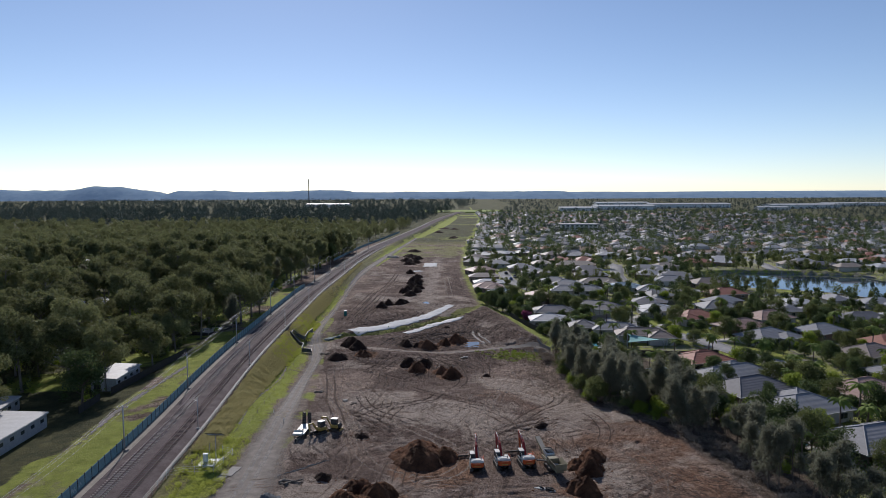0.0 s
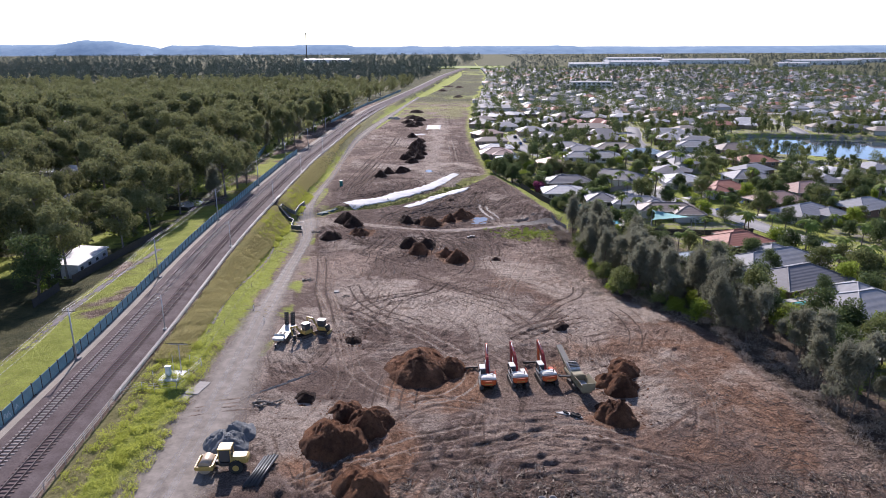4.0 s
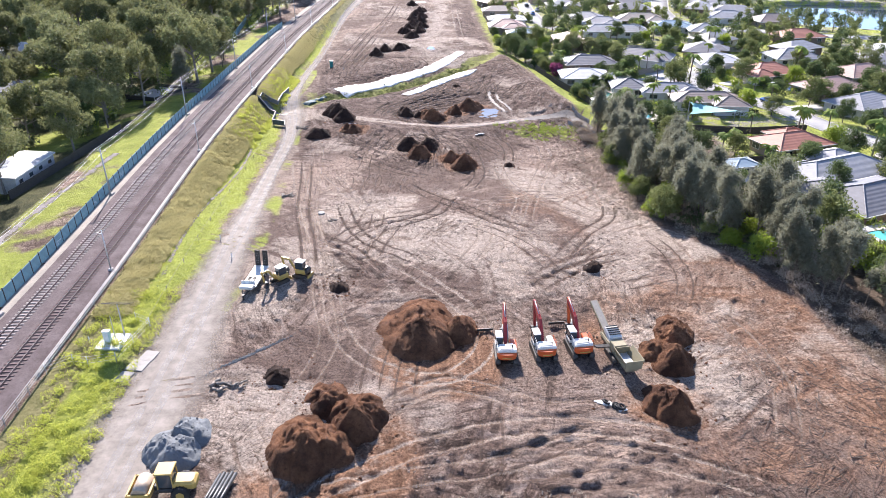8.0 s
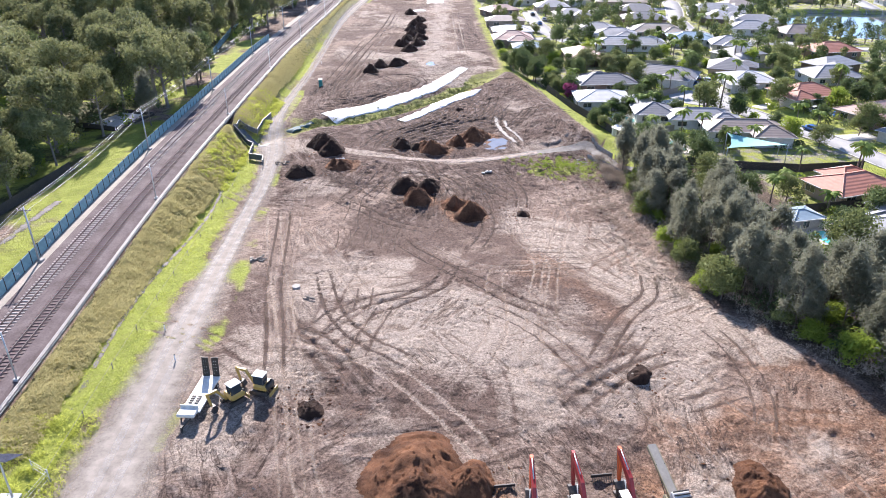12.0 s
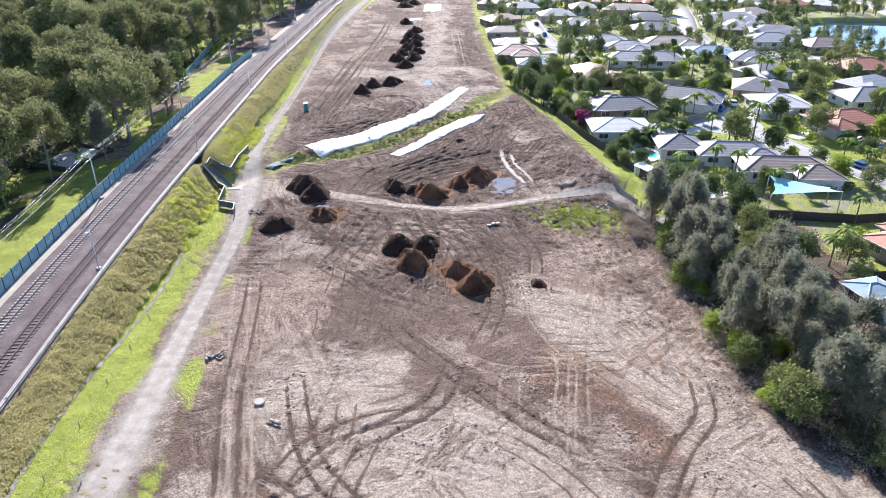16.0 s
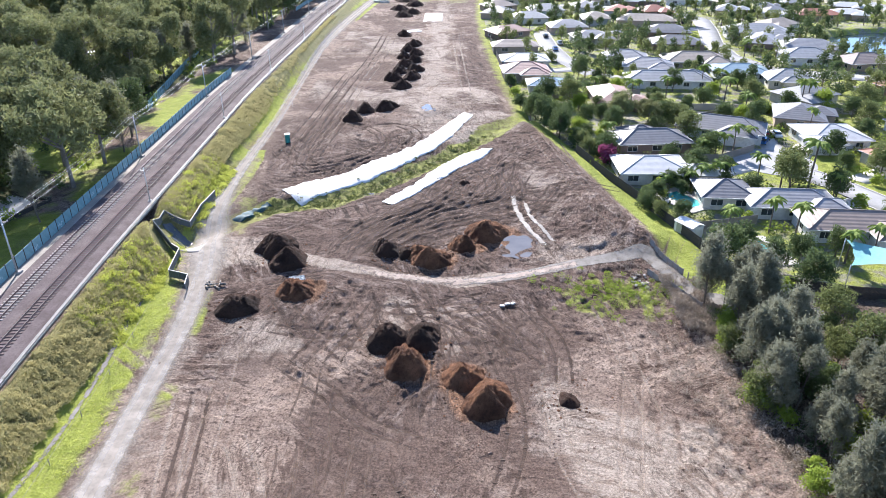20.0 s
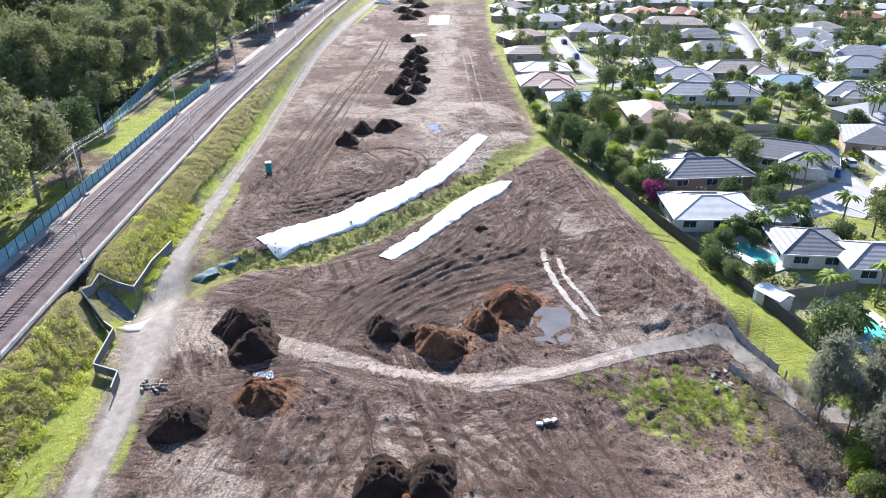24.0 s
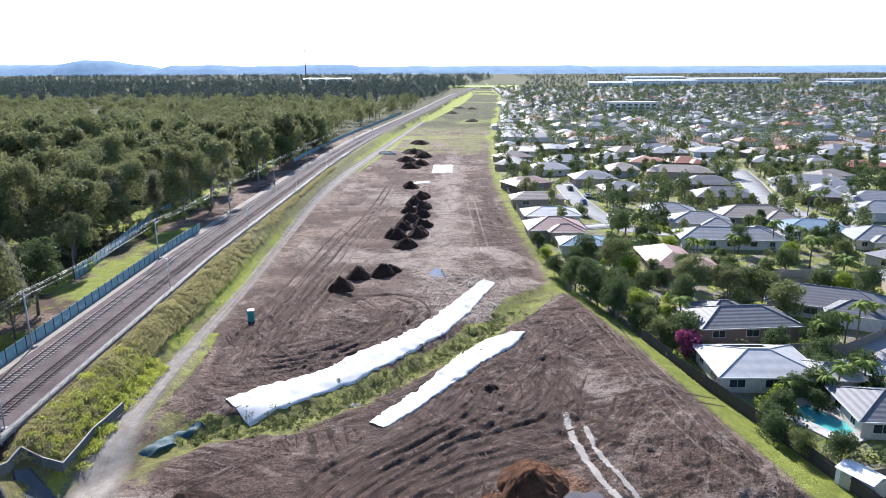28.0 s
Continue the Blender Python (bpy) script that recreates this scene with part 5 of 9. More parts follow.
tree_kind("gum", 7, 17.5, 6.4, 17, 0.34, 0.24, 1.75, 8200, 0.21, BARK_PALE, LEAF_GUM, 0.5, 1.5, 1.0)
tree_kind("gum_far", 5, 16.5, 5.0, 15, 0.30, 0.26, 1.9, 2600, 0.40, BARK_PALE, LEAF_GUM, 0.4, 1.3, 1.0)
tree_kind("dense", 4, 10.5, 3.5, 20, 0.24, 0.10, 1.5, 5600, 0.19, BARK, LEAF_DARK, 0.1, 1.0, 0.85)
tree_kind("dense_far", 3, 10.5, 3.4, 14, 0.24, 0.10, 1.7, 1700, 0.38, BARK, LEAF_DARK, 0.1, 1.0, 0.85)
tree_kind("oak", 7, 12.5, 2.5, 34, 0.14, 0.12, 0.85, 9000, 0.075, BARK, LEAF_OAK, -0.2, 3.8, 1.5, True, 0.85)
tree_kind("thin", 5, 11.0, 1.5, 18, 0.10, 0.42, 0.8, 3200, 0.085, BARK, LEAF_OAK, 0.4, 3.4, 1.5, True, 0.6)
tree_kind("garden", 5, 4.9, 2.2, 18, 0.13, 0.03, 1.05, 3400, 0.155, BARK, LEAF_DARK, 0.1, 1.0, 0.85)
tree_kind("bright", 4, 4.4, 2.0, 16, 0.12, 0.03, 0.95, 2900, 0.155, BARK, LEAF_BRIGHT, 0.1, 1.0, 0.9)
tree_kind("olive", 4, 6.8, 2.9, 20, 0.16, 0.10, 1.15, 3600, 0.165, BARK, LEAF_OLIVE, 0.1, 1.0, 0.8)
tree_kind("shrub", 4, 2.4, 1.0, 8, 0.05, 0.12, 0.75, 520, 0.20, BARK, LEAF_BRIGHT, 0.0, 1.0, 0.9)
tree_kind("pink", 1, 4.2, 2.0, 9, 0.08, 0.12, 1.05, 1500, 0.24, BARK, LEAF_PINK, 0.0, 1.0, 0.9)
tree_kind("bare", 3, 6.0, 1.8, 12, 0.10, 0.25, 0.85, 330, 0.22, BARK, DEAD, 0.2, 1.6, 1.0)
TREE_TEXT = {
    "gum": ("gum_tree", "tall gum tree with a pale trunk and open grey-green crown", "tree"),
    "gum_far": ("gum_tree", "gum tree with an open grey-green crown in the woods", "tree"),
    "dense": ("tree", "dark green broad-leaved tree with a dense uneven crown", "tree"),
    "dense_far": ("tree", "dark green broad-leaved tree in the woods", "tree"),
    "oak": ("she_oak", "grey-green she-oak with feathery drooping foliage", "tree"),
    "thin": ("she_oak", "slim bare-stemmed she-oak with a thin grey crown", "tree"),
    "garden": ("garden_tree", "small dark green garden tree", "tree"),
    "bright": ("garden_tree", "small bright green leafy garden tree", "tree"),
    "olive": ("garden_tree", "spreading olive-green garden tree", "tree"),
    "shrub": ("shrub", "low bright green shrub", "shrub"),
    "pink": ("flowering_shrub", "pink blossoming climber heaped over the fence", "shrub"),
    "bare": ("dry_tree", "half-bare brown tree with sparse leaves", "tree"),
}


def tree(kind, x, y, scale=1.0, turn=0.0, group="", z=None):
    v = TREES[kind][int(abs(x * 7.3 + y * 3.1)) % len(TREES[kind])]
    name, label, cat = TREE_TEXT[kind]
    t = thing(name, label, cat, Matrix.Translation((x, y, gz(x, y) if z is None else z)) @ Matrix.Rotation(turn, 4, "Z") @ Matrix.Scale(scale, 4), group)
    part("trunk", v[0], None, t)
    part("crown", v[1], None, t)
    return t


def palm_data(h, fronds, flen, seed):
    r = random.Random(seed)
    tm = Mesh()
    p = Vector((0, 0, -0.3))
    for i in range(5):
        q = Vector((0.05 * i * i * 0.2, 0.03 * i, h * (i + 1) / 5))
        tm.tube(p, q, 0.17 - 0.012 * i, 0.16 - 0.012 * i, 7, False)
        p = q
    cm = Mesh()
    for i in range(fronds):
        a, lift = i * 2.399, r.uniform(-0.35, 0.95)
        pts, d = [p.copy()], Vector((math.cos(a), math.sin(a), lift)).normalized()
        for s in range(5):
            pts.append(pts[-1] + d * flen / 5)
            d = (d + Vector((0, 0, -0.34))).normalized()
        for s in range(5):
            side = Vector((-math.sin(a), math.cos(a), 0)) * flen * (0.15, 0.2, 0.19, 0.14, 0.07, 0.0)[s]
            nxt = Vector((-math.sin(a), math.cos(a), 0)) * flen * (0.15, 0.2, 0.19, 0.14, 0.07, 0.0)[s + 1]
            dn = Vector((0, 0, -0.09 * flen))
            for sg in (1, -1):
                cm.add([pts[s], pts[s + 1], pts[s + 1] + sg * nxt + dn, pts[s] + sg * side + dn], [(0, 1, 2, 3)])
    return tm.data("trunk", BARK), cm.data("crown", LEAF_PALM)


PALMS = [palm_data(h, n, f, i) for i, (h, n, f) in enumerate(((5.5, 16, 2.3), (7.0, 18, 2.5), (4.0, 15, 2.2), (2.2, 26, 3.2)))]


def palm(x, y, k, scale=1.0, group="garden palms"):
    tm, cm = PALMS[k]
    t = thing("palm_tree", ("slender garden palm with arching green fronds", "tall slender palm with feathery fronds", "short garden palm with arching fronds",
                            "large stout date palm with long arching fronds")[k], "palm tree", Matrix.Translation((x, y, gz(x, y))) @ Matrix.Rotation(x + y, 4, "Z") @ Matrix.Scale(scale, 4), group)
    part("trunk", tm, None, t)
    part("crown", cm, None, t)


def woods(name, label, points, size, leaves, mat, seed, kind="stuff"):
    """Far woodland: tree crowns as many leaf sprays, with short trunks, in one object."""
    g = np.random.default_rng(seed)
    cen, rad, tr = [], [], Mesh()
    xy = np.array(points)
    for (x, y), z in zip(points, height(xy[:, 0], xy[:, 1]).tolist()):
        h = size * g.uniform(0.7, 1.25)
        for _ in range(9):
            u = g.uniform(0.25, 0.95)
            cen.append((x + g.normal() * h * 0.24 * (1.15 - u), y + g.normal() * h * 0.24 * (1.15 - u), z + h * u))
            rad.append(h * g.uniform(0.14, 0.23))
        tr.bar((x, y, z - 0.5), (x, y, z + h * (0.5 if leaves > 100 else 0.2)), 0.3, 0.3, (0, 1, 0))
    ob = tagged(new(name, leaf_mesh(name, cen, rad, int(len(points) * leaves * 2.8), size * 0.046, mat, seed, 0.2, 1.1, 0.95)), label, "woods", kind=kind)
    part("trunks", tr, BARK, ob, kind="stuff")


# woods west of the railway
CLEAR = [(-72, 192, 6.5), (-69, 184, 6), (-79, 205, 8.5), (-122, 205, 10), (-150, 260, 11), (-108, 172, 7), (-86, 100, 10), (-84, 148, 7), (-190, 330, 18), (-130, 330, 12), (-240, 420, 16), (-175, 205, 12), (-210, 260, 14), (-112, 250, 8), (-181, 348, 15), (-180, 454, 20), (-131, 487, 10), (-98, 190, 6), (-160, 300, 9), (-230, 350, 14), (-140, 400, 10), (-260, 470, 16)]
r = random.Random(11)
spots = []
for gy in np.arange(64, 520, 9.6):
    front = -80 if gy < 300 else float(RAIL_X(gy)) - 14
    front = float(RAIL_X(gy)) - 11.5 if 188 < gy < 258 else front
    gx = front
    reach = -0.70 * (gy + 34) - 14
    while gx > max(reach, -330):
        x, y = gx + r.uniform(-3.2, 1.0), gy + r.uniform(-3.6, 3.6)
        gx -= r.uniform(8.0, 13.0)
        if any(math.hypot(x - cx, y - cy) < cr for cx, cy, cr in CLEAR) or r.random() < 0.22:
            continue
        if x > -90 and 268 < y < 420 and x > -84.5 - (y - 300) * 0.17 - 2 and y < 310:
            x -= 8
        spots.append((x, y))
spots.sort(key=lambda p: math.hypot(p[0], max(0, p[1] - 140)))
for i, (x, y) in enumerate(spots[:340]):
    k = r.choice(("gum", "gum", "gum", "dense", "oak")) if i < 190 else r.choice(("gum_far", "gum_far", "gum_far", "dense_far"))
    tree(k, x, y, r.uniform(0.75, 1.4), r.uniform(0, 6.3), "woods beside the railway")
r2 = random.Random(77)
under = [(x + r2.gauss(0, 3.5), y + r2.gauss(0, 3.5)) for x, y in spots[:340] for _ in range(4)]
under = [(x, y) for x, y in under if x < ((-80 if not 190 < y < 256 else -73) if y < 300 else float(RAIL_X(y)) - 15)]
xy = np.array(under)
for i, (mt, lab) in enumerate(((LEAF_DARK, "dark green undergrowth below the gum trees"), (LEAF_GUM, "grey-green saplings below the gum trees"), (LEAF_BRIGHT, "bright green shrubs below the gum trees"))):
    sel = [(x, y, z + 1.3) for k, ((x, y), z) in enumerate(zip(under, surf(xy[:, 0], xy[:, 1]).tolist())) if (k % 7 in ((0, 1, 2), (3, 4, 5), (6,))[i])]
    tagged(new("undergrowth", leaf_mesh("undergrowth", sel, [r2.uniform(1.0, 2.4) for _ in sel], 120 * len(sel), 0.3, mt, 70 + i, 0.1, 1.1, 1.0, True)), lab, "undergrowth", kind="stuff")
woods("woods", "eucalypt woodland behind the first trees", spots[340:], 15, 420, LEAF_GUM, 4)
r = random.Random(12)
for y0, y1, n in ((520, 900, 900), (900, 1700, 2000), (1700, 3400, 2600)):
    pts = []
    while len(pts) < n:
        y = r.uniform(y0, y1)
        lim = float(RAIL_X(min(y, 2500))) - 20
        x = r.uniform(max(-0.72 * (y + 34) - 30, -1900), lim)
        pts.append((x, y))
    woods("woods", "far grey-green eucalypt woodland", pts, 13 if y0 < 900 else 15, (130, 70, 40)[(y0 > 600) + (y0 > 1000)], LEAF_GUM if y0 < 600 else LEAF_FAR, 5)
pts = [(-500 + r.uniform(-170, 170), r.uniform(300, 620)) for _ in range(200)] + [(r.uniform(-420, -330), r.uniform(330, 560)) for _ in range(90)]
woods("woods", "grey-green eucalypt woodland behind the houses", pts, 14, 90, LEAF_GUM, 6)
pts = []
while len(pts) < 3600:
    y = r.uniform(700, 3600)
    x = r.uniform(float(RAIL_X(min(y, 2500))) + 95, 0.72 * (y + 40) + 40)
    pts.append((x, y))
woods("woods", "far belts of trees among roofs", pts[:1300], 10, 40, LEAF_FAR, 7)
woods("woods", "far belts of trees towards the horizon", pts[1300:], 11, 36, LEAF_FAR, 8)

r = random.Random(22)
for _ in range(64):
    v = r.uniform(84, 184)
    x = float(RIGHT_X(v)) + 12 + r.uniform(0, 9)
    if not any(math.hypot(x - a, v - b) < 8 for a, b in ((57.7, 156.2), (64, 140), (60.5, 150.5), (67.5, 119), (64.5, 102), (63, 186), (56, 180))):
        tree(r.choice(("garden", "bright", "olive", "shrub", "garden", "dense_far")), x, v, r.uniform(0.7, 1.1) * (0.7 if x > 0 else 1), v, "shrubbery behind the she-oaks")
# she-oak belt between the earthworks and the gardens
r = random.Random(21)
for v in np.arange(58, 186, 1.35):
    deep = 7 if v < 110 else (13 if v < 165 else 7)
    for _ in range(1 if v < 112 else 2):
        x = float(RIGHT_X(v)) + (1.6 if v < 112 else (3.4 if v < 138 else 2.0)) + deep * r.random() ** 0.8
        k = r.choice(("thin", "thin", "thin", "oak", "bare")) if v < 112 else r.choice(("oak", "oak", "oak", "oak", "thin", "bright", "dense" if x > RIGHT_X(v) + 7 else "oak"))
        tree(k, x, v + r.uniform(-1, 1), r.uniform(0.55, 1.08) * (1.0 if k in ("oak", "thin") else (0.9 if k == "bright" else 0.6)), r.uniform(0, 6.3), "she-oak belt beside the earthworks")
for _ in range(26):
    v = r.uniform(112, 176)
    tree(r.choice(("bright", "bright", "olive", "shrub")), float(RIGHT_X(v)) + r.uniform(0.8, 3.2), v, r.uniform(0.55, 1.0), v, "green shrubs along the she-oak belt")
for x, y, k, s in ((17.5, 271, "dense", 0.75), (20.5, 265, "dense", 0.85), (23.5, 259, "dense", 0.8), (19.5, 277, "dense", 0.7), (26.5, 252, "garden", 1.0), (28.5, 246, "olive", 0.7),
                   (25, 266, "dense", 0.7), (31.5, 241.5, "pink", 1.0), (30.2, 244.5, "garden", 0.8), (29, 255, "dense", 0.55), (36, 262, "dense", 0.75), (40, 268, "gum", 0.6), (46, 266, "gum", 0.55),
                   (50, 268, "dense", 0.7), (16, 285, "garden", 0.9), (15.5, 296, "bright", 0.8), (15, 308, "garden", 0.9)):
    tree(k, x, y, s, x, "trees along the garden fence")
for x, y, k, s in ((33.6, 216.4, "garden", 0.75), (35.4, 213.3, "olive", 0.55), (34.6, 219.4, "garden", 0.7), (37.2, 222.4, "garden", 0.8), (40.6, 226.4, "dense", 0.45), (44.2, 228.6, "garden", 0.9), (42.4, 224.2, "garden", 0.65),
                   (23.2, 257, "dense", 0.8), (21.4, 262.5, "dense", 0.7), (27.6, 249.4, "olive", 0.75), (30.4, 247.6, "garden", 0.9), (47, 232, "garden", 0.9), (49.5, 230, "olive", 0.6), (51.5, 227.6, "garden", 0.8), (55.6, 224.6, "garden", 0.9)):
    tree(k, x, y, s, 2 * y, "trees in the near gardens")

# ---------------------------------------------------------------- houses
def hip_roof(w, d, pitch, over, z0, thick=0.16):
    """A hipped roof with eaves, as a closed mesh, and its ridge and hip lines."""
    hw, hd = w / 2 + over, d / 2 + over
    if hw >= hd:
        rx, ry_, rise = hw - hd, 0.0, hd * pitch
    else:
        rx, ry_, rise = 0.0, hd - hw, hw * pitch
    e = 0.01
    rx, ry_ = max(rx, e), max(ry_, e) if hw < hd else e
    top = [(-rx, -ry_, z0 + rise), (rx, -ry_, z0 + rise), (rx, ry_, z0 + rise), (-rx, ry_, z0 + rise)]
    low = [(-hw, -hd, z0), (hw, -hd, z0), (hw, hd, z0), (-hw, hd, z0)]
    und = [(x, y, z - thick) for x, y, z in low]
    me = Mesh().add(und + low + top, [(3, 2, 1, 0), (0, 1, 5, 4), (1, 2, 6, 5), (2, 3, 7, 6), (3, 0, 4, 7), (4, 5, 9, 8), (5, 6, 10, 9), (6, 7, 11, 10), (7, 4, 8, 11), (8, 9, 10, 11)])
    a, b = ((-rx, 0, z0 + rise), (rx, 0, z0 + rise)) if hw >= hd else ((0, -ry_, z0 + rise), (0, ry_, z0 + rise))
    caps = [(a, b), (low[0], a), (low[1], b if hw >= hd else a), (low[2], b), (low[3], a if hw >= hd else b)]
    return me, caps, rise


ROOF_WORDS = {"white": "white metal", "grey": "grey tiled", "charcoal": "charcoal tiled", "pale": "pale grey", "brown": "brown tiled", "red": "terracotta tiled",
              "pink": "faded terracotta", "tan": "tan tiled", "blue": "pale blue metal"}
WALL_WORDS = ("cream rendered", "brown brick", "pale rendered", "tan brick", "grey rendered")
TRIM = plain("pale_trim", (0.66, 0.65, 0.62), 0.6, dirty=0.1)


def house(x, y, rz, w, d, roof, wall, wing=None, solar=False, near=True, z=None):
    zz = gz(x, y) if z is None else z
    h = thing("house", f"single-storey {WALL_WORDS[wall]} house with a {ROOF_WORDS[roof]} hipped roof", "house", pose(x, y, zz, 0, 0, rz), "houses of the suburb")
    blocks = [(0, 0, w, d)] + ([wing] if wing else [])
    hw = 2.55
    walls = Mesh()
    for bx, by, bw, bd in blocks:
        walls.box(bx, by, hw / 2 - 0.2, bw, bd, hw + 0.4)
    part("wall", walls, WALLS[wall], h)
    for i, (bx, by, bw, bd) in enumerate(blocks):
        rm, caps, rise = hip_roof(bw, bd, 0.40 if roof not in ("white", "blue") else 0.30, 0.6, hw + 0.03 + 0.004 * i)
        ro = part("roof", Mesh().add([(a + bx, b + by, c) for a, b, c in rm.v], rm.f), ROOFS[roof], h)
        if near:
            cm = Mesh()
            for a, b in caps:
                a, b = Vector(a) + Vector((bx, by, 0.02)), Vector(b) + Vector((bx, by, 0.02))
                if (a - b).length > 0.3:
                    cm.tube(a, b, 0.11, 0.11, 6, False)
            part("ridge_cap", cm, ROOFS[roof], ro)
            g = Mesh()
            ow, od = bw / 2 + 0.64, bd / 2 + 0.64
            for a, b in (((-ow, -od), (ow, -od)), ((ow, -od), (ow, od)), ((ow, od), (-ow, od)), ((-ow, od), (-ow, -od))):
                g.bar((a[0] + bx, a[1] + by, hw - 0.04), (b[0] + bx, b[1] + by, hw - 0.04), 0.1, 0.15)
            part("gutter", g, TRIM, ro)
    r = random.Random(int(x * 13 + y * 7))
    for sx, sy in ((0, -1), (-1, 0)) if not near else ((0, -1), (0, 1), (-1, 0), (1, 0)):
        span = w if sy else d
        n = max(1, int(span / (4.2 if near else 7)))
        for i in range(n):
            u = -span / 2 + span * (i + 0.5) / n + r.uniform(-0.3, 0.3)
            ww, wh = r.choice((1.2, 1.6, 2.1)), 1.15
            px, py = (u, sy * d / 2) if sy else (sx * w / 2, u)
            turn = Matrix.Rotation(math.atan2(sx, -sy) if sy == 0 else (0 if sy < 0 else math.pi), 4, "Z")
            turn = Matrix.Translation((px, py, 1.45)) @ turn
            fm = Mesh().box(0, -0.02, wh / 2 + 0.03, ww + 0.12, 0.09, 0.07).box(0, -0.02, -wh / 2 - 0.03, ww + 0.12, 0.12, 0.07).box(-ww / 2 - 0.03, -0.02, 0, 0.07, 0.09, wh).box(ww / 2 + 0.03, -0.02, 0, 0.07, 0.09, wh).box(0, -0.02, 0, 0.05, 0.07, wh)
            win = part("window", fm, TRIM, h)
            win.matrix_basis = turn
            part("pane", Mesh().box(0, -0.012, 0, ww, 0.02, wh), WINDOW, win)
    if near:
        gm = Mesh().box(0, 0, 0, 4.6, 0.08, 2.1, bevel=0.02)
        gd = part("garage_door", gm, TRIM, h)
        gd.matrix_basis = Matrix.Translation((w / 2 + 0.03, d / 2 - 2.9, 1.08)) @ Matrix.Rotation(math.pi / 2, 4, "Z")
    if solar:
        rise = 0.40 if roof not in ("white", "blue") else 0.30
        for i in range(6):
            sp = Mesh().box(0, 0, 0, 0.98, 1.6, 0.05, bevel=0.01)
            o = part("solar_panel", sp, SOLAR, h, "dark blue solar panel")
            o.matrix_basis = Matrix.Translation((-w / 4 + i * 1.02, d / 2 + 0.6 - 2.6, hw + 0.16 + 2.6 * rise)) @ Matrix.Rotation(-math.atan(rise), 4, "X")
    return h


HOUSES = [
    (38.8, 234.5, 0, 13.5, 10.5, "white", 0, (9, -3, 8, 6), True), (43, 252.5, 6, 16, 9, "charcoal", 1, (-1, 4, 8, 7), False),
    (62.5, 262.5, -24, 19, 10, "charcoal", 2, (4, -4.5, 8, 7), True), (49.2, 221.2, -4, 9, 8.5, "charcoal", 0, None, False), (59.5, 216.5, -4, 15, 8, "grey", 2, (5, -3, 7, 6), False),
    (66.5, 207, -4, 17, 8, "brown", 2, (5, -4, 8, 7), False), (57.7, 156.2, 15, 5, 4, "blue", 4, None, False), (73.5, 151, 25, 23, 11.5, "pale", 2, (6, 5, 9, 8), True),
    (71.5, 134.5, 25, 17, 11, "charcoal", 1, (-5, 5, 8, 8), False), (74, 115, 22, 15, 11, "pale", 2, (4, 5, 8, 8), False), (77, 96, 20, 16, 11, "grey", 1, (4, -5, 8, 8), False),
    (81, 76, 20, 15, 11, "pale", 0, None, False), (74, 171.5, 20, 14, 9, "red", 3, (3, 4, 8, 6), False), (106, 204, 30, 16, 10.5, "grey", 0, (4, -5, 8, 7), False),
    (105, 221, 24, 16, 11, "pink", 3, None, False), (95, 240, 15, 15, 11, "red", 0, (-5, -4, 7, 7), False), (85.5, 256.5, 0, 13, 12, "white", 2, (-4, -6, 7, 6), False),
    (19.8, 360, 2, 16, 8, "brown", 3, None, False), (21.5, 338, 3, 15, 10, "white", 2, None, False), (20.5, 322, 3, 14, 11, "pink", 3, (2, -5, 8, 6), False),
    (25.5, 305, 0, 11, 8, "blue", 0, None, False), (40, 443, 5, 16, 11, "pale", 2, None, False), (30, 420, 5, 16, 10, "pale", 0, None, False),
    (44, 398, 5, 15, 11, "grey", 3, None, False), (50, 376, 5, 14, 10, "grey", 0, (4, -4, 7, 6), False), (80, 413, -8, 24, 10, "tan", 3, None, False),
    (82, 387, -5, 17, 11, "charcoal", 1, None, False), (56, 341, -8, 14, 10, "grey", 2, None, False), (61, 329, -12, 15, 10, "grey", 0, (4, -4, 7, 6), False),
    (80, 365, -5, 18, 11, "charcoal", 1, None, False), (78.5, 337, -3, 20, 11, "tan", 3, (6, -4, 8, 7), False), (62.5, 311.5, -4, 24, 9, "pale", 2, (8, 3, 9, 8), False),
    (88, 322, -6, 16, 11, "blue", 2, None, False), (99, 312, -8, 13, 11, "pale", 0, (0, -5, 6, 5), False), (117.5, 386, -10, 24, 13, "pale", 2, (6, -6, 10, 9), False),
    (125, 357, -12, 20, 12, "grey", 0, None, False), (118, 343, -10, 16, 11, "pale", 2, None, False), (134, 336, 10, 16, 11, "brown", 3, None, False),
    (115, 478, -10, 18, 11, "white", 2, None, False), (163, 436, 5, 20, 10, "red", 3, None, False), (130, 300, 10, 16, 11, "red", 1, None, False),
    (112, 262, 5, 15, 11, "grey", 2, None, False), (122, 238, 20, 16, 11, "pink", 0, None, False), (128, 212, 25, 15, 11, "pale", 1, None, False),
    (126, 180, 25, 15, 11, "brown", 0, None, False), (120, 155, 20, 16, 11, "grey", 3, None, False), (96, 132, 25, 15, 11, "pink", 0, None, False),
]
for hx, hy, ha, hw_, hd_, hr, hwall, wing, sol in HOUSES:
    house(hx, hy, ha, hw_, hd_, hr, hwall, wing, sol, near=hy < 345)

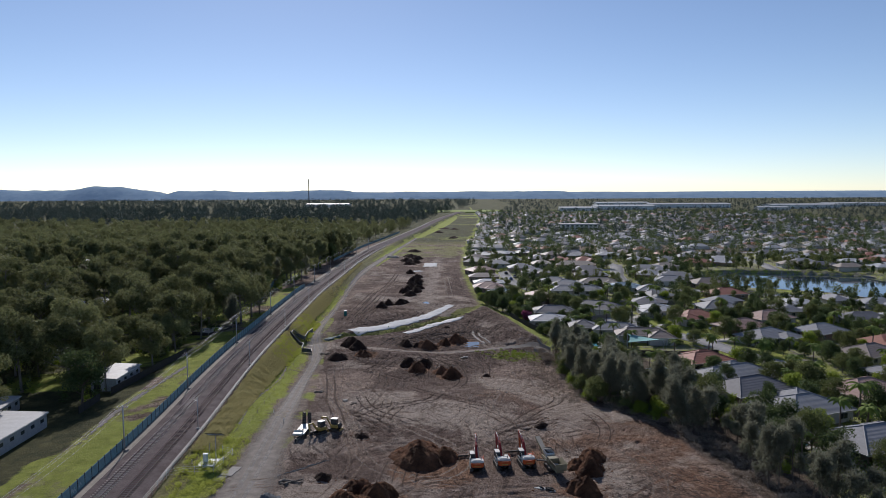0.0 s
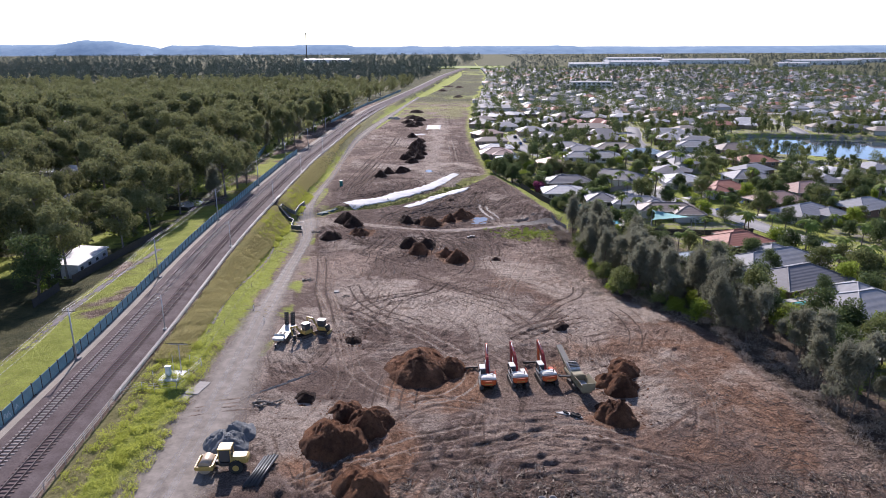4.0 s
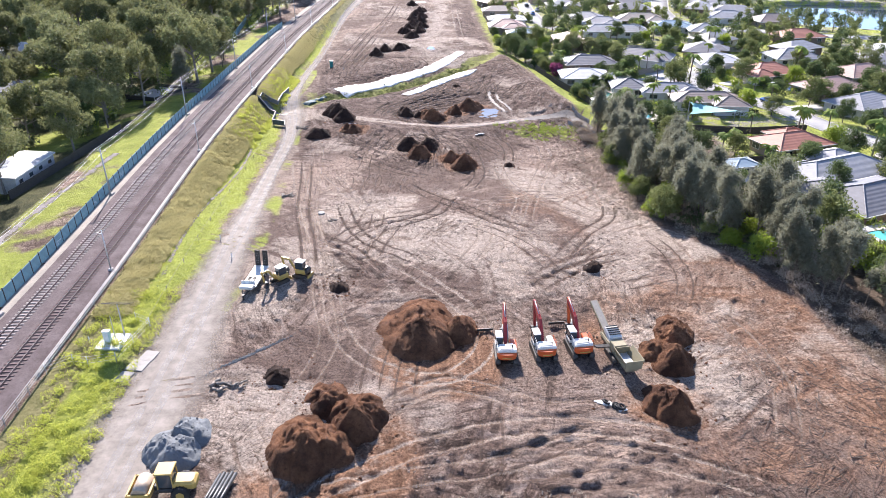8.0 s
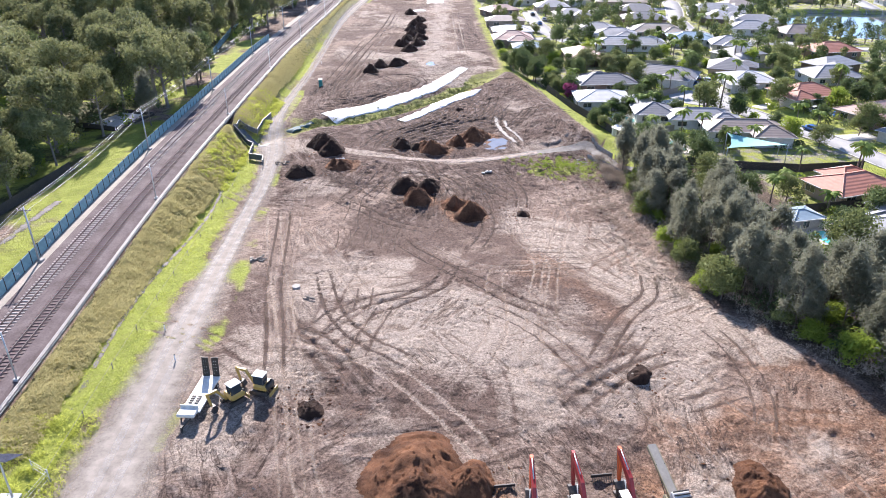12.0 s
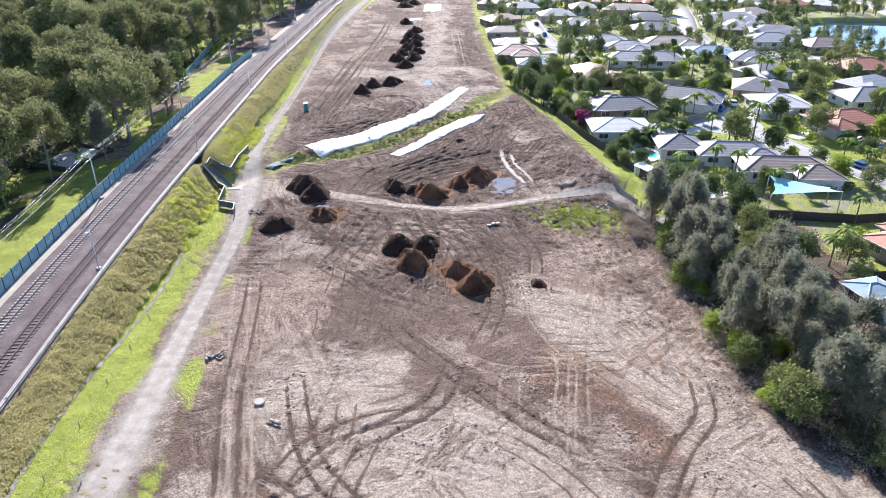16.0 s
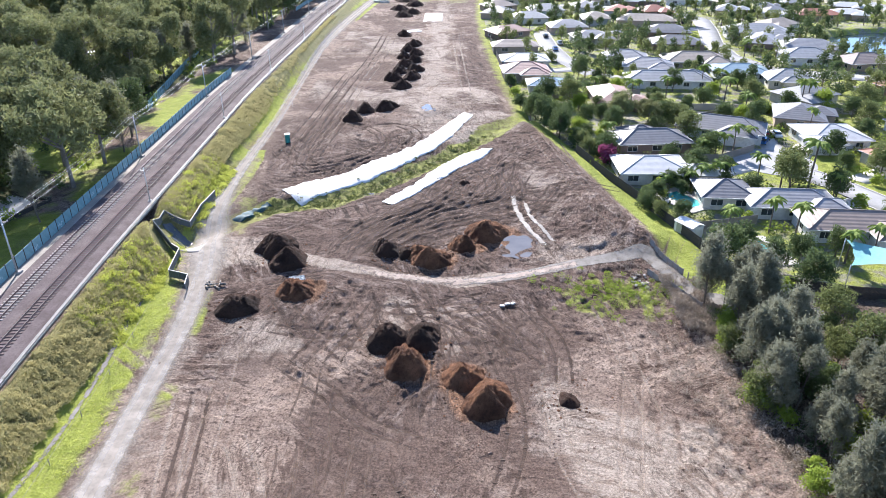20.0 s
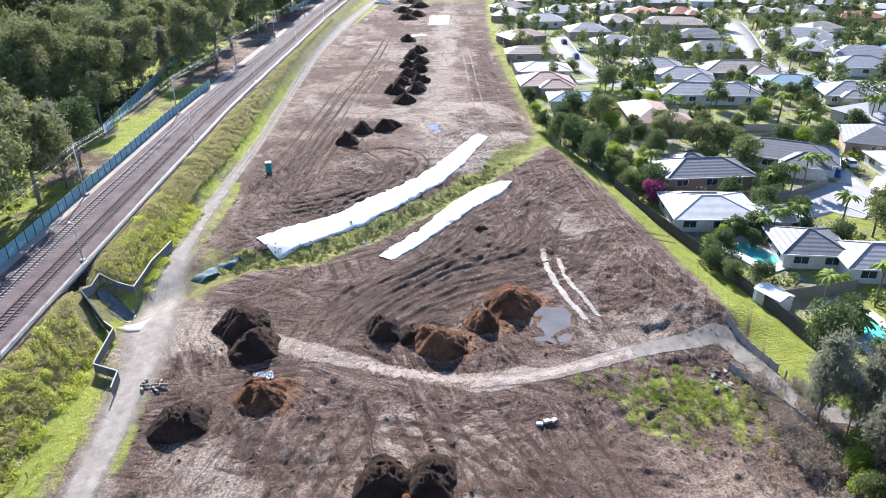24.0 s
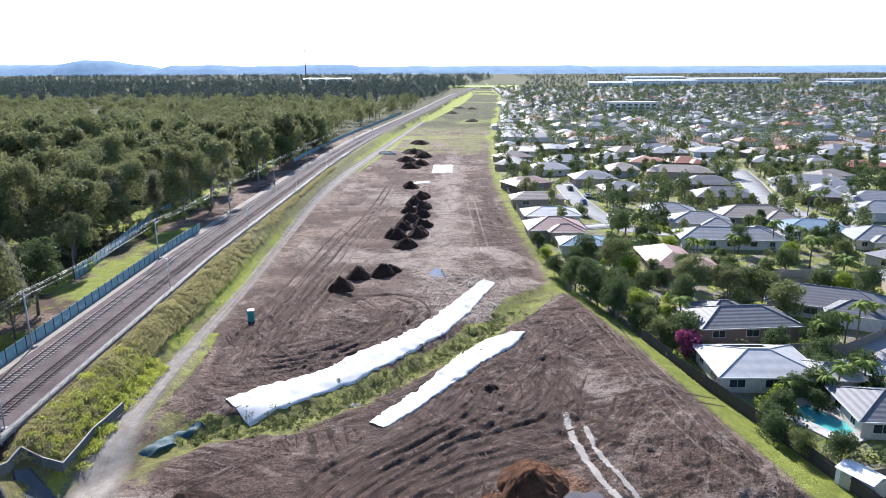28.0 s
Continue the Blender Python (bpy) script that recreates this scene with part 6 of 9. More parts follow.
# streets
STREETS = [
    ([(30, 470), (60, 472), (85, 462), (103, 450), (108, 426), (104, 404), (97, 375), (95, 352), (101, 333), (114, 325), (136, 318), (180, 312), (260, 300)], 7.5),
    ([(67, 243), (70, 238), (75, 230), (80, 217), (87, 203), (91, 189), (97, 176), (103, 150), (108, 110), (112, 60)], 6.8),
    ([(33, 394), (33.5, 370), (36, 346), (40, 333), (43, 325)], 6.2),
    ([(33, 394), (60, 396), (104, 404)], 6.0), ([(40, 333), (30, 330)], 5.0),
    ([(20, 520), (80, 516), (160, 520), (300, 540)], 7), ([(103, 450), (120, 520), (140, 640), (150, 800)], 7), ([(60, 600), (150, 610), (330, 620)], 7), ([(180, 312), (210, 440), (230, 600)], 7),
]
for pts, w in STREETS:
    single("street", ribbon(pts, [w] * len(pts), 0.05, 3.0, 2), STREET, "grey asphalt suburban street", "street", kind="structure")
    for sg in (-1, 1):
        k = Mesh()
        for a, b in zip(pts, pts[1:]):
            d = Vector((b[0] - a[0], b[1] - a[1], 0)).normalized()
            s = Vector((d.y, -d.x, 0)) * sg * (w / 2 + 0.12)
            n = max(1, int(math.dist(a, b) / 6))
            for i in range(n):
                p = Vector((a[0] + (b[0] - a[0]) * i / n, a[1] + (b[1] - a[1]) * i / n, 0)) + s
                q = Vector((a[0] + (b[0] - a[0]) * (i + 1) / n, a[1] + (b[1] - a[1]) * (i + 1) / n, 0)) + s
                k.bar((p.x, p.y, gz(p.x, p.y) + 0.08), (q.x, q.y, gz(q.x, q.y) + 0.08), 0.3, 0.2)
        single("kerb", k, CONCRETE, "pale concrete kerb along the street", "kerb", kind="structure")
disc = Mesh()
disc.add([(68 + 8.5 * math.cos(i * math.pi / 12), 243 + 8.5 * math.sin(i * math.pi / 12), gz(68, 243) + 0.075) for i in range(24)] +
         [(68 + 8.5 * math.cos(i * math.pi / 12), 243 + 8.5 * math.sin(i * math.pi / 12), gz(68, 243) - 0.3) for i in range(24)],
         [tuple(range(24))] + [(i, i + 24, (i + 1) % 24 + 24, (i + 1) % 24) for i in range(24)])
single("street", disc, STREET, "round asphalt turning head of the street", "street", kind="structure")
for pts, w in (([(51, 234), (60, 239), (64, 242)], 4), ([(72, 262), (71, 250)], 5), ([(80, 254), (74, 246)], 5), ([(90, 238), (80, 232)], 4.5), ([(70, 218), (76, 222)], 4),
               ([(86, 160), (95, 170)], 4.5), ([(98, 208), (88, 206)], 4.5), ([(64, 318), (50, 322), (44, 326)], 4)):
    single("driveway", ribbon(pts, [w] * len(pts), 0.045, 3.0, 2), DRIVE, "pale concrete driveway", "driveway", kind="structure")

# further houses on their lots
def off_line(x, y, pts):
    best = 1e9
    for (ax, ay), (bx, by) in zip(pts, pts[1:]):
        dx, dy = bx - ax, by - ay
        u = max(0, min(1, ((x - ax) * dx + (y - ay) * dy) / (dx * dx + dy * dy)))
        best = min(best, math.hypot(x - ax - u * dx, y - ay - u * dy))
    return best


def near_line(x, y, lines, dist):
    return any(off_line(x, y, p) < dist + w / 2 for p, w in lines)


def in_poly(x, y, poly, grow=0.0):
    inside = False
    for (ax, ay), (bx, by) in zip(poly, poly[1:] + poly[:1]):
        if (ay > y) != (by > y) and x < (bx - ax) * (y - ay) / (by - ay) + ax:
            inside = not inside
    return inside or (grow > 0 and off_line(x, y, poly + poly[:1]) < grow)


r = random.Random(31)
taken = [(a[0], a[1]) for a in HOUSES]
far_lots = []
for gy in np.arange(70, 1500, 18.5):
    gx = float(FENCE_X(max(gy, 150))) + 9 if gy > 285 else 84
    while gx < min(0.70 * (gy + 40) + 25, 620):
        x, y = gx + r.uniform(-3, 3), gy + r.uniform(-5, 5)
        gx += r.uniform(16, 21)
        if in_poly(x, y, LAKE_EDGE, 13) or any(math.hypot(x - a, y - b) < 16 for a, b in taken) or near_line(x, y, STREETS, 8) or r.random() < 0.08:
            continue
        taken.append((x, y))
        row = (x, y, r.choice((-18, -8, 0, 5, 90, 82, 12, 25, 70)), r.uniform(12, 17), r.uniform(8.5, 11.5), r.choice(("white", "pale", "pale", "grey", "grey", "charcoal", "charcoal", "tan", "grey", "brown", "red", "pink", "white", "pale")), r.randint(0, 4))
        if gy < 500 and x < 330:
            house(*row, (r.choice((-1, 1)) * (row[3] / 2 - 3.2), -row[4] / 2 + r.uniform(-1, 0.6), 6.4, r.uniform(5, 7)), r.random() < 0.15, near=False)
        else:
            far_lots.append(row)
groups = {}
walls = Mesh()
for x, y, a, w, d, roof, wall in far_lots:
    rm, _, _ = hip_roof(w, d, 0.38, 0.5, 2.6)
    m = pose(x, y, gz(x, y), 0, 0, a)
    groups.setdefault(roof, Mesh()).add([m @ Vector(p) for p in rm.v], rm.f)
    walls.box(x, y, gz(x, y) + 1.2, w, d, 2.9, Matrix.Rotation(radians(a), 4, "Z"))
far = tagged(new("distant_houses", walls.data("distant_houses", WALLS[2])), "distant suburb of pale and terracotta roofed houses", "houses", kind="stuff")
for roof, me in groups.items():
    part("roofs", me, ROOFS[roof], far, f"distant {ROOF_WORDS[roof]} roofs", kind="stuff")

# roofs among the western woods
for x, y, a, w, d, roof in ((-122, 205, 20, 15, 10, "pale"), (-150, 260, 5, 18, 11, "white"), (-108, 172, 30, 13, 9, "grey"),
                            (-190, 330, 10, 18, 11, "white"), (-130, 330, 15, 16, 10, "white"), (-240, 420, 0, 20, 11, "pale"), (-175, 205, 10, 16, 10, "white"), (-210, 260, 20, 16, 11, "tan")):
    house(x, y, a, w, d, roof, 2, near=y < 150)


def flat_shed(x, y, rz, w, d, h, label):
    """A long low building with a flat skillion roof."""
    b = thing("shed", label, "shed", at(x, y, rz), "flat-roofed sheds beside the railway")
    part("wall", Mesh().box(0, 0, h / 2 - 0.3, w, d, h + 0.6), WALLS[4], b)
    ro = part("roof", Mesh().add([(sx * (w / 2 + 0.3), sy * (d / 2 + 0.3), h + 0.02 + (0.35 if sx < 0 else 0) + q) for q in (0, 0.14) for sx, sy in ((-1, -1), (1, -1), (1, 1), (-1, 1))],
                                 [(3, 2, 1, 0), (4, 5, 6, 7), (0, 1, 5, 4), (1, 2, 6, 5), (2, 3, 7, 6), (3, 0, 4, 7)]), ROOFS["white"], b, "pale metal skillion roof")
    part("gutter", Mesh().bar((w / 2 + 0.34, -d / 2 - 0.3, h + 0.02), (w / 2 + 0.34, d / 2 + 0.3, h + 0.02), 0.1, 0.14), TRIM, ro)
    n = int(d / 3)
    for i in range(n):
        part("window", Mesh().box(w / 2 + 0.01, -d / 2 + (i + 0.5) * d / n, h * 0.62, 0.05, 1.2, 0.7), WINDOW, b)
    part("door", Mesh().box(-w / 4, -d / 2 - 0.02, 1.0, 1.6, 0.06, 2.1, bevel=0.015), STEEL_DARK, b)


flat_shed(-81.6, 146.0, 2, 6.0, 14.0, 2.9, "long grey shed with a pale flat roof among trees")
flat_shed(-85.0, 105.5, 2, 9.5, 17.0, 3.0, "long pale building with a flat white roof")
flat_shed(-97.0, 121.0, 8, 8.0, 9.0, 2.8, "small pale outbuilding with a flat roof")


# ---------------------------------------------------------------- lake, pools, fences, cars
def slab_of(poly, z, depth):
    n = len(poly)
    return Mesh().add([(x, y, z) for x, y in poly] + [(x, y, z - depth) for x, y in poly], [tuple(range(n))] + [(i, i + n, (i + 1) % n + n, (i + 1) % n) for i in range(n)])


single("lake", slab_of([p for p in LAKE_EDGE[::-1]], -5.7, 0.7), LAKE, "calm blue suburban lake with dark tree reflections", "lake", kind="structure")
bank = Mesh()
for a, b in zip(LAKE_EDGE, LAKE_EDGE[1:] + LAKE_EDGE[:1]):
    bank.bar((*a, -5.6), (*b, -5.6), 1.0, 0.9)
single("lake_wall", bank, CONCRETE_DARK, "low grey stone lake edging", "retaining wall", kind="structure")


def pool(x, y, rz, w, d):
    p = thing("swimming_pool", "turquoise backyard swimming pool with pale paving", "swimming pool", at(x, y, rz, 0.0), "backyard pools")
    fr = Mesh()
    for cx, cy, sx, sy in ((0, -d / 2 - 0.8, w + 3.2, 1.6), (0, d / 2 + 0.8, w + 3.2, 1.6), (-w / 2 - 0.8, 0, 1.6, d), (w / 2 + 0.8, 0, 1.6, d)):
        fr.box(cx, cy, 0.05, sx, sy, 0.3)
    part("paving", fr, DRIVE, p)
    part("coping", Mesh().box(0, -d / 2, 0.22, w + 0.3, 0.3, 0.06, bevel=0.02).box(0, d / 2, 0.22, w + 0.3, 0.3, 0.06, bevel=0.02).box(-w / 2, 0, 0.22, 0.3, d - 0.3, 0.06, bevel=0.02).box(w / 2, 0, 0.22, 0.3, d - 0.3, 0.06, bevel=0.02), CONCRETE, p)
    part("water", Mesh().box(0, 0, 0.05, w, d, 0.2), POOL, p)


for row in ((42.2, 221.5, 30, 4, 7.5), (48.6, 200, 10, 4, 7), (63, 140.5, 25, 4.5, 8), (60.5, 150.5, 20, 3.6, 6), (67.5, 119, 20, 4, 8), (64.5, 102, 15, 4, 8)):
    pool(*row)


def paling_fence(name, label, pts, h, mat, post_mat, bay=2.4, group="", rails=True, gap=False):
    f = thing(name, label, "fence", kind="structure")
    bays = {}
    for (ax, ay), (bx, by) in zip(pts, pts[1:]):
        n = max(1, round(math.dist((ax, ay), (bx, by)) / bay))
        L = math.dist((ax, ay), (bx, by)) / n
        key = round(L, 2)
        if key not in bays:
            pm = Mesh()
            k = int(L / 0.16)
            for i in range(k):
                pm.box(-L / 2 + (i + 0.5) * L / k, 0, h / 2 + (0.03 if i % 3 else 0.0), L / k - (0.012 if not gap else 0.05), 0.03, h)
            pm.box(0, 0.04, h * 0.25, L, 0.05, 0.09).box(0, 0.04, h * 0.8, L, 0.05, 0.09)
            bays[key] = (pm.data("fence_bay", mat), Mesh().box(0, 0, h / 2 + 0.05, 0.11, 0.11, h + 0.1, bevel=0.015).data("post", post_mat))
        ang = math.atan2(by - ay, bx - ax)
        for i in range(n):
            u = (i + 0.5) / n
            x, y = ax + (bx - ax) * u, ay + (by - ay) * u
            o = new("fence_bay", bays[key][0])
            o.parent, o.matrix_basis = f, Matrix.Translation((x, y, gz(x, y) - 0.05)) @ Matrix.Rotation(ang, 4, "Z")
            x, y = ax + (bx - ax) * i / n, ay + (by - ay) * i / n
            o = new("post", bays[key][1])
            o.parent, o.matrix_basis = f, Matrix.Translation((x, y, gz(x, y) - 0.05)) @ Matrix.Rotation(ang, 4, "Z")
    return f


paling_fence("timber_fence", "long dark-stained timber paling fence behind the gardens", [(float(FENCE_X(v)), float(v)) for v in (183, 190, 198, 206, 214, 222, 230, 238, 246)], 1.9, TIMBER_DARK, TIMBER_DARK)
paling_fence("timber_fence", "dark timber fence running north behind the gardens", [(float(FENCE_X(v)), float(v)) for v in (280, 300, 320, 350, 380)], 1.9, TIMBER_DARK, TIMBER_DARK)
for pts, m, lab in (([(35, 258), (58, 276)], TIMBER_GREY, "grey timber fence between gardens"), ([(46, 284), (58, 285), (84, 282), (104, 280)], FENCE_COL, "pale steel sheet fence between back gardens"),
                    ([(58, 276), (78, 279)], TIMBER_GREY, "grey timber fence between gardens"), ([(38, 207), (52, 211)], TIMBER_GREY, "grey timber fence beside a pool"),
                    ([(36, 243), (56, 243), (66, 250)], TIMBER_GREY, "grey timber garden fence beside a house"), ([(42, 190), (56, 186), (70, 184), (84, 186)], TIMBER_DARK, "dark fence beside the shaded playground"),
                    ([(-78.0, 136), (-76.6, 150), (-75.4, 164), (-74.6, 174)], TIMBER_DARK, "dark timber fence behind the railway lawn"), ([(-78.2, 122), (-78.6, 132)], TIMBER_DARK, "dark timber fence behind the railway lawn"), ([(62, 163), (84, 168)], TIMBER_DARK, "dark timber fence between two gardens"), ([(56, 128), (62, 131), (60, 146)], FENCE_COL, "green-grey steel fence beside a pool"),
                    ([(58, 110), (66, 112), (84, 118)], FENCE_COL, "steel sheet fence between back gardens"), ([(26, 296), (52, 300)], TIMBER_GREY, "grey timber garden fence")):
    paling_fence("garden_fence", lab, pts, 1.75, m, m)


def car(x, y, rz, paint, ute=False):
    c = thing("car", f"{paint} " + ("utility truck" if ute else "family car") + " parked by the kerb", "car", at(x, y, rz, 0.06), "parked cars")
    b = Mesh().box(0, 0, 0.62, 4.4, 1.76, 0.62, bevel=0.16)
    body = part("body", b, CAR_PAINT[paint], c)
    cab = Mesh().box(0.3 if ute else -0.2, 0, 1.12, 1.7 if ute else 2.5, 1.55, 0.55, bevel=0.12, taper=0.86)
    part("cabin", cab, WINDOW, c, "dark glass cabin")
    part("roof", Mesh().box(0.3 if ute else -0.2, 0, 1.395, 1.3 if ute else 1.9, 1.28, 0.06, bevel=0.02), CAR_PAINT[paint], c)
    for sx in (-1.35, 1.35):
        for sy in (-0.8, 0.8):
            w = part("wheel", Mesh().tube((sx, sy - 0.1, 0.32), (sx, sy + 0.1, 0.32), 0.32, 0.32, 12), RUBBER, c)
            part("rim", Mesh().tube((sx, sy - 0.11 if sy < 0 else sy + 0.05, 0.32), (sx, sy - 0.05 if sy < 0 else sy + 0.11, 0.32), 0.19, 0.19, 10), GALV, w)
    for sy in (-0.62, 0.62):
        part("headlight", Mesh().box(2.16, sy, 0.68, 0.1, 0.36, 0.14, bevel=0.03), WHITE_PAINT, c)


for row in ((73, 262, 80, "red"), (75.5, 261, 85, "white"), (70.5, 256, 60, "blue"), (79.5, 250, 50, "black"), (93, 229, 40, "white"), (97, 224, 20, "blue"), (39.5, 340, 100, "white", True), (35, 362, 90, "blue"),
            (38, 372, 90, "silver"), (97, 415, 70, "black"), (100, 421, 75, "white"), (89, 176, 110, "white", True), (94, 168, 110, "silver"), (100, 160, 100, "white"), (129, 348, 0, "black"), (85, 212, 115, "blue"), (34, 385, 92, "black"), (103, 438, 80, "silver")):
    car(*row)

# shade sail over the playground
sail = thing("shade_sail", "pale teal shade sail stretched on four posts", "shade sail", at(63, 191))
corners = [Vector((-6, -1.5, 3.2)), Vector((5.5, -3.5, 4.6)), Vector((6.5, 2.5, 3.0)), Vector((-4.5, 4.0, 4.8))]
sm, N = Mesh(), 10
vs = []
for i in range(N + 1):
    for j in range(N + 1):
        u, v = i / N, j / N
        p = corners[0] * (1 - u) * (1 - v) + corners[1] * u * (1 - v) + corners[2] * u * v + corners[3] * (1 - u) * v
        q = Vector((0.4, 0.3, 3.8))
        pull = 0.9 * (u * (1 - u) + v * (1 - v)) * (abs(2 * u - 1) + abs(2 * v - 1)) * 0.5
        vs.append(p.lerp(q, min(0.6, pull)))
sm.add(vs, [(i * (N + 1) + j, (i + 1) * (N + 1) + j, (i + 1) * (N + 1) + j + 1, i * (N + 1) + j + 1) for i in range(N) for j in range(N)], True)
part("sail", sm, plain("teal_sail_cloth", (0.22, 0.47, 0.45), 0.8, dirty=0.05), sail)
for c in corners:
    part("post", Mesh().tube((c.x, c.y, -0.2), (c.x, c.y, c.z + 0.1), 0.08, 0.08, 8), GALV, sail)

# garden shed by the fence
shed = thing("garden_shed", "small white metal garden shed beside the dark fence", "shed", at(38.6, 206.5, -60))
part("wall", Mesh().box(0, 0, 0.95, 4.0, 2.6, 2.1), WHITE_PAINT, shed)
part("roof", Mesh().prism([(-1.5, 2.0), (0, 2.45), (1.5, 2.0), (0, 2.5)], -2.1, 2.1), WHITE_PAINT, shed)
part("door", Mesh().box(-0.8, -1.33, 0.95, 1.4, 0.06, 1.8, bevel=0.02), GALV, shed)

# gardens
r = random.Random(41)
for x, y, k, s in ((46, 200.5, 3, 1.0), (52.5, 207, 1, 0.9), (60, 196, 0, 1.0), (66, 199, 0, 0.9), (71, 222, 0, 0.9), (73, 226, 2, 1.0), (80, 210, 1, 1.0), (83, 206, 1, 0.9), (78, 178, 1, 1.1), (80, 180, 1, 1.0),
                   (47, 228, 0, 0.8), (49, 230, 2, 1.0), (45, 227, 2, 0.9), (51, 229, 0, 0.9), (56, 246, 1, 0.8), (58, 247, 0, 0.9), (61, 249, 1, 0.9), (53, 245, 0, 0.8), (66, 254, 0, 0.8), (40, 226.5, 2, 0.8), (98, 345, 1, 1.0),
                   (92, 286, 1, 1.1), (95, 289, 0, 1.2), (60, 232, 0, 1.0), (63, 228, 2, 1.1), (88, 184, 0, 1.0), (93, 158, 0, 1.1), (66, 163, 2, 1.0), (58, 168, 0, 0.9), (62, 172, 2, 1.1), (70, 184, 0, 0.9)):
    palm(x, y, k, s)
spots = []
for _ in range(9000):
    y = 86 + 414 * r.random() ** 1.15
    x = r.uniform(float(FENCE_X(max(y, 150))) + 1.2, min(0.66 * (y + 40) + 20, 330))
    if in_poly(x, y, LAKE_EDGE, 2.5) or any(abs(x - a) < 8.6 and abs(y - b) < 7.2 for a, b in taken) or near_line(x, y, STREETS, 1.6) or any(math.hypot(x - a, y - b) < (4.6 if y < 320 else 3.4) for a, b in spots):
        continue
    spots.append((x, y))
    if len(spots) >= 760:
        break
spots = [p for p in spots if math.hypot(p[0] - 69, p[1] - 246) > 13 and math.hypot(p[0] - 70, p[1] - 186) > 15]
spots.sort(key=lambda p: math.hypot(p[0], max(0, p[1] - 140)))
for x, y in spots[:270]:
    k = r.choice(("garden", "garden", "olive", "olive", "shrub", "palm", "dense", "garden", "bright")) if y < 330 else r.choice(("garden", "bright", "olive", "olive", "dense_far", "dense_far"))
    s = r.uniform(0.7, 1.25) * (0.62 if k in ("dense_far", "dense") else 1.1)
    if k == "palm":
        palm(x, y, r.randint(0, 2), s)
    else:
        tree(k, x, y, s, r.uniform(0, 6.3), "garden trees of the suburb")
woods("garden_greenery", "garden trees between the farther houses", spots[270::2], 6.5, 190, LEAF_DARK, 14)
woods("garden_greenery", "olive garden trees between the farther houses", spots[271::2], 6.0, 190, LEAF_OLIVE, 15)
pts = []
while len(pts) < 2600:
    y = r.uniform(490, 1500)
    x = r.uniform(float(FENCE_X(min(y, 1200))) + 2, min(0.70 * (y + 40) + 30, 640))
    pts.append((x, y))
woods("garden_greenery", "street and garden trees of the distant suburb", pts, 8.5, 56, LEAF_DARK, 9)
pts = [(r.uniform(330, 640), r.uniform(260, 560)) for _ in range(330)]
woods("woods", "green belt of trees beyond the lake", pts, 11, 60, LEAF_DARK, 10)

r = random.Random(43)
cen = []
for hx, hy in taken:
    if hy < 520:
        for _ in range(16):
            a = r.uniform(0, 6.3)
            x, y = hx + math.cos(a) * r.uniform(9.5, 14), hy + math.sin(a) * r.uniform(7.5, 12)
            if x > float(FENCE_X(max(y, 150))) + 1 and not near_line(x, y, STREETS, 0.8) and not in_poly(x, y, LAKE_EDGE, 0.5):
                cen.append((x, y))
xy = np.array(cen)
cz = height(xy[:, 0], xy[:, 1])
for i, (mt, lab) in enumerate(((LEAF_DARK, "dark garden hedges and shrubs between the houses"), (LEAF_BRIGHT, "bright garden shrubs between the houses"), (LEAF_OLIVE, "olive garden shrubs between the houses"))):
    sel = [(x, y, z + 0.7) for k, ((x, y), z) in enumerate(zip(cen, cz)) if k % 3 == i]
    tagged(new("garden_shrubs", leaf_mesh("garden_shrubs", sel, [r.uniform(0.8, 1.7) for _ in sel], 70 * len(sel), 0.26, mt, 44 + i, 0, 1.0, 0.8)), lab, "shrubs", kind="stuff")

# ---------------------------------------------------------------- distance
def hill(name, x0, x1, y, rise, seed, label):
    me, n = Mesh(), 90
    rows = []
    for j, (dy, k) in enumerate(((-260, 0.0), (-170, 0.45), (-80, 0.85), (0, 1.0), (120, 0.9))):
        for i in range(n + 1):
            x = x0 + (x1 - x0) * i / n
            f = 0.55 + 0.45 * float(vnoise(x, y, 420, seed)) + 0.3 * float(vnoise(x, y, 150, seed + 1)) + 0.08 * float(vnoise(x, y + dy, 40, seed + 2))
            edge = float(smooth(0, 0.12, i / n) * smooth(1, 0.88, i / n))
            rows.append((x, y + dy, max(-8, -6 + (rise * max(0.05, f) + 44) * k * edge)))
    me.add(rows, [(j * (n + 1) + i, j * (n + 1) + i + 1, (j + 1) * (n + 1) + i + 1, (j + 1) * (n + 1) + i) for j in range(4) for i in range(n)], True)
    single(name, me, HAZED_HILL, label, "hills", kind="structure")


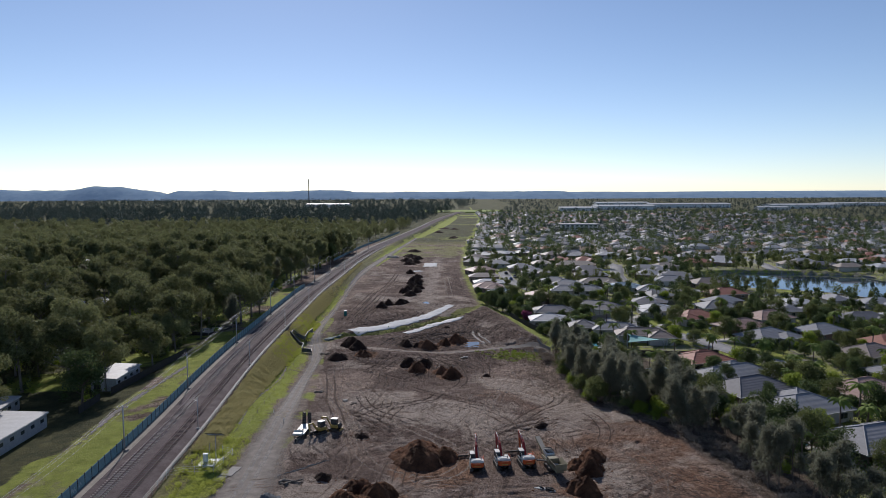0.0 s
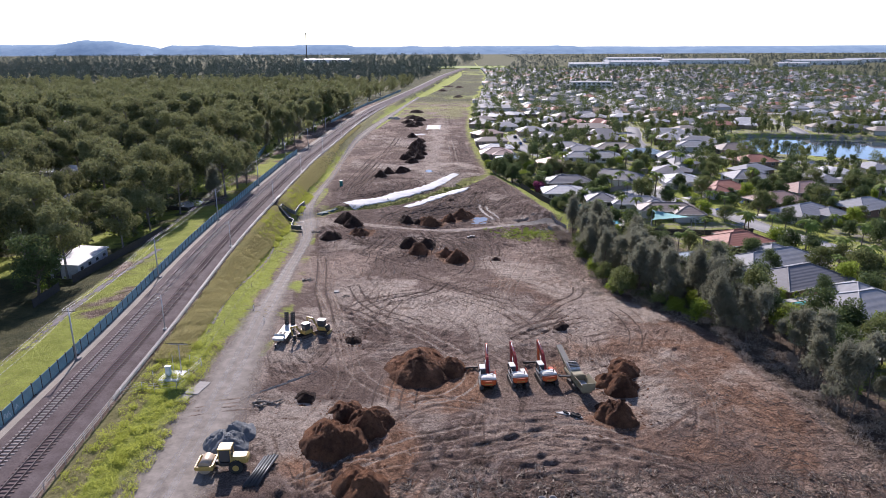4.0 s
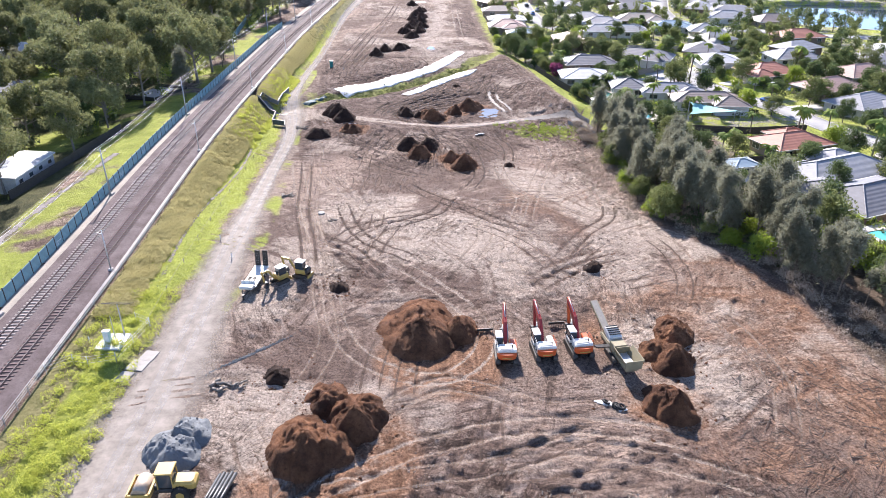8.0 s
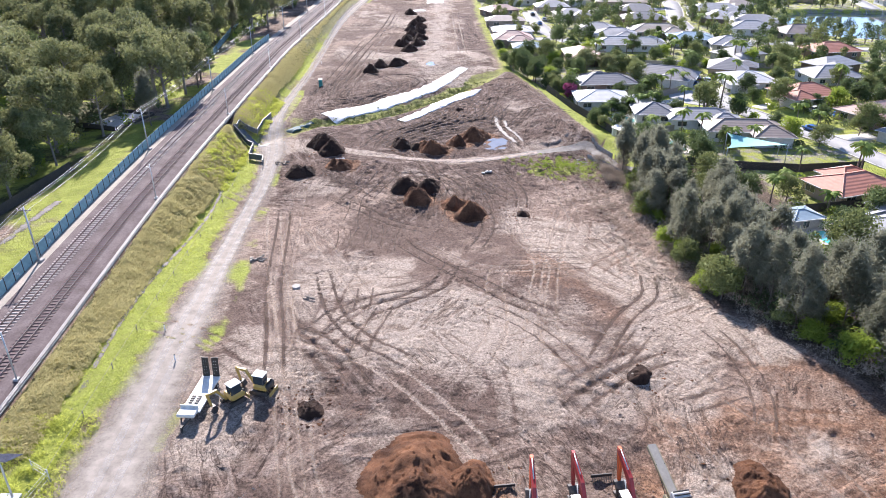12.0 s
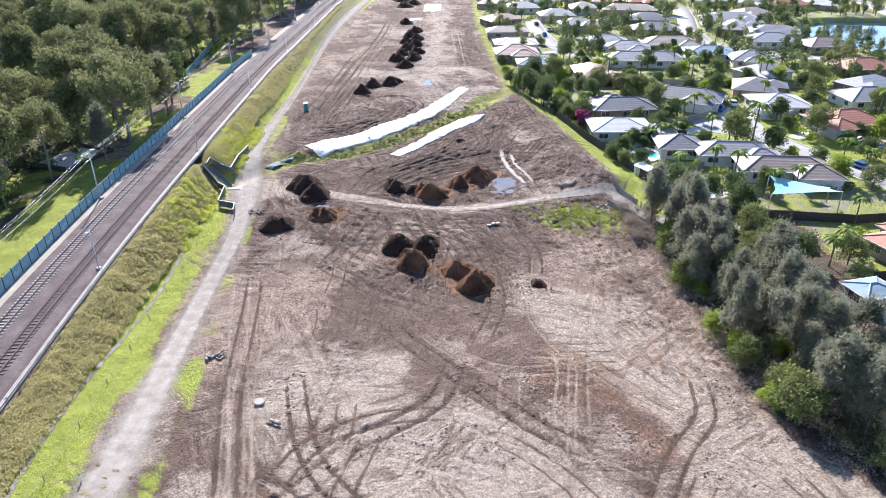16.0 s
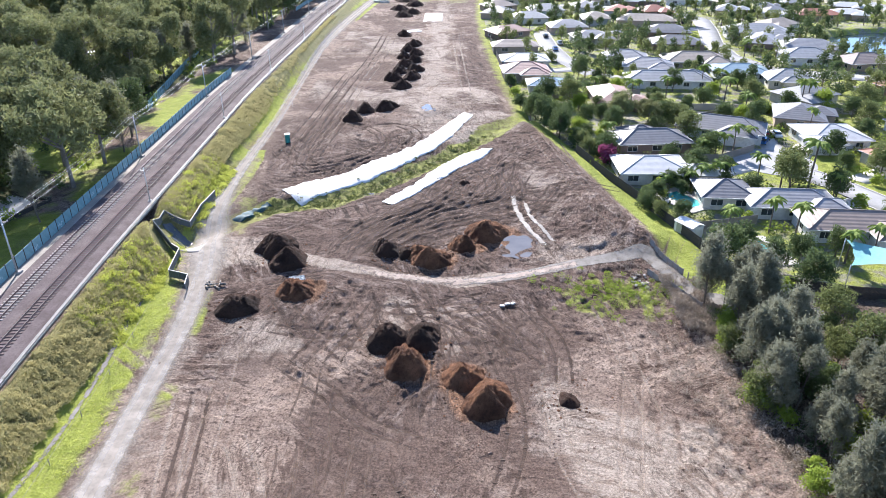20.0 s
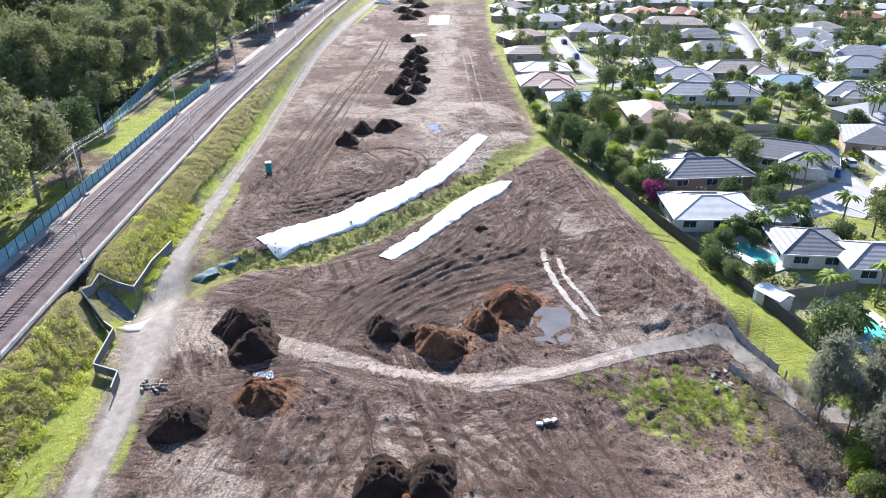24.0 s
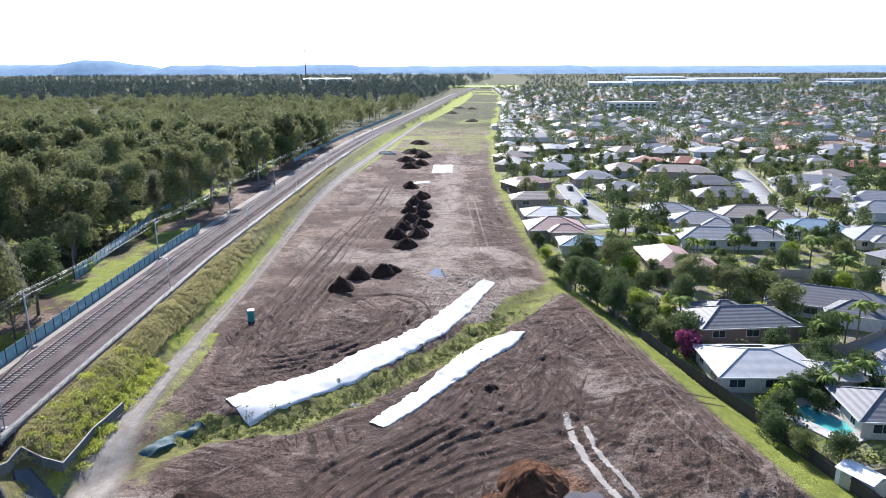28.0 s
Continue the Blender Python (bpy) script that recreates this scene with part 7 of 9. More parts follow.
hill("backdrop_hills", -3400, 3600, 4450, 3, 3, "low wooded skyline, coloured haze-blue")
hill("backdrop_hills", -3400, -1700, 4300, 46, 12, "wooded hills on the skyline, coloured haze-blue")
hill("backdrop_hills", -1900, -500, 4380, 22, 17, "low wooded hills on the skyline, coloured haze-blue")
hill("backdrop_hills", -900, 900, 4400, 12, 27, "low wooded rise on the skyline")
mast = thing("radio_mast", "thin distant radio mast on the skyline", "radio mast", pose(-430, 2050, -4))
part("pole", Mesh().tube((0, 0, 0), (0, 0, 88), 1.5, 1.1, 6), STEEL_DARK, mast)
r = random.Random(51)
for x, y, w, d, h in ((430, 1750, 150, 60, 11), (640, 1900, 220, 70, 12), (300, 1650, 90, 40, 9), (900, 1800, 180, 60, 11), (-380, 2100, 130, 50, 12), (520, 2150, 160, 60, 12), (1150, 2000, 200, 60, 10), (760, 1650, 70, 30, 8)):
    b = thing("warehouse", "long white distant warehouse with a flat roof", "warehouse", pose(x, y, -3, 0, 0, r.uniform(-6, 6)), "distant warehouses")
    part("wall", Mesh().box(0, 0, h / 2, w, d, h), WHITE_PAINT, b)
    part("roof", Mesh().prism([(-d / 2 - 1, h), (0, h + 2.2), (d / 2 + 1, h), (0, h + 2.6)], -w / 2 - 1, w / 2 + 1), ROOFS["white"], b)
    for i in range(int(w / 22)):
        part("loading_door", Mesh().box(-w / 2 + 12 + i * 22, -d / 2 - 0.2, 2.6, 6, 0.4, 5.2), ROOFS["grey"], b)
tower = thing("apartment_block", "white three-storey building above the suburb roofs", "building", pose(150, 800, -3))
part("wall", Mesh().box(0, 0, 5, 44, 16, 10), WHITE_PAINT, tower)
part("roof", Mesh().box(0, 0, 10.2, 45, 17, 0.6, bevel=0.1), CONCRETE, tower)
for i in range(8):
    for j in range(3):
        part("window", Mesh().box(-19 + i * 5.4, -8.02, 2 + j * 3.1, 3.2, 0.2, 1.7), WINDOW, tower)
for x, y, w, d in ((-20, 1620, 260, 160), (330, 1500, 200, 60)):
    f = Mesh().add([(x - w / 2, y - d / 2, 0.3), (x + w / 2, y - d / 2, 0.3), (x + w / 2, y + d / 2, 0.3), (x - w / 2, y + d / 2, 0.3), (x - w / 2, y - d / 2, -6), (x + w / 2, y - d / 2, -6), (x + w / 2, y + d / 2, -6), (x - w / 2, y + d / 2, -6)],
                   [(0, 1, 2, 3), (0, 4, 5, 1), (1, 5, 6, 2), (2, 6, 7, 3), (3, 7, 4, 0)])
    single("playing_field", f, gravelly("mown_field", (0.20, 0.26, 0.06), (0.27, 0.32, 0.08), (0.16, 0.20, 0.05), 0.05, 0.1), "distant mown green playing field", "field", kind="structure")

dl = [(-66, 92), (-67.5, 104), (-69.4, 118), (-69.8, 132), (-69.2, 146), (-68.6, 158)]
soft_strip("dirt_path", PATH_SOFT, "worn grey gravel track over the railway lawn", "path", smooth_line(dl, 8), [2.6] * (8 * (len(dl) - 1) + 1), [(-0.5, 0.0), (-0.3, 0.5), (0, 0.9), (0.3, 0.5), (0.5, 0.0)], 0.05)

# paved yard below the western trees
yard = thing("paved_yard", "pale concrete yard with low dark walls beside the railway", "yard", at(-79.6, 206.8, -20), kind="structure")
part("slab", Mesh().box(0, 0, 0.08, 9.5, 12.0, 0.4, bevel=0.03), DRIVE, yard)
for cx, cy, sx, sy in ((5.0, 0, 0.3, 12.0), (0, 6.2, 9.5, 0.3), (0, -6.2, 9.5, 0.3)):
    part("low_wall", Mesh().box(cx, cy, 0.55, sx, sy, 1.1, bevel=0.03), TIMBER_DARK, yard)

# ---------------------------------------------------------------- heaps
def heap(x, y, radius, h, mat, label, lobes=3, seed=0, name="soil_mound", group="dumped soil heaps"):
    """A tipped heap: several steep cones run together, with a lumpy surface and scattered foot."""
    r = random.Random(seed * 7 + int(x * 3 + y))
    cones = [(0, 0, 1.0)] + [(r.uniform(-0.62, 0.62) * radius, r.uniform(0.0, 0.8) * radius, r.uniform(0.4, 0.85)) for _ in range(lobes)]
    h *= 1.3 - 0.16 * max(0, radius - 2.8)
    radius *= 0.92 if radius > 3 and y < 300 else 1.0
    n, m = 96, 44
    me = Mesh()
    g = gz(x, y)
    J, I = np.meshgrid(np.arange(m + 1), np.arange(n), indexing="ij")
    ang, q = 2 * math.pi * I / n, radius * 2.0 * J / m
    px, py = q * np.cos(ang), q * np.sin(ang)
    wx, wy = px + 0.35 * vnoise(px + x, py + y, 1.3, seed + 5), py + 0.3 * vnoise(px + x, py + y, 1.1, seed + 6)
    z = np.zeros(px.shape)
    for cx, cy, k in cones:
        d = np.hypot(wx - cx, (wy - cy) * np.where(wy < cy, 1.2, 0.52))
        u = d / (radius * (0.42 + 0.5 * k))
        z = np.maximum(z, h * k * (1 - u ** 1.12))
    top = z / h
    z = z - 0.45 * np.maximum(0, top - 0.86) * h
    w = np.where(J < m - 1, np.clip(0.15 + top * 2.5, 0, 1), 0) * np.where(wy < 0, 0.4, 1.0)
    lumps = 1 - 2 * np.abs(fbm(px + x, py + y, 0.9, 3, seed + 4))
    z = z + w * (0.20 * fbm(px + x, py + y, 1.5, 4, seed) + 0.15 * lumps + 0.12 * vnoise(px + x, py + y, 0.4, seed + 9)) * min(1, radius / 2.6)
    land = surf(x + px, y + py) - g
    z = np.where((top > 0.03) & (J < m - 1), np.maximum(z, 0.02) + land, land - 0.15)
    vs = list(zip(px.ravel().tolist(), py.ravel().tolist(), z.ravel().tolist()))
    me.add(vs, [(j * n + i, j * n + (i + 1) % n, (j + 1) * n + (i + 1) % n, (j + 1) * n + i) for j in range(m) for i in range(n)], True)
    if y < 300:
        for i in r.choices([int(i) for i in np.flatnonzero((top > 0.04).ravel())], k=int(40 * radius)):
            a, b, c = vs[i]
            e, f = r.uniform(0.05, 0.09) + 0.14 * r.random() ** 5, r.uniform(0, 3.1)
            ca, sa = math.cos(f), math.sin(f)
            me.add([(a + e * ca, b + e * sa, c), (a - 0.8 * e * sa, b + 0.8 * e * ca, c), (a - e * ca, b - e * sa, c + 0.2 * e), (a + e * sa, b - 0.9 * e * ca, c), (a + 0.2 * e, b, c + 0.9 * e)],
                   [(0, 1, 4), (1, 2, 4), (2, 3, 4), (3, 0, 4)])
    return single(name, me, mat, label, "soil mound", pose(x, y, g), group)


RED_TEXT, DARK_TEXT = "heap of crumbly red-brown clay on bare earth", "heap of dark brown topsoil on bare earth"
for i, (x, y, rad, h, red, lobes) in enumerate((
        (-29.6, 198.4, 3.6, 2.9, 0, 2), (-27.6, 194.4, 3.6, 2.6, 0, 2), (-24.2, 185.6, 2.6, 1.5, 1, 3), (-32.2, 180.8, 2.7, 1.8, 0, 2), (-12, 198.2, 2.1, 1.7, 0, 1), (-9.1, 197.4, 1.5, 1.1, 0, 2), (-5.2, 195.2, 3.2, 2.3, 1, 4),
        (0.3, 200.8, 2.3, 2.0, 1, 2), (4.1, 205.0, 3.7, 2.8, 1, 4), (-28.2, 273.4, 2.9, 2.2, 0, 2), (-25.9, 282.6, 3.1, 2.3, 0, 2), (-20.9, 284.8, 3.0, 2.3, 0, 2),
        (-17.8, 307.5, 2.7, 2.0, 0, 2), (-21, 317, 2.6, 2.0, 0, 2), (-15.8, 319, 2.7, 2.1, 0, 2), (-20.4, 326, 2.8, 2.0, 0, 2), (-15.4, 329, 2.7, 2.1, 0, 3), (-19.3, 337, 2.9, 2.2, 0, 2), (-16, 343, 2.8, 2.0, 0, 2),
        (-20, 349, 2.8, 2.1, 0, 2), (-16.6, 354, 2.8, 2.2, 0, 2), (-19.4, 361, 2.8, 2.1, 0, 2), (-18, 370, 2.8, 2.0, 0, 2), (-22.5, 388, 3.0, 1.8, 0, 2), (-27, 436, 4.0, 2.6, 0, 3), (-23, 446, 4.0, 2.4, 0, 3), (-30, 458, 4.0, 2.6, 0, 3),
        (-24, 474, 4.2, 2.5, 0, 3), (-29, 492, 5.5, 3.2, 0, 4), (-28, 531, 5, 2.6, 0, 4), (2, 700, 5.5, 2.6, 0, 4), (-9, 880, 7, 3.2, 0, 4), (4, 860, 6, 2.8, 0, 3), (-15, 790, 6, 3, 0, 3),
        (-12.4, 71.3, 3.6, 2.9, 1, 3), (-8.2, 75.8, 2.8, 2.2, 1, 2), (-11.6, 79.0, 2.0, 1.3, 1, 2), (-2.6, 91.2, 5.2, 3.6, 1, 4), (1.6, 92.6, 2.4, 1.7, 1, 2), (25.6, 87.2, 2.6, 1.9, 1, 4), (23.6, 79.2, 2.7, 2.1, 1, 2), (27.2, 92.5, 2.5, 1.5, 1, 4),
        (-9.9, 172.6, 2.8, 2.1, 0, 2), (-5.4, 172.8, 2.5, 1.9, 0, 2), (-7.0, 167.2, 2.8, 2.2, 1, 2), (2.4, 160.4, 3.1, 2.4, 1, 3), (-0.2, 165.2, 2.3, 1.7, 1, 2), (-6.8, 61.4, 3.3, 2.7, 1, 3), (-17.4, 83.4, 1.3, 0.7, 0, 2), (12.0, 161.6, 1.2, 0.6, 0, 3),
        (-14.0, 103.0, 1.3, 0.5, 0, 3), (20.3, 109.6, 1.2, 0.7, 0, 3), (0.4, 230.0, 0.9, 0.5, 0, 3), (-3, 56.5, 2.2, 1.0, 0, 3))):
    heap(x, y, rad, h, SOIL_RED if red else SOIL_DARK, RED_TEXT if red else DARK_TEXT, lobes, i)
for x, y, rad, h, lobes in ((-24.6, 74.0, 2.0, 1.4, 1), (-24.4, 71.2, 2.4, 1.7, 1)):
    heap(x, y, rad, h, STONE_BLUE, "heap of blue-grey crushed stone beside the road", lobes, 90, "gravel_mound", "stone heaps")


# ---------------------------------------------------------------- geotextile, sheets, puddles
def sheet(name, label, cat, pts, widths, mat, seed, fold=0.1):
    rb = ribbon(pts, widths, 0.14, 0.5, 10, 0.22, seed)
    me = Mesh()
    x, y, z = np.array(rb.v).T
    z = z + fold * (0.6 * vnoise(x, y, 1.6, seed) + 0.7 * vnoise(x * 0.5 + y, y * 0.4 - x, 1.1, seed + 1))
    vs = list(zip(x.tolist(), y.tolist(), z.tolist()))
    me.add(vs, rb.f, True)
    return single(name, me, mat, label, cat)


sheet("geotextile_sheet", "long white wrinkled geotextile sheet laid beside the drain", "ground sheet", [(-33.2, 223.4), (-25, 231.5), (-20.9, 235.6), (-14.5, 244.5), (-8.6, 253.6), (-4.2, 263.4), (1.9, 279.2)], [6.6, 6.2, 5.6, 5.4, 5.2, 4.6, 3.2], GEOTEX, 61)
sheet("geotextile_sheet", "narrow white geotextile sheet laid on bare earth", "ground sheet", [(-14.2, 219.2), (-8, 229.2), (-4.2, 236.6), (-1.2, 243.4), (2.4, 247.6), (6.0, 251.4)], [2.6, 3.4, 4.4, 6.2, 6.0, 3.2], GEOTEX, 62)
sheet("geotextile_sheet", "white rectangular sheet laid flat on the earth", "ground sheet", [(-12.4, 422), (-12.6, 448)], [8.3, 8.5], GEOTEX, 63, 0.05)
sheet("geotextile_sheet", "small white sheet beside the soil heaps", "ground sheet", [(-23.5, 397), (-17, 401)], [4.5, 4.0], GEOTEX, 64, 0.05)
sheet("tarpaulin", "crumpled blue-green tarpaulin silt fence", "tarpaulin", [(-41.6, 213.6), (-39.6, 216.8), (-37.0, 220.6)], [1.4, 1.8, 1.2], BLUE_SHEET, 65, 0.7)
for (px, py, rx, ry, turn), lab in zip(POOLS, ("shallow muddy puddle reflecting the sky", "shallow puddle on pale mud", "small pool in the drain")):
    ring = []
    for i in range(48):
        a = 2 * math.pi * i / 48
        q = 1.3 + 0.12 * math.sin(3 * a + px) + 0.1 * math.sin(5 * a)
        u, v = rx * q * math.cos(a), ry * q * math.sin(a)
        ring.append((u * math.cos(turn) - v * math.sin(turn), u * math.sin(turn) + v * math.cos(turn), 0))
    level = float(surf(px, py)) + 0.075
    pd = Mesh().add([(0, 0, 0)] + ring, [(0, i + 1, (i + 1) % 48 + 1) for i in range(48)])
    single("puddle", pd, PUDDLE, lab, "puddle", pose(px, py, level), kind="structure")


def lay_tracks(name, label, mat, rows, lift=0.045):
    """Pressed wheel marks lying on the soil: (points, half gauge, width) rows, two wheels each."""
    par = thing(name, label, "wheel tracks", kind="structure")
    for pts, gauge, width in rows:
        fine = np.array(smooth_line(pts, 10))
        d = np.gradient(fine, axis=0)
        d /= np.linalg.norm(d, axis=1, keepdims=True) + 1e-9
        side = np.column_stack([d[:, 1], -d[:, 0]])
        n = len(fine)
        ends = np.minimum(1, np.minimum(np.arange(n), np.arange(n)[::-1]) / min(14.0, n / 9.0))
        for sg in ((-1, 1) if gauge else (0,)):
            cols, W = [], []
            for u, w in ((-0.5, 0.0), (-0.25, 0.75), (0, 1.0), (0.25, 0.75), (0.5, 0.0)):
                p = fine + side * (sg * gauge + u * width)
                cols.append(np.column_stack([p, surf(p[:, 0], p[:, 1]) + (lift if w else lift - 0.035)]))
                W.append(w * ends)
            a = (np.arange(n - 1)[:, None] * 5 + np.arange(4)[None]).ravel()
            me = bpy.data.meshes.new("track")
            me.from_pydata(np.stack(cols, 1).reshape(-1, 3).tolist(), [], np.stack([a, a + 1, a + 6, a + 5], 1).tolist())
            me.polygons.foreach_set("use_smooth", [True] * len(me.polygons))
            at_ = me.attributes.new("wear", "FLOAT", "POINT")
            at_.data.foreach_set("value", np.stack(W, 1).ravel().astype(np.float32))
            me.materials.append(mat)
            part("track", me, None, par)


lay_tracks("wheel_tracks", "pale pressed wheel tracks curving over bare earth", TRACK_PALE, [(p, g, 0.6 if l > 0.9 else 0.5) for p, g, d, l in RUTS[:36] if l >= 0.5])
lay_tracks("wheel_tracks", "dark damp wheel tracks over bare earth", TRACK_DARK, [(p, g, 0.6) for p, g, d, l in RUTS[:36] + [u for u in RUTS[36:] if u[3] == 0.0] if l < 0.25])
lay_tracks("wheel_tracks", "thin dark cleat marks scored over bare earth", TRACK_THIN, [(q[0], q[1], 0.42) for q in MARKS[::2]])
lay_tracks("sand_strips", "two pale strips of washed sand beside the puddle", TRACK_SAND, [([(9.9, 223.1), (10.2, 215.8), (11.7, 208.2), (14.2, 201.1)], 0, 1.25), ([(11.8, 220.6), (12.4, 213), (14, 207.6), (15.7, 202.8)], 0, 1.0)], 0.13)
# cleat marks left by tracked machines
cl, rc = Mesh(), random.Random(19)
for pts, gauge, depth, light in RUTS[:36]:
    if light > 0.15:
        continue
    fine = np.array(smooth_line(pts, 10))
    for a, b in zip(fine, fine[1:]):
        d = (b - a) / (np.linalg.norm(b - a) + 1e-9)
        sd = np.array([d[1], -d[0]])
        for sg in (-1, 1):
            if rc.random() < 0.6:
                continue
            p = a + sd * sg * gauge
            q, w = p + sd * rc.uniform(0.2, 0.36), p - sd * rc.uniform(0.2, 0.36)
            zq, zw = surf(np.array([q[0], w[0]]), np.array([q[1], w[1]])) + 0.03
            cl.bar((q[0], q[1], zq), (w[0], w[1], zw), 0.10, rc.uniform(0.04, 0.09))
tagged(new("cleat_marks", cl.data("cleat_marks", CLOD)), "rows of earth ridges pressed by tracked machines", "wheel tracks", kind="stuff")


# ---------------------------------------------------------------- machines
def crawler(parent, length, width, h, shoe, gauge):
    """Two crawler tracks with their frames and rollers."""
    for sg in (-1, 1):
        x = sg * gauge / 2
        r = h / 2
        out = []
        for i in range(9):
            a = math.pi / 2 + math.pi * i / 8
            out.append((-(length / 2 - r) + r * math.cos(a), r + r * math.sin(a)))
        for i in range(9):
            a = -math.pi / 2 + math.pi * i / 8
            out.append(((length / 2 - r) + r * math.cos(a), r + r * math.sin(a)))
        tr = part("crawler_track", Mesh().prism(out, x - shoe / 2, x + shoe / 2), MUD_STEEL, parent)
        k = int(length / 0.2)
        pad = Mesh().box(0, 0, 0, shoe + 0.02, 0.12, 0.05).data("track_pad", STEEL_DARK)
        for i in range(k):
            part("track_pad", pad, None, tr).matrix_basis = Matrix.Translation((x, -length / 2 + r + (length - 2 * r) * (i + 0.5) / k, h + 0.015))
        wheels = Mesh()
        for y in (-(length / 2 - r), length / 2 - r):
            wheels.tube((x - shoe / 2 - 0.03, y, r), (x + shoe / 2 + 0.03, y, r), r * 0.62, r * 0.62, 12)
        part("sprocket", wheels, STEEL_DARK, tr)


def excavator(x, y, rz, boom_turn, label, body_mat, tail_mat, name="excavator", s=1.0):
    e = thing(name, label, "excavator", at(x, y, rz) @ Matrix.Scale(s, 4), "parked excavators")
    crawler(e, 4.4, 3.0, 0.86, 0.6, 2.36)
    part("undercarriage", Mesh().box(0, 0, 0.55, 1.7, 2.2, 0.45, bevel=0.1).tube((0, 0, 0.7), (0, 0, 1.02), 0.75, 0.75, 16), STEEL_DARK, e)
    deck = part("deck", Mesh().box(0, -0.15, 1.16, 2.7, 3.7, 0.26, bevel=0.06), STEEL_DARK, e)
    part("engine_hood", Mesh().box(0.05, -1.05, 1.78, 2.5, 1.5, 0.95, bevel=0.12), CREAM, e)
    part("hood_lid", Mesh().box(-0.1, -0.95, 2.29, 1.7, 1.1, 0.1, bevel=0.03).box(0.6, -0.6, 2.36, 0.5, 0.5, 0.12, bevel=0.03), CREAM, e)
    out = [(1.3 * math.cos(a), -1.75 - 0.62 * math.sin(a)) for a in np.linspace(0, math.pi, 9)]
    cw = Mesh()
    n = len(out)
    cw.add([(px, py, zz) for zz in (1.12, 1.9) for px, py in out], [tuple(range(n - 1, -1, -1)), tuple(range(n, 2 * n))] + [(i, (i + 1) % n, n + (i + 1) % n, n + i) for i in range(n)])
    part("counterweight", cw, tail_mat, e, "painted rear counterweight")
    part("stripe", Mesh().box(0, -2.36, 1.36, 1.3, 0.06, 0.14), YELLOW, e, "yellow rear stripe")
    part("side_box", Mesh().box(0.95, 0.45, 1.65, 0.85, 1.6, 0.75, bevel=0.08), body_mat, e)
    cab = part("cab", Mesh().box(-0.88, 0.95, 1.5, 0.95, 1.75, 0.45, bevel=0.06), CREAM, e, "white cab with dark windows")
    part("cab_roof", Mesh().box(-0.88, 0.95, 2.98, 0.98, 1.72, 0.14, bevel=0.05), CREAM, cab)
    for px, py in ((-1.32, 0.15), (-0.44, 0.15), (-1.32, 1.74), (-0.44, 1.74)):
        part("cab_post", Mesh().bar((px, py, 1.7), (px, py, 2.95), 0.07, 0.07, (0, 1, 0)), STEEL_DARK, cab)
    part("cab_glass", Mesh().box(-0.88, 0.95, 2.3, 0.86, 1.56, 1.2, bevel=0.03), WINDOW, cab)
    for sg in (-1, 1):
        hr = Mesh()
        px = sg * 1.28
        for y0 in (-1.6, -0.7, 0.2):
            hr.bar((px, y0, 1.3), (px, y0, 2.75), 0.04, 0.04, (0, 1, 0))
        hr.bar((px, -1.6, 2.75), (px, 0.2, 2.75), 0.04, 0.04).bar((px, -1.6, 2.4), (px, 0.2, 2.4), 0.03, 0.03)
        part("handrail", hr, ORANGE if sg > 0 else CREAM, e)
    # boom, stick, bucket
    k = Matrix.Rotation(radians(boom_turn), 4, "Z")
    boom_pts = [(0.35, 1.35), (1.15, 1.2), (2.6, 3.4), (5.2, 4.75), (5.35, 5.05), (4.9, 5.15), (2.1, 4.15), (0.5, 1.9)]
    part("boom", Mesh().prism(boom_pts, -0.2, 0.2, k), RED_BOOM, e, "dark red arched boom")
    stick_pts = [(4.9, 5.35), (5.4, 5.3), (5.25, 4.4), (4.55, 1.55), (4.25, 1.5), (4.6, 4.4)]
    part("stick", Mesh().prism(stick_pts, -0.16, 0.16, k), ORANGE if body_mat is ORANGE else RED_BOOM, e)
    for sg in (-0.42, 0.42):
        part("boom_cylinder", Mesh().tube(k @ Vector((sg, 1.2, 1.4)), k @ Vector((sg * 0.7, 2.7, 3.4)), 0.09, 0.07, 8), GALV, e)
    part("stick_cylinder", Mesh().tube(k @ Vector((0, 2.9, 4.5)), k @ Vector((0, 4.9, 5.3)), 0.08, 0.06, 8), GALV, e)
    bucket_pts = [(4.6, 1.6), (4.2, 1.65), (3.55, 1.3), (3.3, 0.7), (3.55, 0.2), (4.2, 0.12), (4.35, 0.3), (3.75, 0.45), (3.65, 0.8), (3.95, 1.2), (4.5, 1.3)]
    bk = part("bucket", Mesh().prism(bucket_pts, -0.55, 0.55, k), STEEL_DARK, e)
    teeth = Mesh()
    for i in range(5):
        teeth.add([k @ Vector(p) for p in ((-0.5 + i * 0.22, 4.2, 0.12), (-0.38 + i * 0.22, 4.2, 0.12), (-0.44 + i * 0.22, 4.55, 0.14), (-0.44 + i * 0.22, 4.2, 0.26))], [(0, 1, 2), (0, 2, 3), (1, 3, 2), (0, 3, 1)])
    part("teeth", teeth, GALV, bk)
    part("exhaust", Mesh().tube((0.75, -1.25, 2.2), (0.75, -1.25, 2.75), 0.07, 0.07, 8), STEEL_DARK, e)
    return e


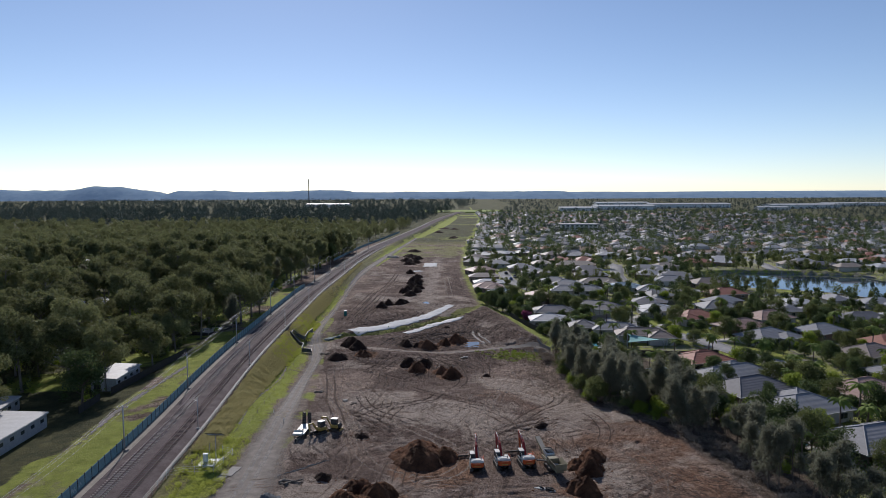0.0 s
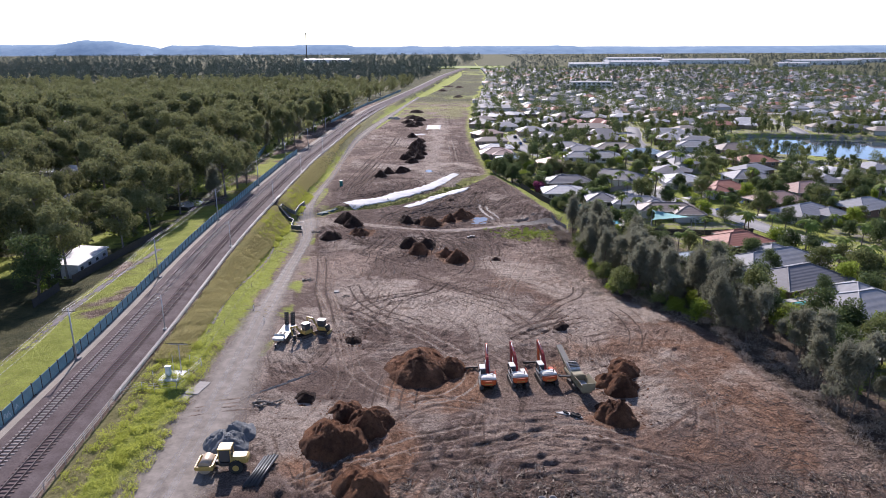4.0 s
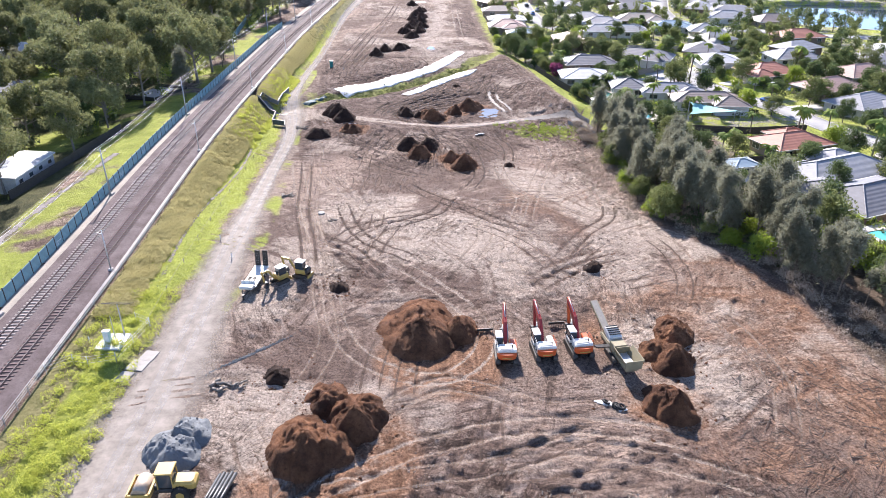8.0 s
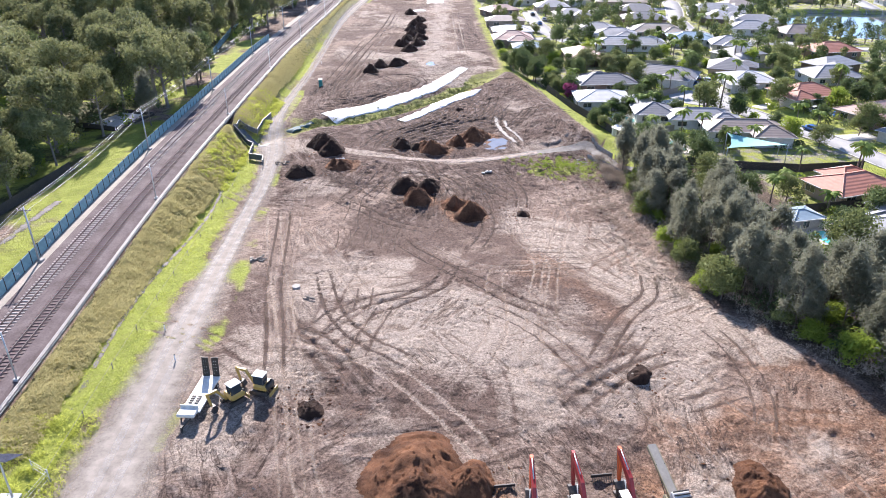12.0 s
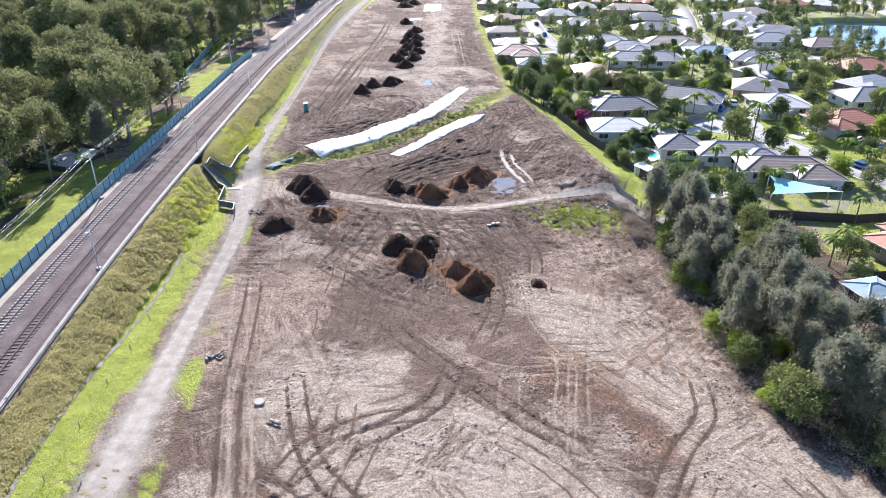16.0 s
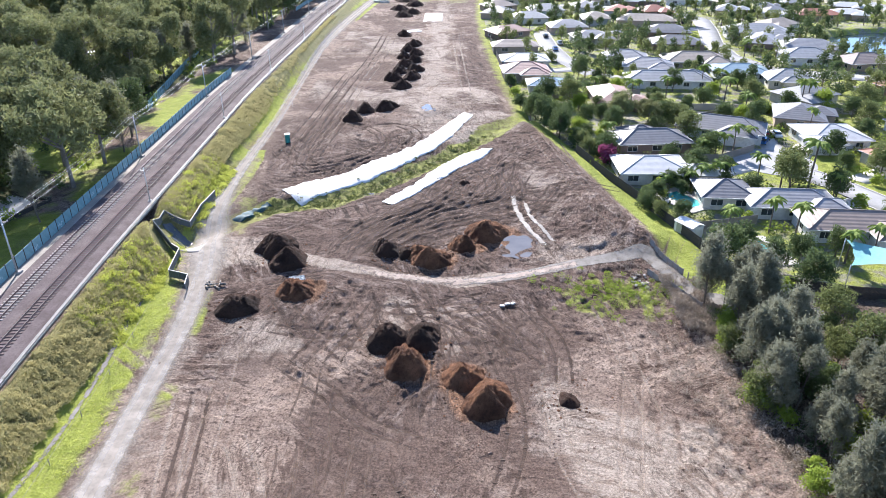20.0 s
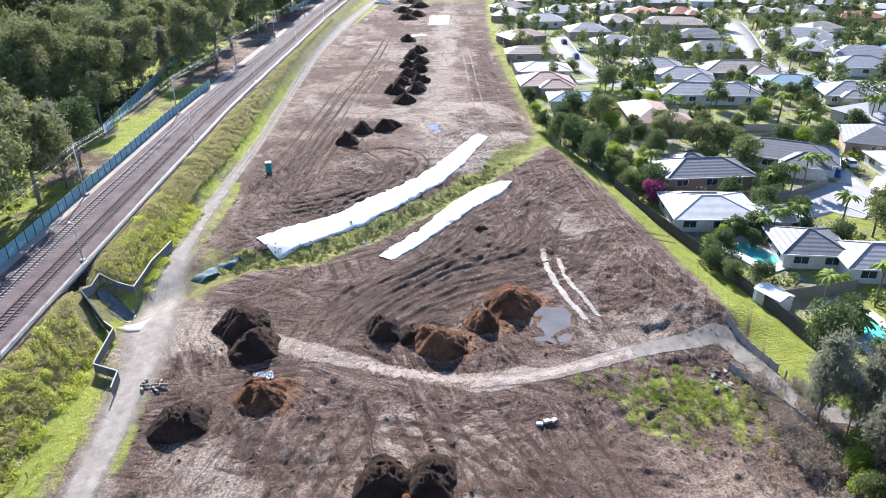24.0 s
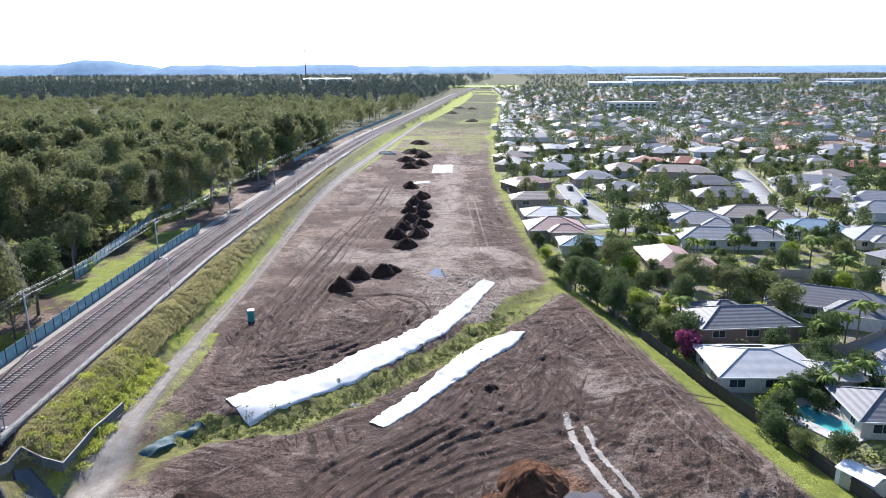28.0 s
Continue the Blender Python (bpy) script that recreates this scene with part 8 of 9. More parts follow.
excavator(7.1, 88.6, 2, -1, "orange crawler excavator with dark red boom, parked", ORANGE, ORANGE, s=0.84)
excavator(11.4, 89.1, 8, 3, "white-decked crawler excavator with red boom, parked", CREAM, ORANGE, s=0.84)
excavator(15.5, 89.7, 10, 2, "orange and white crawler excavator with red boom, parked", ORANGE, ORANGE, s=0.84)
for x, y in ((4.0, 93.6), (12.6, 94.6)):
    rk = thing("rake_attachment", "toothed steel rake attachment lying beside an excavator", "attachment", at(x, y, 8), "spare attachments")
    part("beam", Mesh().bar((0, 0, 0.45), (1.9, 0, 0.45), 0.12, 0.3), STEEL_DARK, rk)
    for i in range(9):
        part("tine", Mesh().bar((0.1 + i * 0.21, 0, 0.4), (0.1 + i * 0.21, -0.5, 0.06), 0.05, 0.08), STEEL_DARK, rk)


def screener(x, y, rz):
    s = thing("screening_plant", "khaki tracked screening plant with a raised conveyor", "screening plant", at(x, y, rz) @ Matrix.Scale(0.78, 4))
    crawler(s, 3.6, 2.6, 0.8, 0.5, 2.1)
    part("chassis", Mesh().box(0, 0, 1.15, 1.7, 9.6, 0.4, bevel=0.06).bar((-0.7, -4.6, 1.4), (-0.7, 4.6, 1.4), 0.16, 0.3).bar((0.7, -4.6, 1.4), (0.7, 4.6, 1.4), 0.16, 0.3), OLIVE, s)
    hop = [(-1.45, 3.05), (-0.75, 1.55), (0.75, 1.55), (1.45, 3.05), (1.38, 3.05), (0.7, 1.68), (-0.7, 1.68), (-1.38, 3.05)]
    n = len(hop)
    hm = Mesh().add([(px, yy, zz) for yy in (-5.2, -1.4) for px, zz in hop], [tuple(range(n - 1, -1, -1)), tuple(range(n, 2 * n))] + [(i, (i + 1) % n, n + (i + 1) % n, n + i) for i in range(n)])
    hopper = part("hopper", hm, OLIVE, s, "open steel feed hopper")
    part("hopper_end", Mesh().box(0, -5.2, 2.3, 2.4, 0.08, 1.4), OLIVE, hopper)
    part("hopper_end", Mesh().box(0, -1.4, 2.2, 2.0, 0.08, 1.2), OLIVE, hopper)
    part("feed_belt", Mesh().box(0, -3.3, 1.78, 1.25, 3.7, 0.08, bevel=0.02), GALV, hopper, "grey feeder belt")
    part("engine_box", Mesh().box(0, 0.0, 2.0, 2.0, 1.7, 1.2, bevel=0.1), OLIVE, s)
    scr = part("screen_box", Mesh().box(0, 2.2, 2.7, 1.9, 2.3, 0.9, Matrix.Rotation(radians(14), 4, "X"), bevel=0.08), CREAM, s, "pale vibrating screen box")
    for i in range(5):
        part("screen_bar", Mesh().box(0, 1.4 + i * 0.4, 3.12 + i * 0.1, 1.8, 0.08, 0.16), STEEL_DARK, scr)
    cv = Mesh().bar((-0.55, 3.2, 1.6), (-0.55, 9.9, 3.5), 0.1, 0.32).bar((0.55, 3.2, 1.6), (0.55, 9.9, 3.5), 0.1, 0.32)
    conv = part("conveyor", cv, OLIVE, s)
    part("belt", Mesh().bar((0, 3.2, 1.74), (0, 10.0, 3.66), 0.95, 0.06), plain("dusty_belt_rubber", (0.24, 0.225, 0.20), 0.75, dirty=0.4), conv, "long dusty grey conveyor belt")
    for t in np.linspace(0.1, 0.95, 6):
        part("roller", Mesh().tube((-0.5, 3.2 + 6.7 * t, 1.6 + 1.9 * t), (0.5, 3.2 + 6.7 * t, 1.6 + 1.9 * t), 0.07, 0.07, 8), STEEL_DARK, conv)
    part("prop", Mesh().bar((-0.5, 4.4, 0.9), (-0.5, 7.6, 3.0), 0.08, 0.08).bar((0.5, 4.4, 0.9), (0.5, 7.6, 3.0), 0.08, 0.08), STEEL_DARK, s)
    part("side_conveyor", Mesh().bar((-0.9, 1.0, 1.5), (-3.4, 0.4, 2.1), 0.7, 0.15), STEEL_DARK, s)


screener(19.7, 88.7, 12)


def low_loader(x, y, rz):
    t = thing("low_loader_trailer", "white low-loader trailer with raised black ramps", "trailer", at(x, y, rz) @ Matrix.Scale(0.78, 4))
    part("deck", Mesh().box(0, 0.3, 1.0, 2.5, 7.4, 0.26, bevel=0.04), CREAM, t, "pale worn trailer deck")
    part("gooseneck", Mesh().box(0, -4.0, 1.45, 2.3, 1.7, 0.5, bevel=0.1).box(0, -3.6, 1.1, 1.8, 1.4, 0.5, bevel=0.08), CREAM, t)
    part("drawbar", Mesh().bar((-0.6, -4.7, 1.0), (0, -6.2, 0.85), 0.16, 0.2).bar((0.6, -4.7, 1.0), (0, -6.2, 0.85), 0.16, 0.2).box(0, -6.2, 0.5, 0.2, 0.2, 0.9), STEEL_DARK, t)
    part("headboard", Mesh().box(0, -3.3, 1.75, 2.3, 0.1, 0.6, bevel=0.02), CREAM, t)
    for i in range(4):
        for j in range(2):
            part("chock", Mesh().box(-0.6 + j * 0.8, -1.8 + i * 0.42, 1.2, 0.5, 0.24, 0.16, bevel=0.03), STEEL_DARK, t, "dark block on the deck")
    for sg in (-1, 1):
        for yy in (1.6, 2.7):
            w = part("wheel", Mesh().tube((sg * 0.75, yy, 0.44), (sg * 1.22, yy, 0.44), 0.44, 0.44, 16), RUBBER, t)
            part("hub", Mesh().tube((sg * 1.2, yy, 0.44), (sg * 1.27, yy, 0.44), 0.2, 0.18, 12), GALV, w)
        part("mudguard", Mesh().box(sg * 1.0, 2.15, 0.96, 0.5, 2.4, 0.06, bevel=0.02), STEEL_DARK, t)
        rm = Mesh()
        x0 = sg * 0.68
        for u in (-0.4, 0.4):
            rm.bar((x0 + u, 4.0, 1.1), (x0 + u, 4.35, 3.9), 0.1, 0.12, (0, 1, 0))
        for i in range(8):
            rm.bar((x0 - 0.4, 4.02 + i * 0.046, 1.25 + i * 0.36), (x0 + 0.4, 4.02 + i * 0.046, 1.25 + i * 0.36), 0.12, 0.2)
        rm.bar((x0, 4.05, 1.12), (x0, 4.4, 3.9), 0.72, 0.05, (0, 1, 0))
        rp = part("ramp", rm, STEEL_DARK, t, "raised black steel loading ramp")
        for i in range(5):
            for u in (-0.15, 0.15):
                part("cleat", Mesh().box(x0 + u, 3.93 + i * 0.05, 1.6 + i * 0.45, 0.09, 0.05, 0.09, bevel=0.02), CREAM, rp)
        part("ramp_hinge", Mesh().box(x0, 3.98, 1.08, 0.95, 0.3, 0.18, bevel=0.03), STEEL_DARK, t)


low_loader(-25.6, 104.6, -3)


def mini_excavator(x, y, rz, label):
    e = thing("mini_excavator", label, "excavator", at(x, y, rz), "parked mini excavators")
    crawler(e, 2.1, 1.7, 0.5, 0.32, 1.36)
    part("blade", Mesh().box(0, -1.35, 0.3, 1.7, 0.12, 0.45, bevel=0.03), YELLOW, e)
    part("body", Mesh().box(0, -0.25, 0.95, 1.6, 1.7, 0.7, bevel=0.15), YELLOW, e, "dusty yellow bodywork")
    part("tail", Mesh().box(0, -0.95, 1.0, 1.5, 0.5, 0.8, bevel=0.18), STEEL_DARK, e)
    cab = part("canopy", Mesh().box(-0.25, -0.1, 2.42, 1.1, 1.3, 0.1, bevel=0.04), CREAM, e, "white cab roof")
    part("cab_glass", Mesh().box(-0.25, -0.1, 1.85, 0.95, 1.15, 1.05, bevel=0.05), WINDOW, cab)
    part("boom", Mesh().prism([(0.6, 0.8), (0.85, 0.75), (1.7, 2.2), (2.7, 2.35), (2.75, 2.55), (1.6, 2.5)], -0.1, 0.1), YELLOW, e)
    part("stick", Mesh().prism([(2.6, 2.6), (2.85, 2.5), (2.5, 0.9), (2.3, 0.9)], -0.08, 0.08), YELLOW, e)
    part("bucket", Mesh().prism([(2.5, 1.0), (2.1, 0.95), (1.85, 0.5), (2.05, 0.12), (2.45, 0.1), (2.15, 0.35), (2.15, 0.7)], -0.3, 0.3), STEEL_DARK, e)
    part("ram", Mesh().tube((0, 0.9, 0.9), (0, 1.8, 2.1), 0.05, 0.05, 8), GALV, e)


mini_excavator(-22.2, 104.4, 140, "dusty yellow mini excavator beside the trailer")
mini_excavator(-19.7, 106.2, 75, "yellow mini excavator with white cab roof beside the trailer")


def roller(x, y, rz):
    m = thing("road_roller", "yellow smooth-drum road roller parked by crushed stone", "road roller", at(x, y, rz))
    part("drum", Mesh().tube((1.9, -1.05, 0.76), (1.9, 1.05, 0.76), 0.75, 0.75, 28), plain("worn_drum_steel", (0.46, 0.36, 0.27), 0.5, 0.3), m, "rust-brown steel drum")
    part("drum_frame", Mesh().bar((0.9, -1.2, 0.85), (2.85, -1.2, 0.85), 0.14, 0.5).bar((0.9, 1.2, 0.85), (2.85, 1.2, 0.85), 0.14, 0.5).bar((0.95, -1.2, 0.95), (0.95, 1.2, 0.95), 0.2, 0.5).bar((2.85, -1.25, 0.9), (2.85, 1.25, 0.9), 0.16, 0.4), YELLOW, m)
    part("hinge", Mesh().box(0.5, 0, 0.85, 0.8, 0.6, 0.5, bevel=0.08), STEEL_DARK, m)
    part("engine_hood", Mesh().box(-1.85, 0, 1.4, 2.1, 1.5, 0.9, bevel=0.2), YELLOW, m)
    part("platform", Mesh().box(-0.4, 0, 1.0, 1.4, 1.6, 0.4, bevel=0.06), STEEL_DARK, m)
    cab = part("cab_roof", Mesh().box(-0.35, 0, 2.85, 1.55, 1.6, 0.16, bevel=0.06), YELLOW, m, "pale yellow cab roof")
    part("cab_glass", Mesh().box(-0.35, 0, 2.0, 1.25, 1.35, 1.5, bevel=0.04), WINDOW, cab)
    for sx in (-1.0, 0.3):
        for sy in (-0.7, 0.7):
            part("cab_post", Mesh().bar((sx, sy, 1.15), (sx, sy, 2.8), 0.08, 0.08, (0, 1, 0)), YELLOW, cab)
    for sg in (-1, 1):
        w = part("wheel", Mesh().tube((-1.6, sg * 0.65, 0.75), (-1.6, sg * 1.15, 0.75), 0.75, 0.75, 22), RUBBER, m)
        part("rim", Mesh().tube((-1.6, sg * 1.12, 0.75), (-1.6, sg * 1.18, 0.75), 0.36, 0.36, 14), YELLOW, w)
        lug = Mesh()
        for i in range(16):
            a = i * math.pi / 8
            lug.box(-1.6 + 0.76 * math.cos(a), sg * 0.9, 0.75 + 0.76 * math.sin(a), 0.1, 0.5, 0.07, Matrix.Rotation(-a, 4, "Y"))
        part("tread", lug, RUBBER, w)


roller(-23.6, 67.6, 184)

# pipes, rings, logs, rubbish
for i in range(5):
    pm = Mesh()
    n = 14
    pm.add([(rad * math.cos(2 * math.pi * k / n), yy, rad * math.sin(2 * math.pi * k / n)) for rad, yy in ((0.17, -2.9), (0.17, 2.9), (0.145, 2.9), (0.145, -2.9)) for k in range(n)],
           [(a * n + k, a * n + (k + 1) % n, ((a + 1) % 4) * n + (k + 1) % n, ((a + 1) % 4) * n + k) for a in range(4) for k in range(n)], True)
    single("drain_pipe", pm, PLASTIC_BLACK, "long black plastic drain pipe lying on earth", "pipe", at(-19.9 + i * 0.36, 66.8 + 0.12 * (i % 2), -8, 0.16), "black drain pipes")
for x, y, a in ((11.5, 61.0, 0), (12.6, 61.2, 20)):
    n, rm = 20, Mesh()
    rm.add([(rad * math.cos(2 * math.pi * k / n), rad * math.sin(2 * math.pi * k / n), z) for rad, z in ((0.5, 0), (0.5, 0.85), (0.4, 0.85), (0.4, 0)) for k in range(n)],
           [(b * n + k, b * n + (k + 1) % n, ((b + 1) % 4) * n + (k + 1) % n, ((b + 1) % 4) * n + k) for b in range(4) for k in range(n)], True)
    single("concrete_ring", rm, CONCRETE_DARK, "grey concrete pipe ring standing on end", "concrete ring", at(x, y, a) @ pose(0, 0, 0, 14, 6, 0), "concrete rings")


def log(x, y, rz, length, rad, dz=0.0, group="cut logs"):
    me = Mesh().tube((-length / 2, 0, rad), (0, 0.06, rad * 1.05), rad, rad * 0.92, 9).tube((0, 0.06, rad * 1.05), (length / 2, 0, rad), rad * 0.92, rad * 0.8, 9)
    single("log", me, TIMBER_POLE, "short cut log lying on bare earth", "log", at(x, y, rz, dz), group)


r = random.Random(71)
for cx, cy, n, dx in ((-22.6, 82.4, 9, 1.6), (-22.4, 57.2, 6, 1.3), (-29.0, 140.2, 7, 1.5), (20.2, 110.2, 2, 0.8), (-37.0, 187.8, 7, 1.4), (-19.6, 127.5, 2, 0.7), (6.0, 182.6, 0, 0.5)):
    for i in range(n):
        log(cx + r.uniform(-dx, dx), cy + r.uniform(-dx * 0.6, dx * 0.6), r.uniform(0, 180), r.uniform(0.8, 1.7), r.uniform(0.1, 0.2), 0.15 * (i % 2))
for i in range(14):
    x, y = 17.6 + r.uniform(-1.5, 1.2), 80.0 + r.uniform(-0.7, 0.8)
    if i < 4:
        n, rm = 14, Mesh()
        for a in range(n):
            for b in range(6):
                u, v = 2 * math.pi * a / n, 2 * math.pi * b / 6
                rm.v.append(((0.34 + 0.12 * math.cos(v)) * math.cos(u), (0.34 + 0.12 * math.cos(v)) * math.sin(u), 0.12 + 0.12 * math.sin(v)))
        rm.f = [(a * 6 + b, ((a + 1) % n) * 6 + b, ((a + 1) % n) * 6 + (b + 1) % 6, a * 6 + (b + 1) % 6) for a in range(n) for b in range(6)]
        rm.s = [True] * len(rm.f)
        single("old_tyre", rm, RUBBER, "old black tyre dumped on earth", "tyre", at(x, y, 0, 0.05 * i) @ pose(0, 0, 0, r.uniform(0, 40), 0, r.uniform(0, 180)), "dumped rubbish")
    else:
        single("scrap_sheet", Mesh().box(0, 0, 0.06, r.uniform(0.4, 1.1), r.uniform(0.2, 0.5), 0.07, bevel=0.02), r.choice((CREAM, GALV, CONCRETE)), "pale scrap sheet dumped on earth", "rubbish", at(x, y, r.uniform(0, 180)) @ pose(0, 0, 0, r.uniform(0, 15), 0, 0), "dumped rubbish")
for i in range(3):
    single("concrete_slab", Mesh().box(0, 0, 0.12, 0.7, 0.5, 0.25, bevel=0.04), CONCRETE, "broken pale concrete block on earth", "block", at(5.6 + 0.75 * i, 182.6 + 0.2 * i, 20 * i), "broken blocks")
for i in range(16):
    x, y = 27.4 + r.uniform(-1.6, 0.8), 190.5 + r.uniform(-2.6, 2.2)
    single("rubble_block", Mesh().box(0, 0, 0.1, r.uniform(0.3, 0.9), r.uniform(0.2, 0.5), 0.22, bevel=0.05), r.choice((CONCRETE_DARK, TIMBER_GREY, CONCRETE_DARK)), "broken rubble beside the path", "rubble", at(x, y, r.uniform(0, 180)), "rubble heap")
single("concrete_ring", Mesh().tube((0, 0, -0.1), (0, 0, 0.35), 0.55, 0.55, 16), CONCRETE_DARK, "dark drain pit ring set in earth", "drain pit", at(-21.6, 131.0))

# portable toilet
loo = thing("portable_toilet", "teal portable toilet with a white roof on bare ground", "portable toilet", at(-41.2, 256.6, 10))
part("cabin", Mesh().box(0, 0, 1.1, 1.1, 1.1, 2.1, bevel=0.06), TEAL_PLASTIC, loo)
part("roof", Mesh().box(0, 0, 2.22, 1.2, 1.2, 0.18, bevel=0.07), WHITE_PAINT, loo)
dr = part("door", Mesh().box(0, -0.57, 1.08, 0.76, 0.05, 1.85, bevel=0.02), TEAL_PLASTIC, loo)
part("handle", Mesh().box(0.28, -0.61, 1.1, 0.06, 0.05, 0.2), STEEL_DARK, dr)
part("base", Mesh().box(0, 0, 0.06, 1.2, 1.2, 0.16, bevel=0.03), STEEL_DARK, loo)

# solar-powered cabinet on a slab
sl = thing("solar_light", "solar panel on a pole above a white slab", "solar panel", at(-38.0, 90.6, 0))
part("slab", Mesh().box(-0.6, -0.3, 0.04, 3.0, 3.2, 0.3, bevel=0.03), WHITE_PAINT, sl, "pale concrete slab")
part("pole", Mesh().tube((0.3, 0.9, 0.1), (0.3, 0.9, 4.5), 0.09, 0.07, 10), GALV, sl)
part("aerial_pole", Mesh().tube((-0.5, 0.2, 0.1), (-0.5, 0.2, 3.3), 0.05, 0.04, 8), GALV, sl)
pn = part("panel", Mesh().box(0, 0, 0, 2.9, 2.3, 0.06, bevel=0.015), SOLAR, sl)
pn.matrix_basis = Matrix.Translation((0.3, 0.9, 4.6)) @ Matrix.Rotation(radians(-27), 4, "X")
part("panel_back", Mesh().box(0, 0, -0.06, 2.4, 0.2, 0.06).box(0, 0.4, -0.06, 2.5, 0.06, 0.05).box(0, -0.4, -0.06, 2.5, 0.06, 0.05), GALV, pn)
cbx = part("cabinet", Mesh().box(-1.0, -0.5, 0.95, 0.75, 0.55, 1.5, bevel=0.05), plain("pale_teal_cabinet", (0.45, 0.60, 0.58), 0.5, dirty=0.1), sl, "pale teal cabinet")
part("cabinet_lid", Mesh().box(-1.0, -0.5, 1.74, 0.85, 0.65, 0.08, bevel=0.02), WHITE_PAINT, cbx)
part("cabinet_door", Mesh().box(-1.0, -0.79, 0.95, 0.6, 0.03, 1.3, bevel=0.01), WHITE_PAINT, cbx)
for dy, w in ((-1.7, 1.5), (0.4, 2.1), (2.2, 1.7)):
    single("concrete_slab", Mesh().box(0, 0, 0.03, w, 1.9, 0.22, bevel=0.04), CONCRETE_DARK, "dusty pale concrete slab beside the access road", "slab", at(-33.9 + 0.3 * dy, 85.4 + dy, -8), "slabs beside the road")
wf = thing("wire_fence", "thin wire fence with steel posts round the slab", "fence", kind="structure")
fpts = [(-43.4, 84.5), (-41.2, 86.2), (-39.2, 85.6), (-36.4, 86.4), (-35.8, 89.6), (-35.4, 93.4), (-37.6, 94.6)]
for (ax, ay), (bx, by) in zip(fpts, fpts[1:]):
    za, zb = gz(ax, ay), gz(bx, by)
    for h in (0.5, 1.0, 1.35):
        part("wire", Mesh().tube((ax, ay, za + h), (bx, by, zb + h), 0.018, 0.018, 4, False), GALV, wf)
for ax, ay in fpts:
    part("post", Mesh().tube((ax, ay, gz(ax, ay) - 0.2), (ax, ay, gz(ax, ay) + 1.45), 0.045, 0.045, 6), GALV, wf)
ys = list(np.arange(94, 190, 8.0))
sf = thing("string_fence", "sagging string line on low stakes through the grass", "fence", kind="structure")
for a, b in zip(ys, ys[1:]):
    xa, xb = float(ROAD_X(a)) - 5.6, float(ROAD_X(b)) - 5.6
    part("string", Mesh().tube((xa, a, gz(xa, a) + 0.75), (xb, b, gz(xb, b) + 0.75), 0.022, 0.022, 4, False), TIMBER_GREY, sf)
    part("stake", Mesh().bar((xa, a, gz(xa, a) - 0.1), (xa, a, gz(xa, a) + 0.85), 0.07, 0.07, (0, 1, 0)), TIMBER_GREY, sf)
for x, y in ((-30.9, 111.5), (-34.6, 118), (-41.5, 90.5), (-46.5, 287), (-51.5, 262)):
    mk = thing("marker_post", "short white marker post in the grass", "marker post", at(x, y), "marker posts")
    part("post", Mesh().tube((0, 0, -0.1), (0, 0, 0.9), 0.07, 0.07, 8), WHITE_PAINT, mk)
    part("cap", Mesh().tube((0, 0, 0.9), (0, 0, 1.0), 0.09, 0.05, 8), STEEL_DARK, mk)

# culvert: handrail fence with dark mesh infill, headwall, apron and liner
CULVERT_FENCE = [(-47.6, 222), (-47.9, 215), (-47.4, 207.6), (-51.0, 206.4), (-50.8, 201.2), (-45.6, 197.4), (-44.6, 190.1), (-41.2, 188.8), (-40.6, 185.8)]
MESH_DARK = plain("dark_fence_mesh", (0.105, 0.120, 0.122), 0.7, vary=0.35, dirty=0.4)
RAIL_GREY = plain("weathered_grey_rail", (0.20, 0.21, 0.205), 0.6, dirty=0.3)
cf = thing("culvert_fence", "grey-railed safety fence with dark mesh bent round the culvert", "fence", kind="structure")
for (ax, ay), (bx, by) in zip(CULVERT_FENCE, CULVERT_FENCE[1:]):
    n = max(1, round(math.dist((ax, ay), (bx, by)) / 2.2))
    for i in range(n):
        ux, uy = ax + (bx - ax) * i / n, ay + (by - ay) * i / n
        vx, vy = ax + (bx - ax) * (i + 1) / n, ay + (by - ay) * (i + 1) / n
        uz, vz = max(gz(ux, uy), -4.0), max(gz(vx, vy), -4.0)
        part("post", Mesh().tube((ux, uy, uz - 0.5), (ux, uy, uz + 1.25), 0.045, 0.045, 6), RAIL_GREY, cf)
        part("top_rail", Mesh().bar((ux, uy, uz + 1.22), (vx, vy, vz + 1.22), 0.16, 0.12), RAIL_GREY, cf)
        part("mesh_panel", Mesh().add([(ux, uy, uz + 0.02), (vx, vy, vz + 0.02), (vx, vy, vz + 1.15), (ux, uy, uz + 1.15),
                                       (ux + 0.03, uy + 0.02, uz + 0.02), (vx + 0.03, vy + 0.02, vz + 0.02), (vx + 0.03, vy + 0.02, vz + 1.15), (ux + 0.03, uy + 0.02, uz + 1.15)],
                                      [(0, 1, 2, 3), (7, 6, 5, 4), (0, 4, 5, 1), (1, 5, 6, 2), (2, 6, 7, 3), (3, 7, 4, 0)]), MESH_DARK, cf)
cul = thing("culvert_headwall", "concrete culvert headwall with a dark panel for its shaded mouth", "culvert", pose(-50.2, 204.0, gz(-47, 203) + 0.1, 0, 0, -12), kind="structure")
part("headwall", Mesh().box(0, 0, 0.1, 0.3, 4.4, 1.6, bevel=0.04), CONCRETE_DARK, cul)
# No hole is cut: a dark panel stands in for the shade inside.
part("opening", Mesh().box(0.13, 0, -0.1, 0.1, 2.6, 1.0), STEEL_DARK, cul)
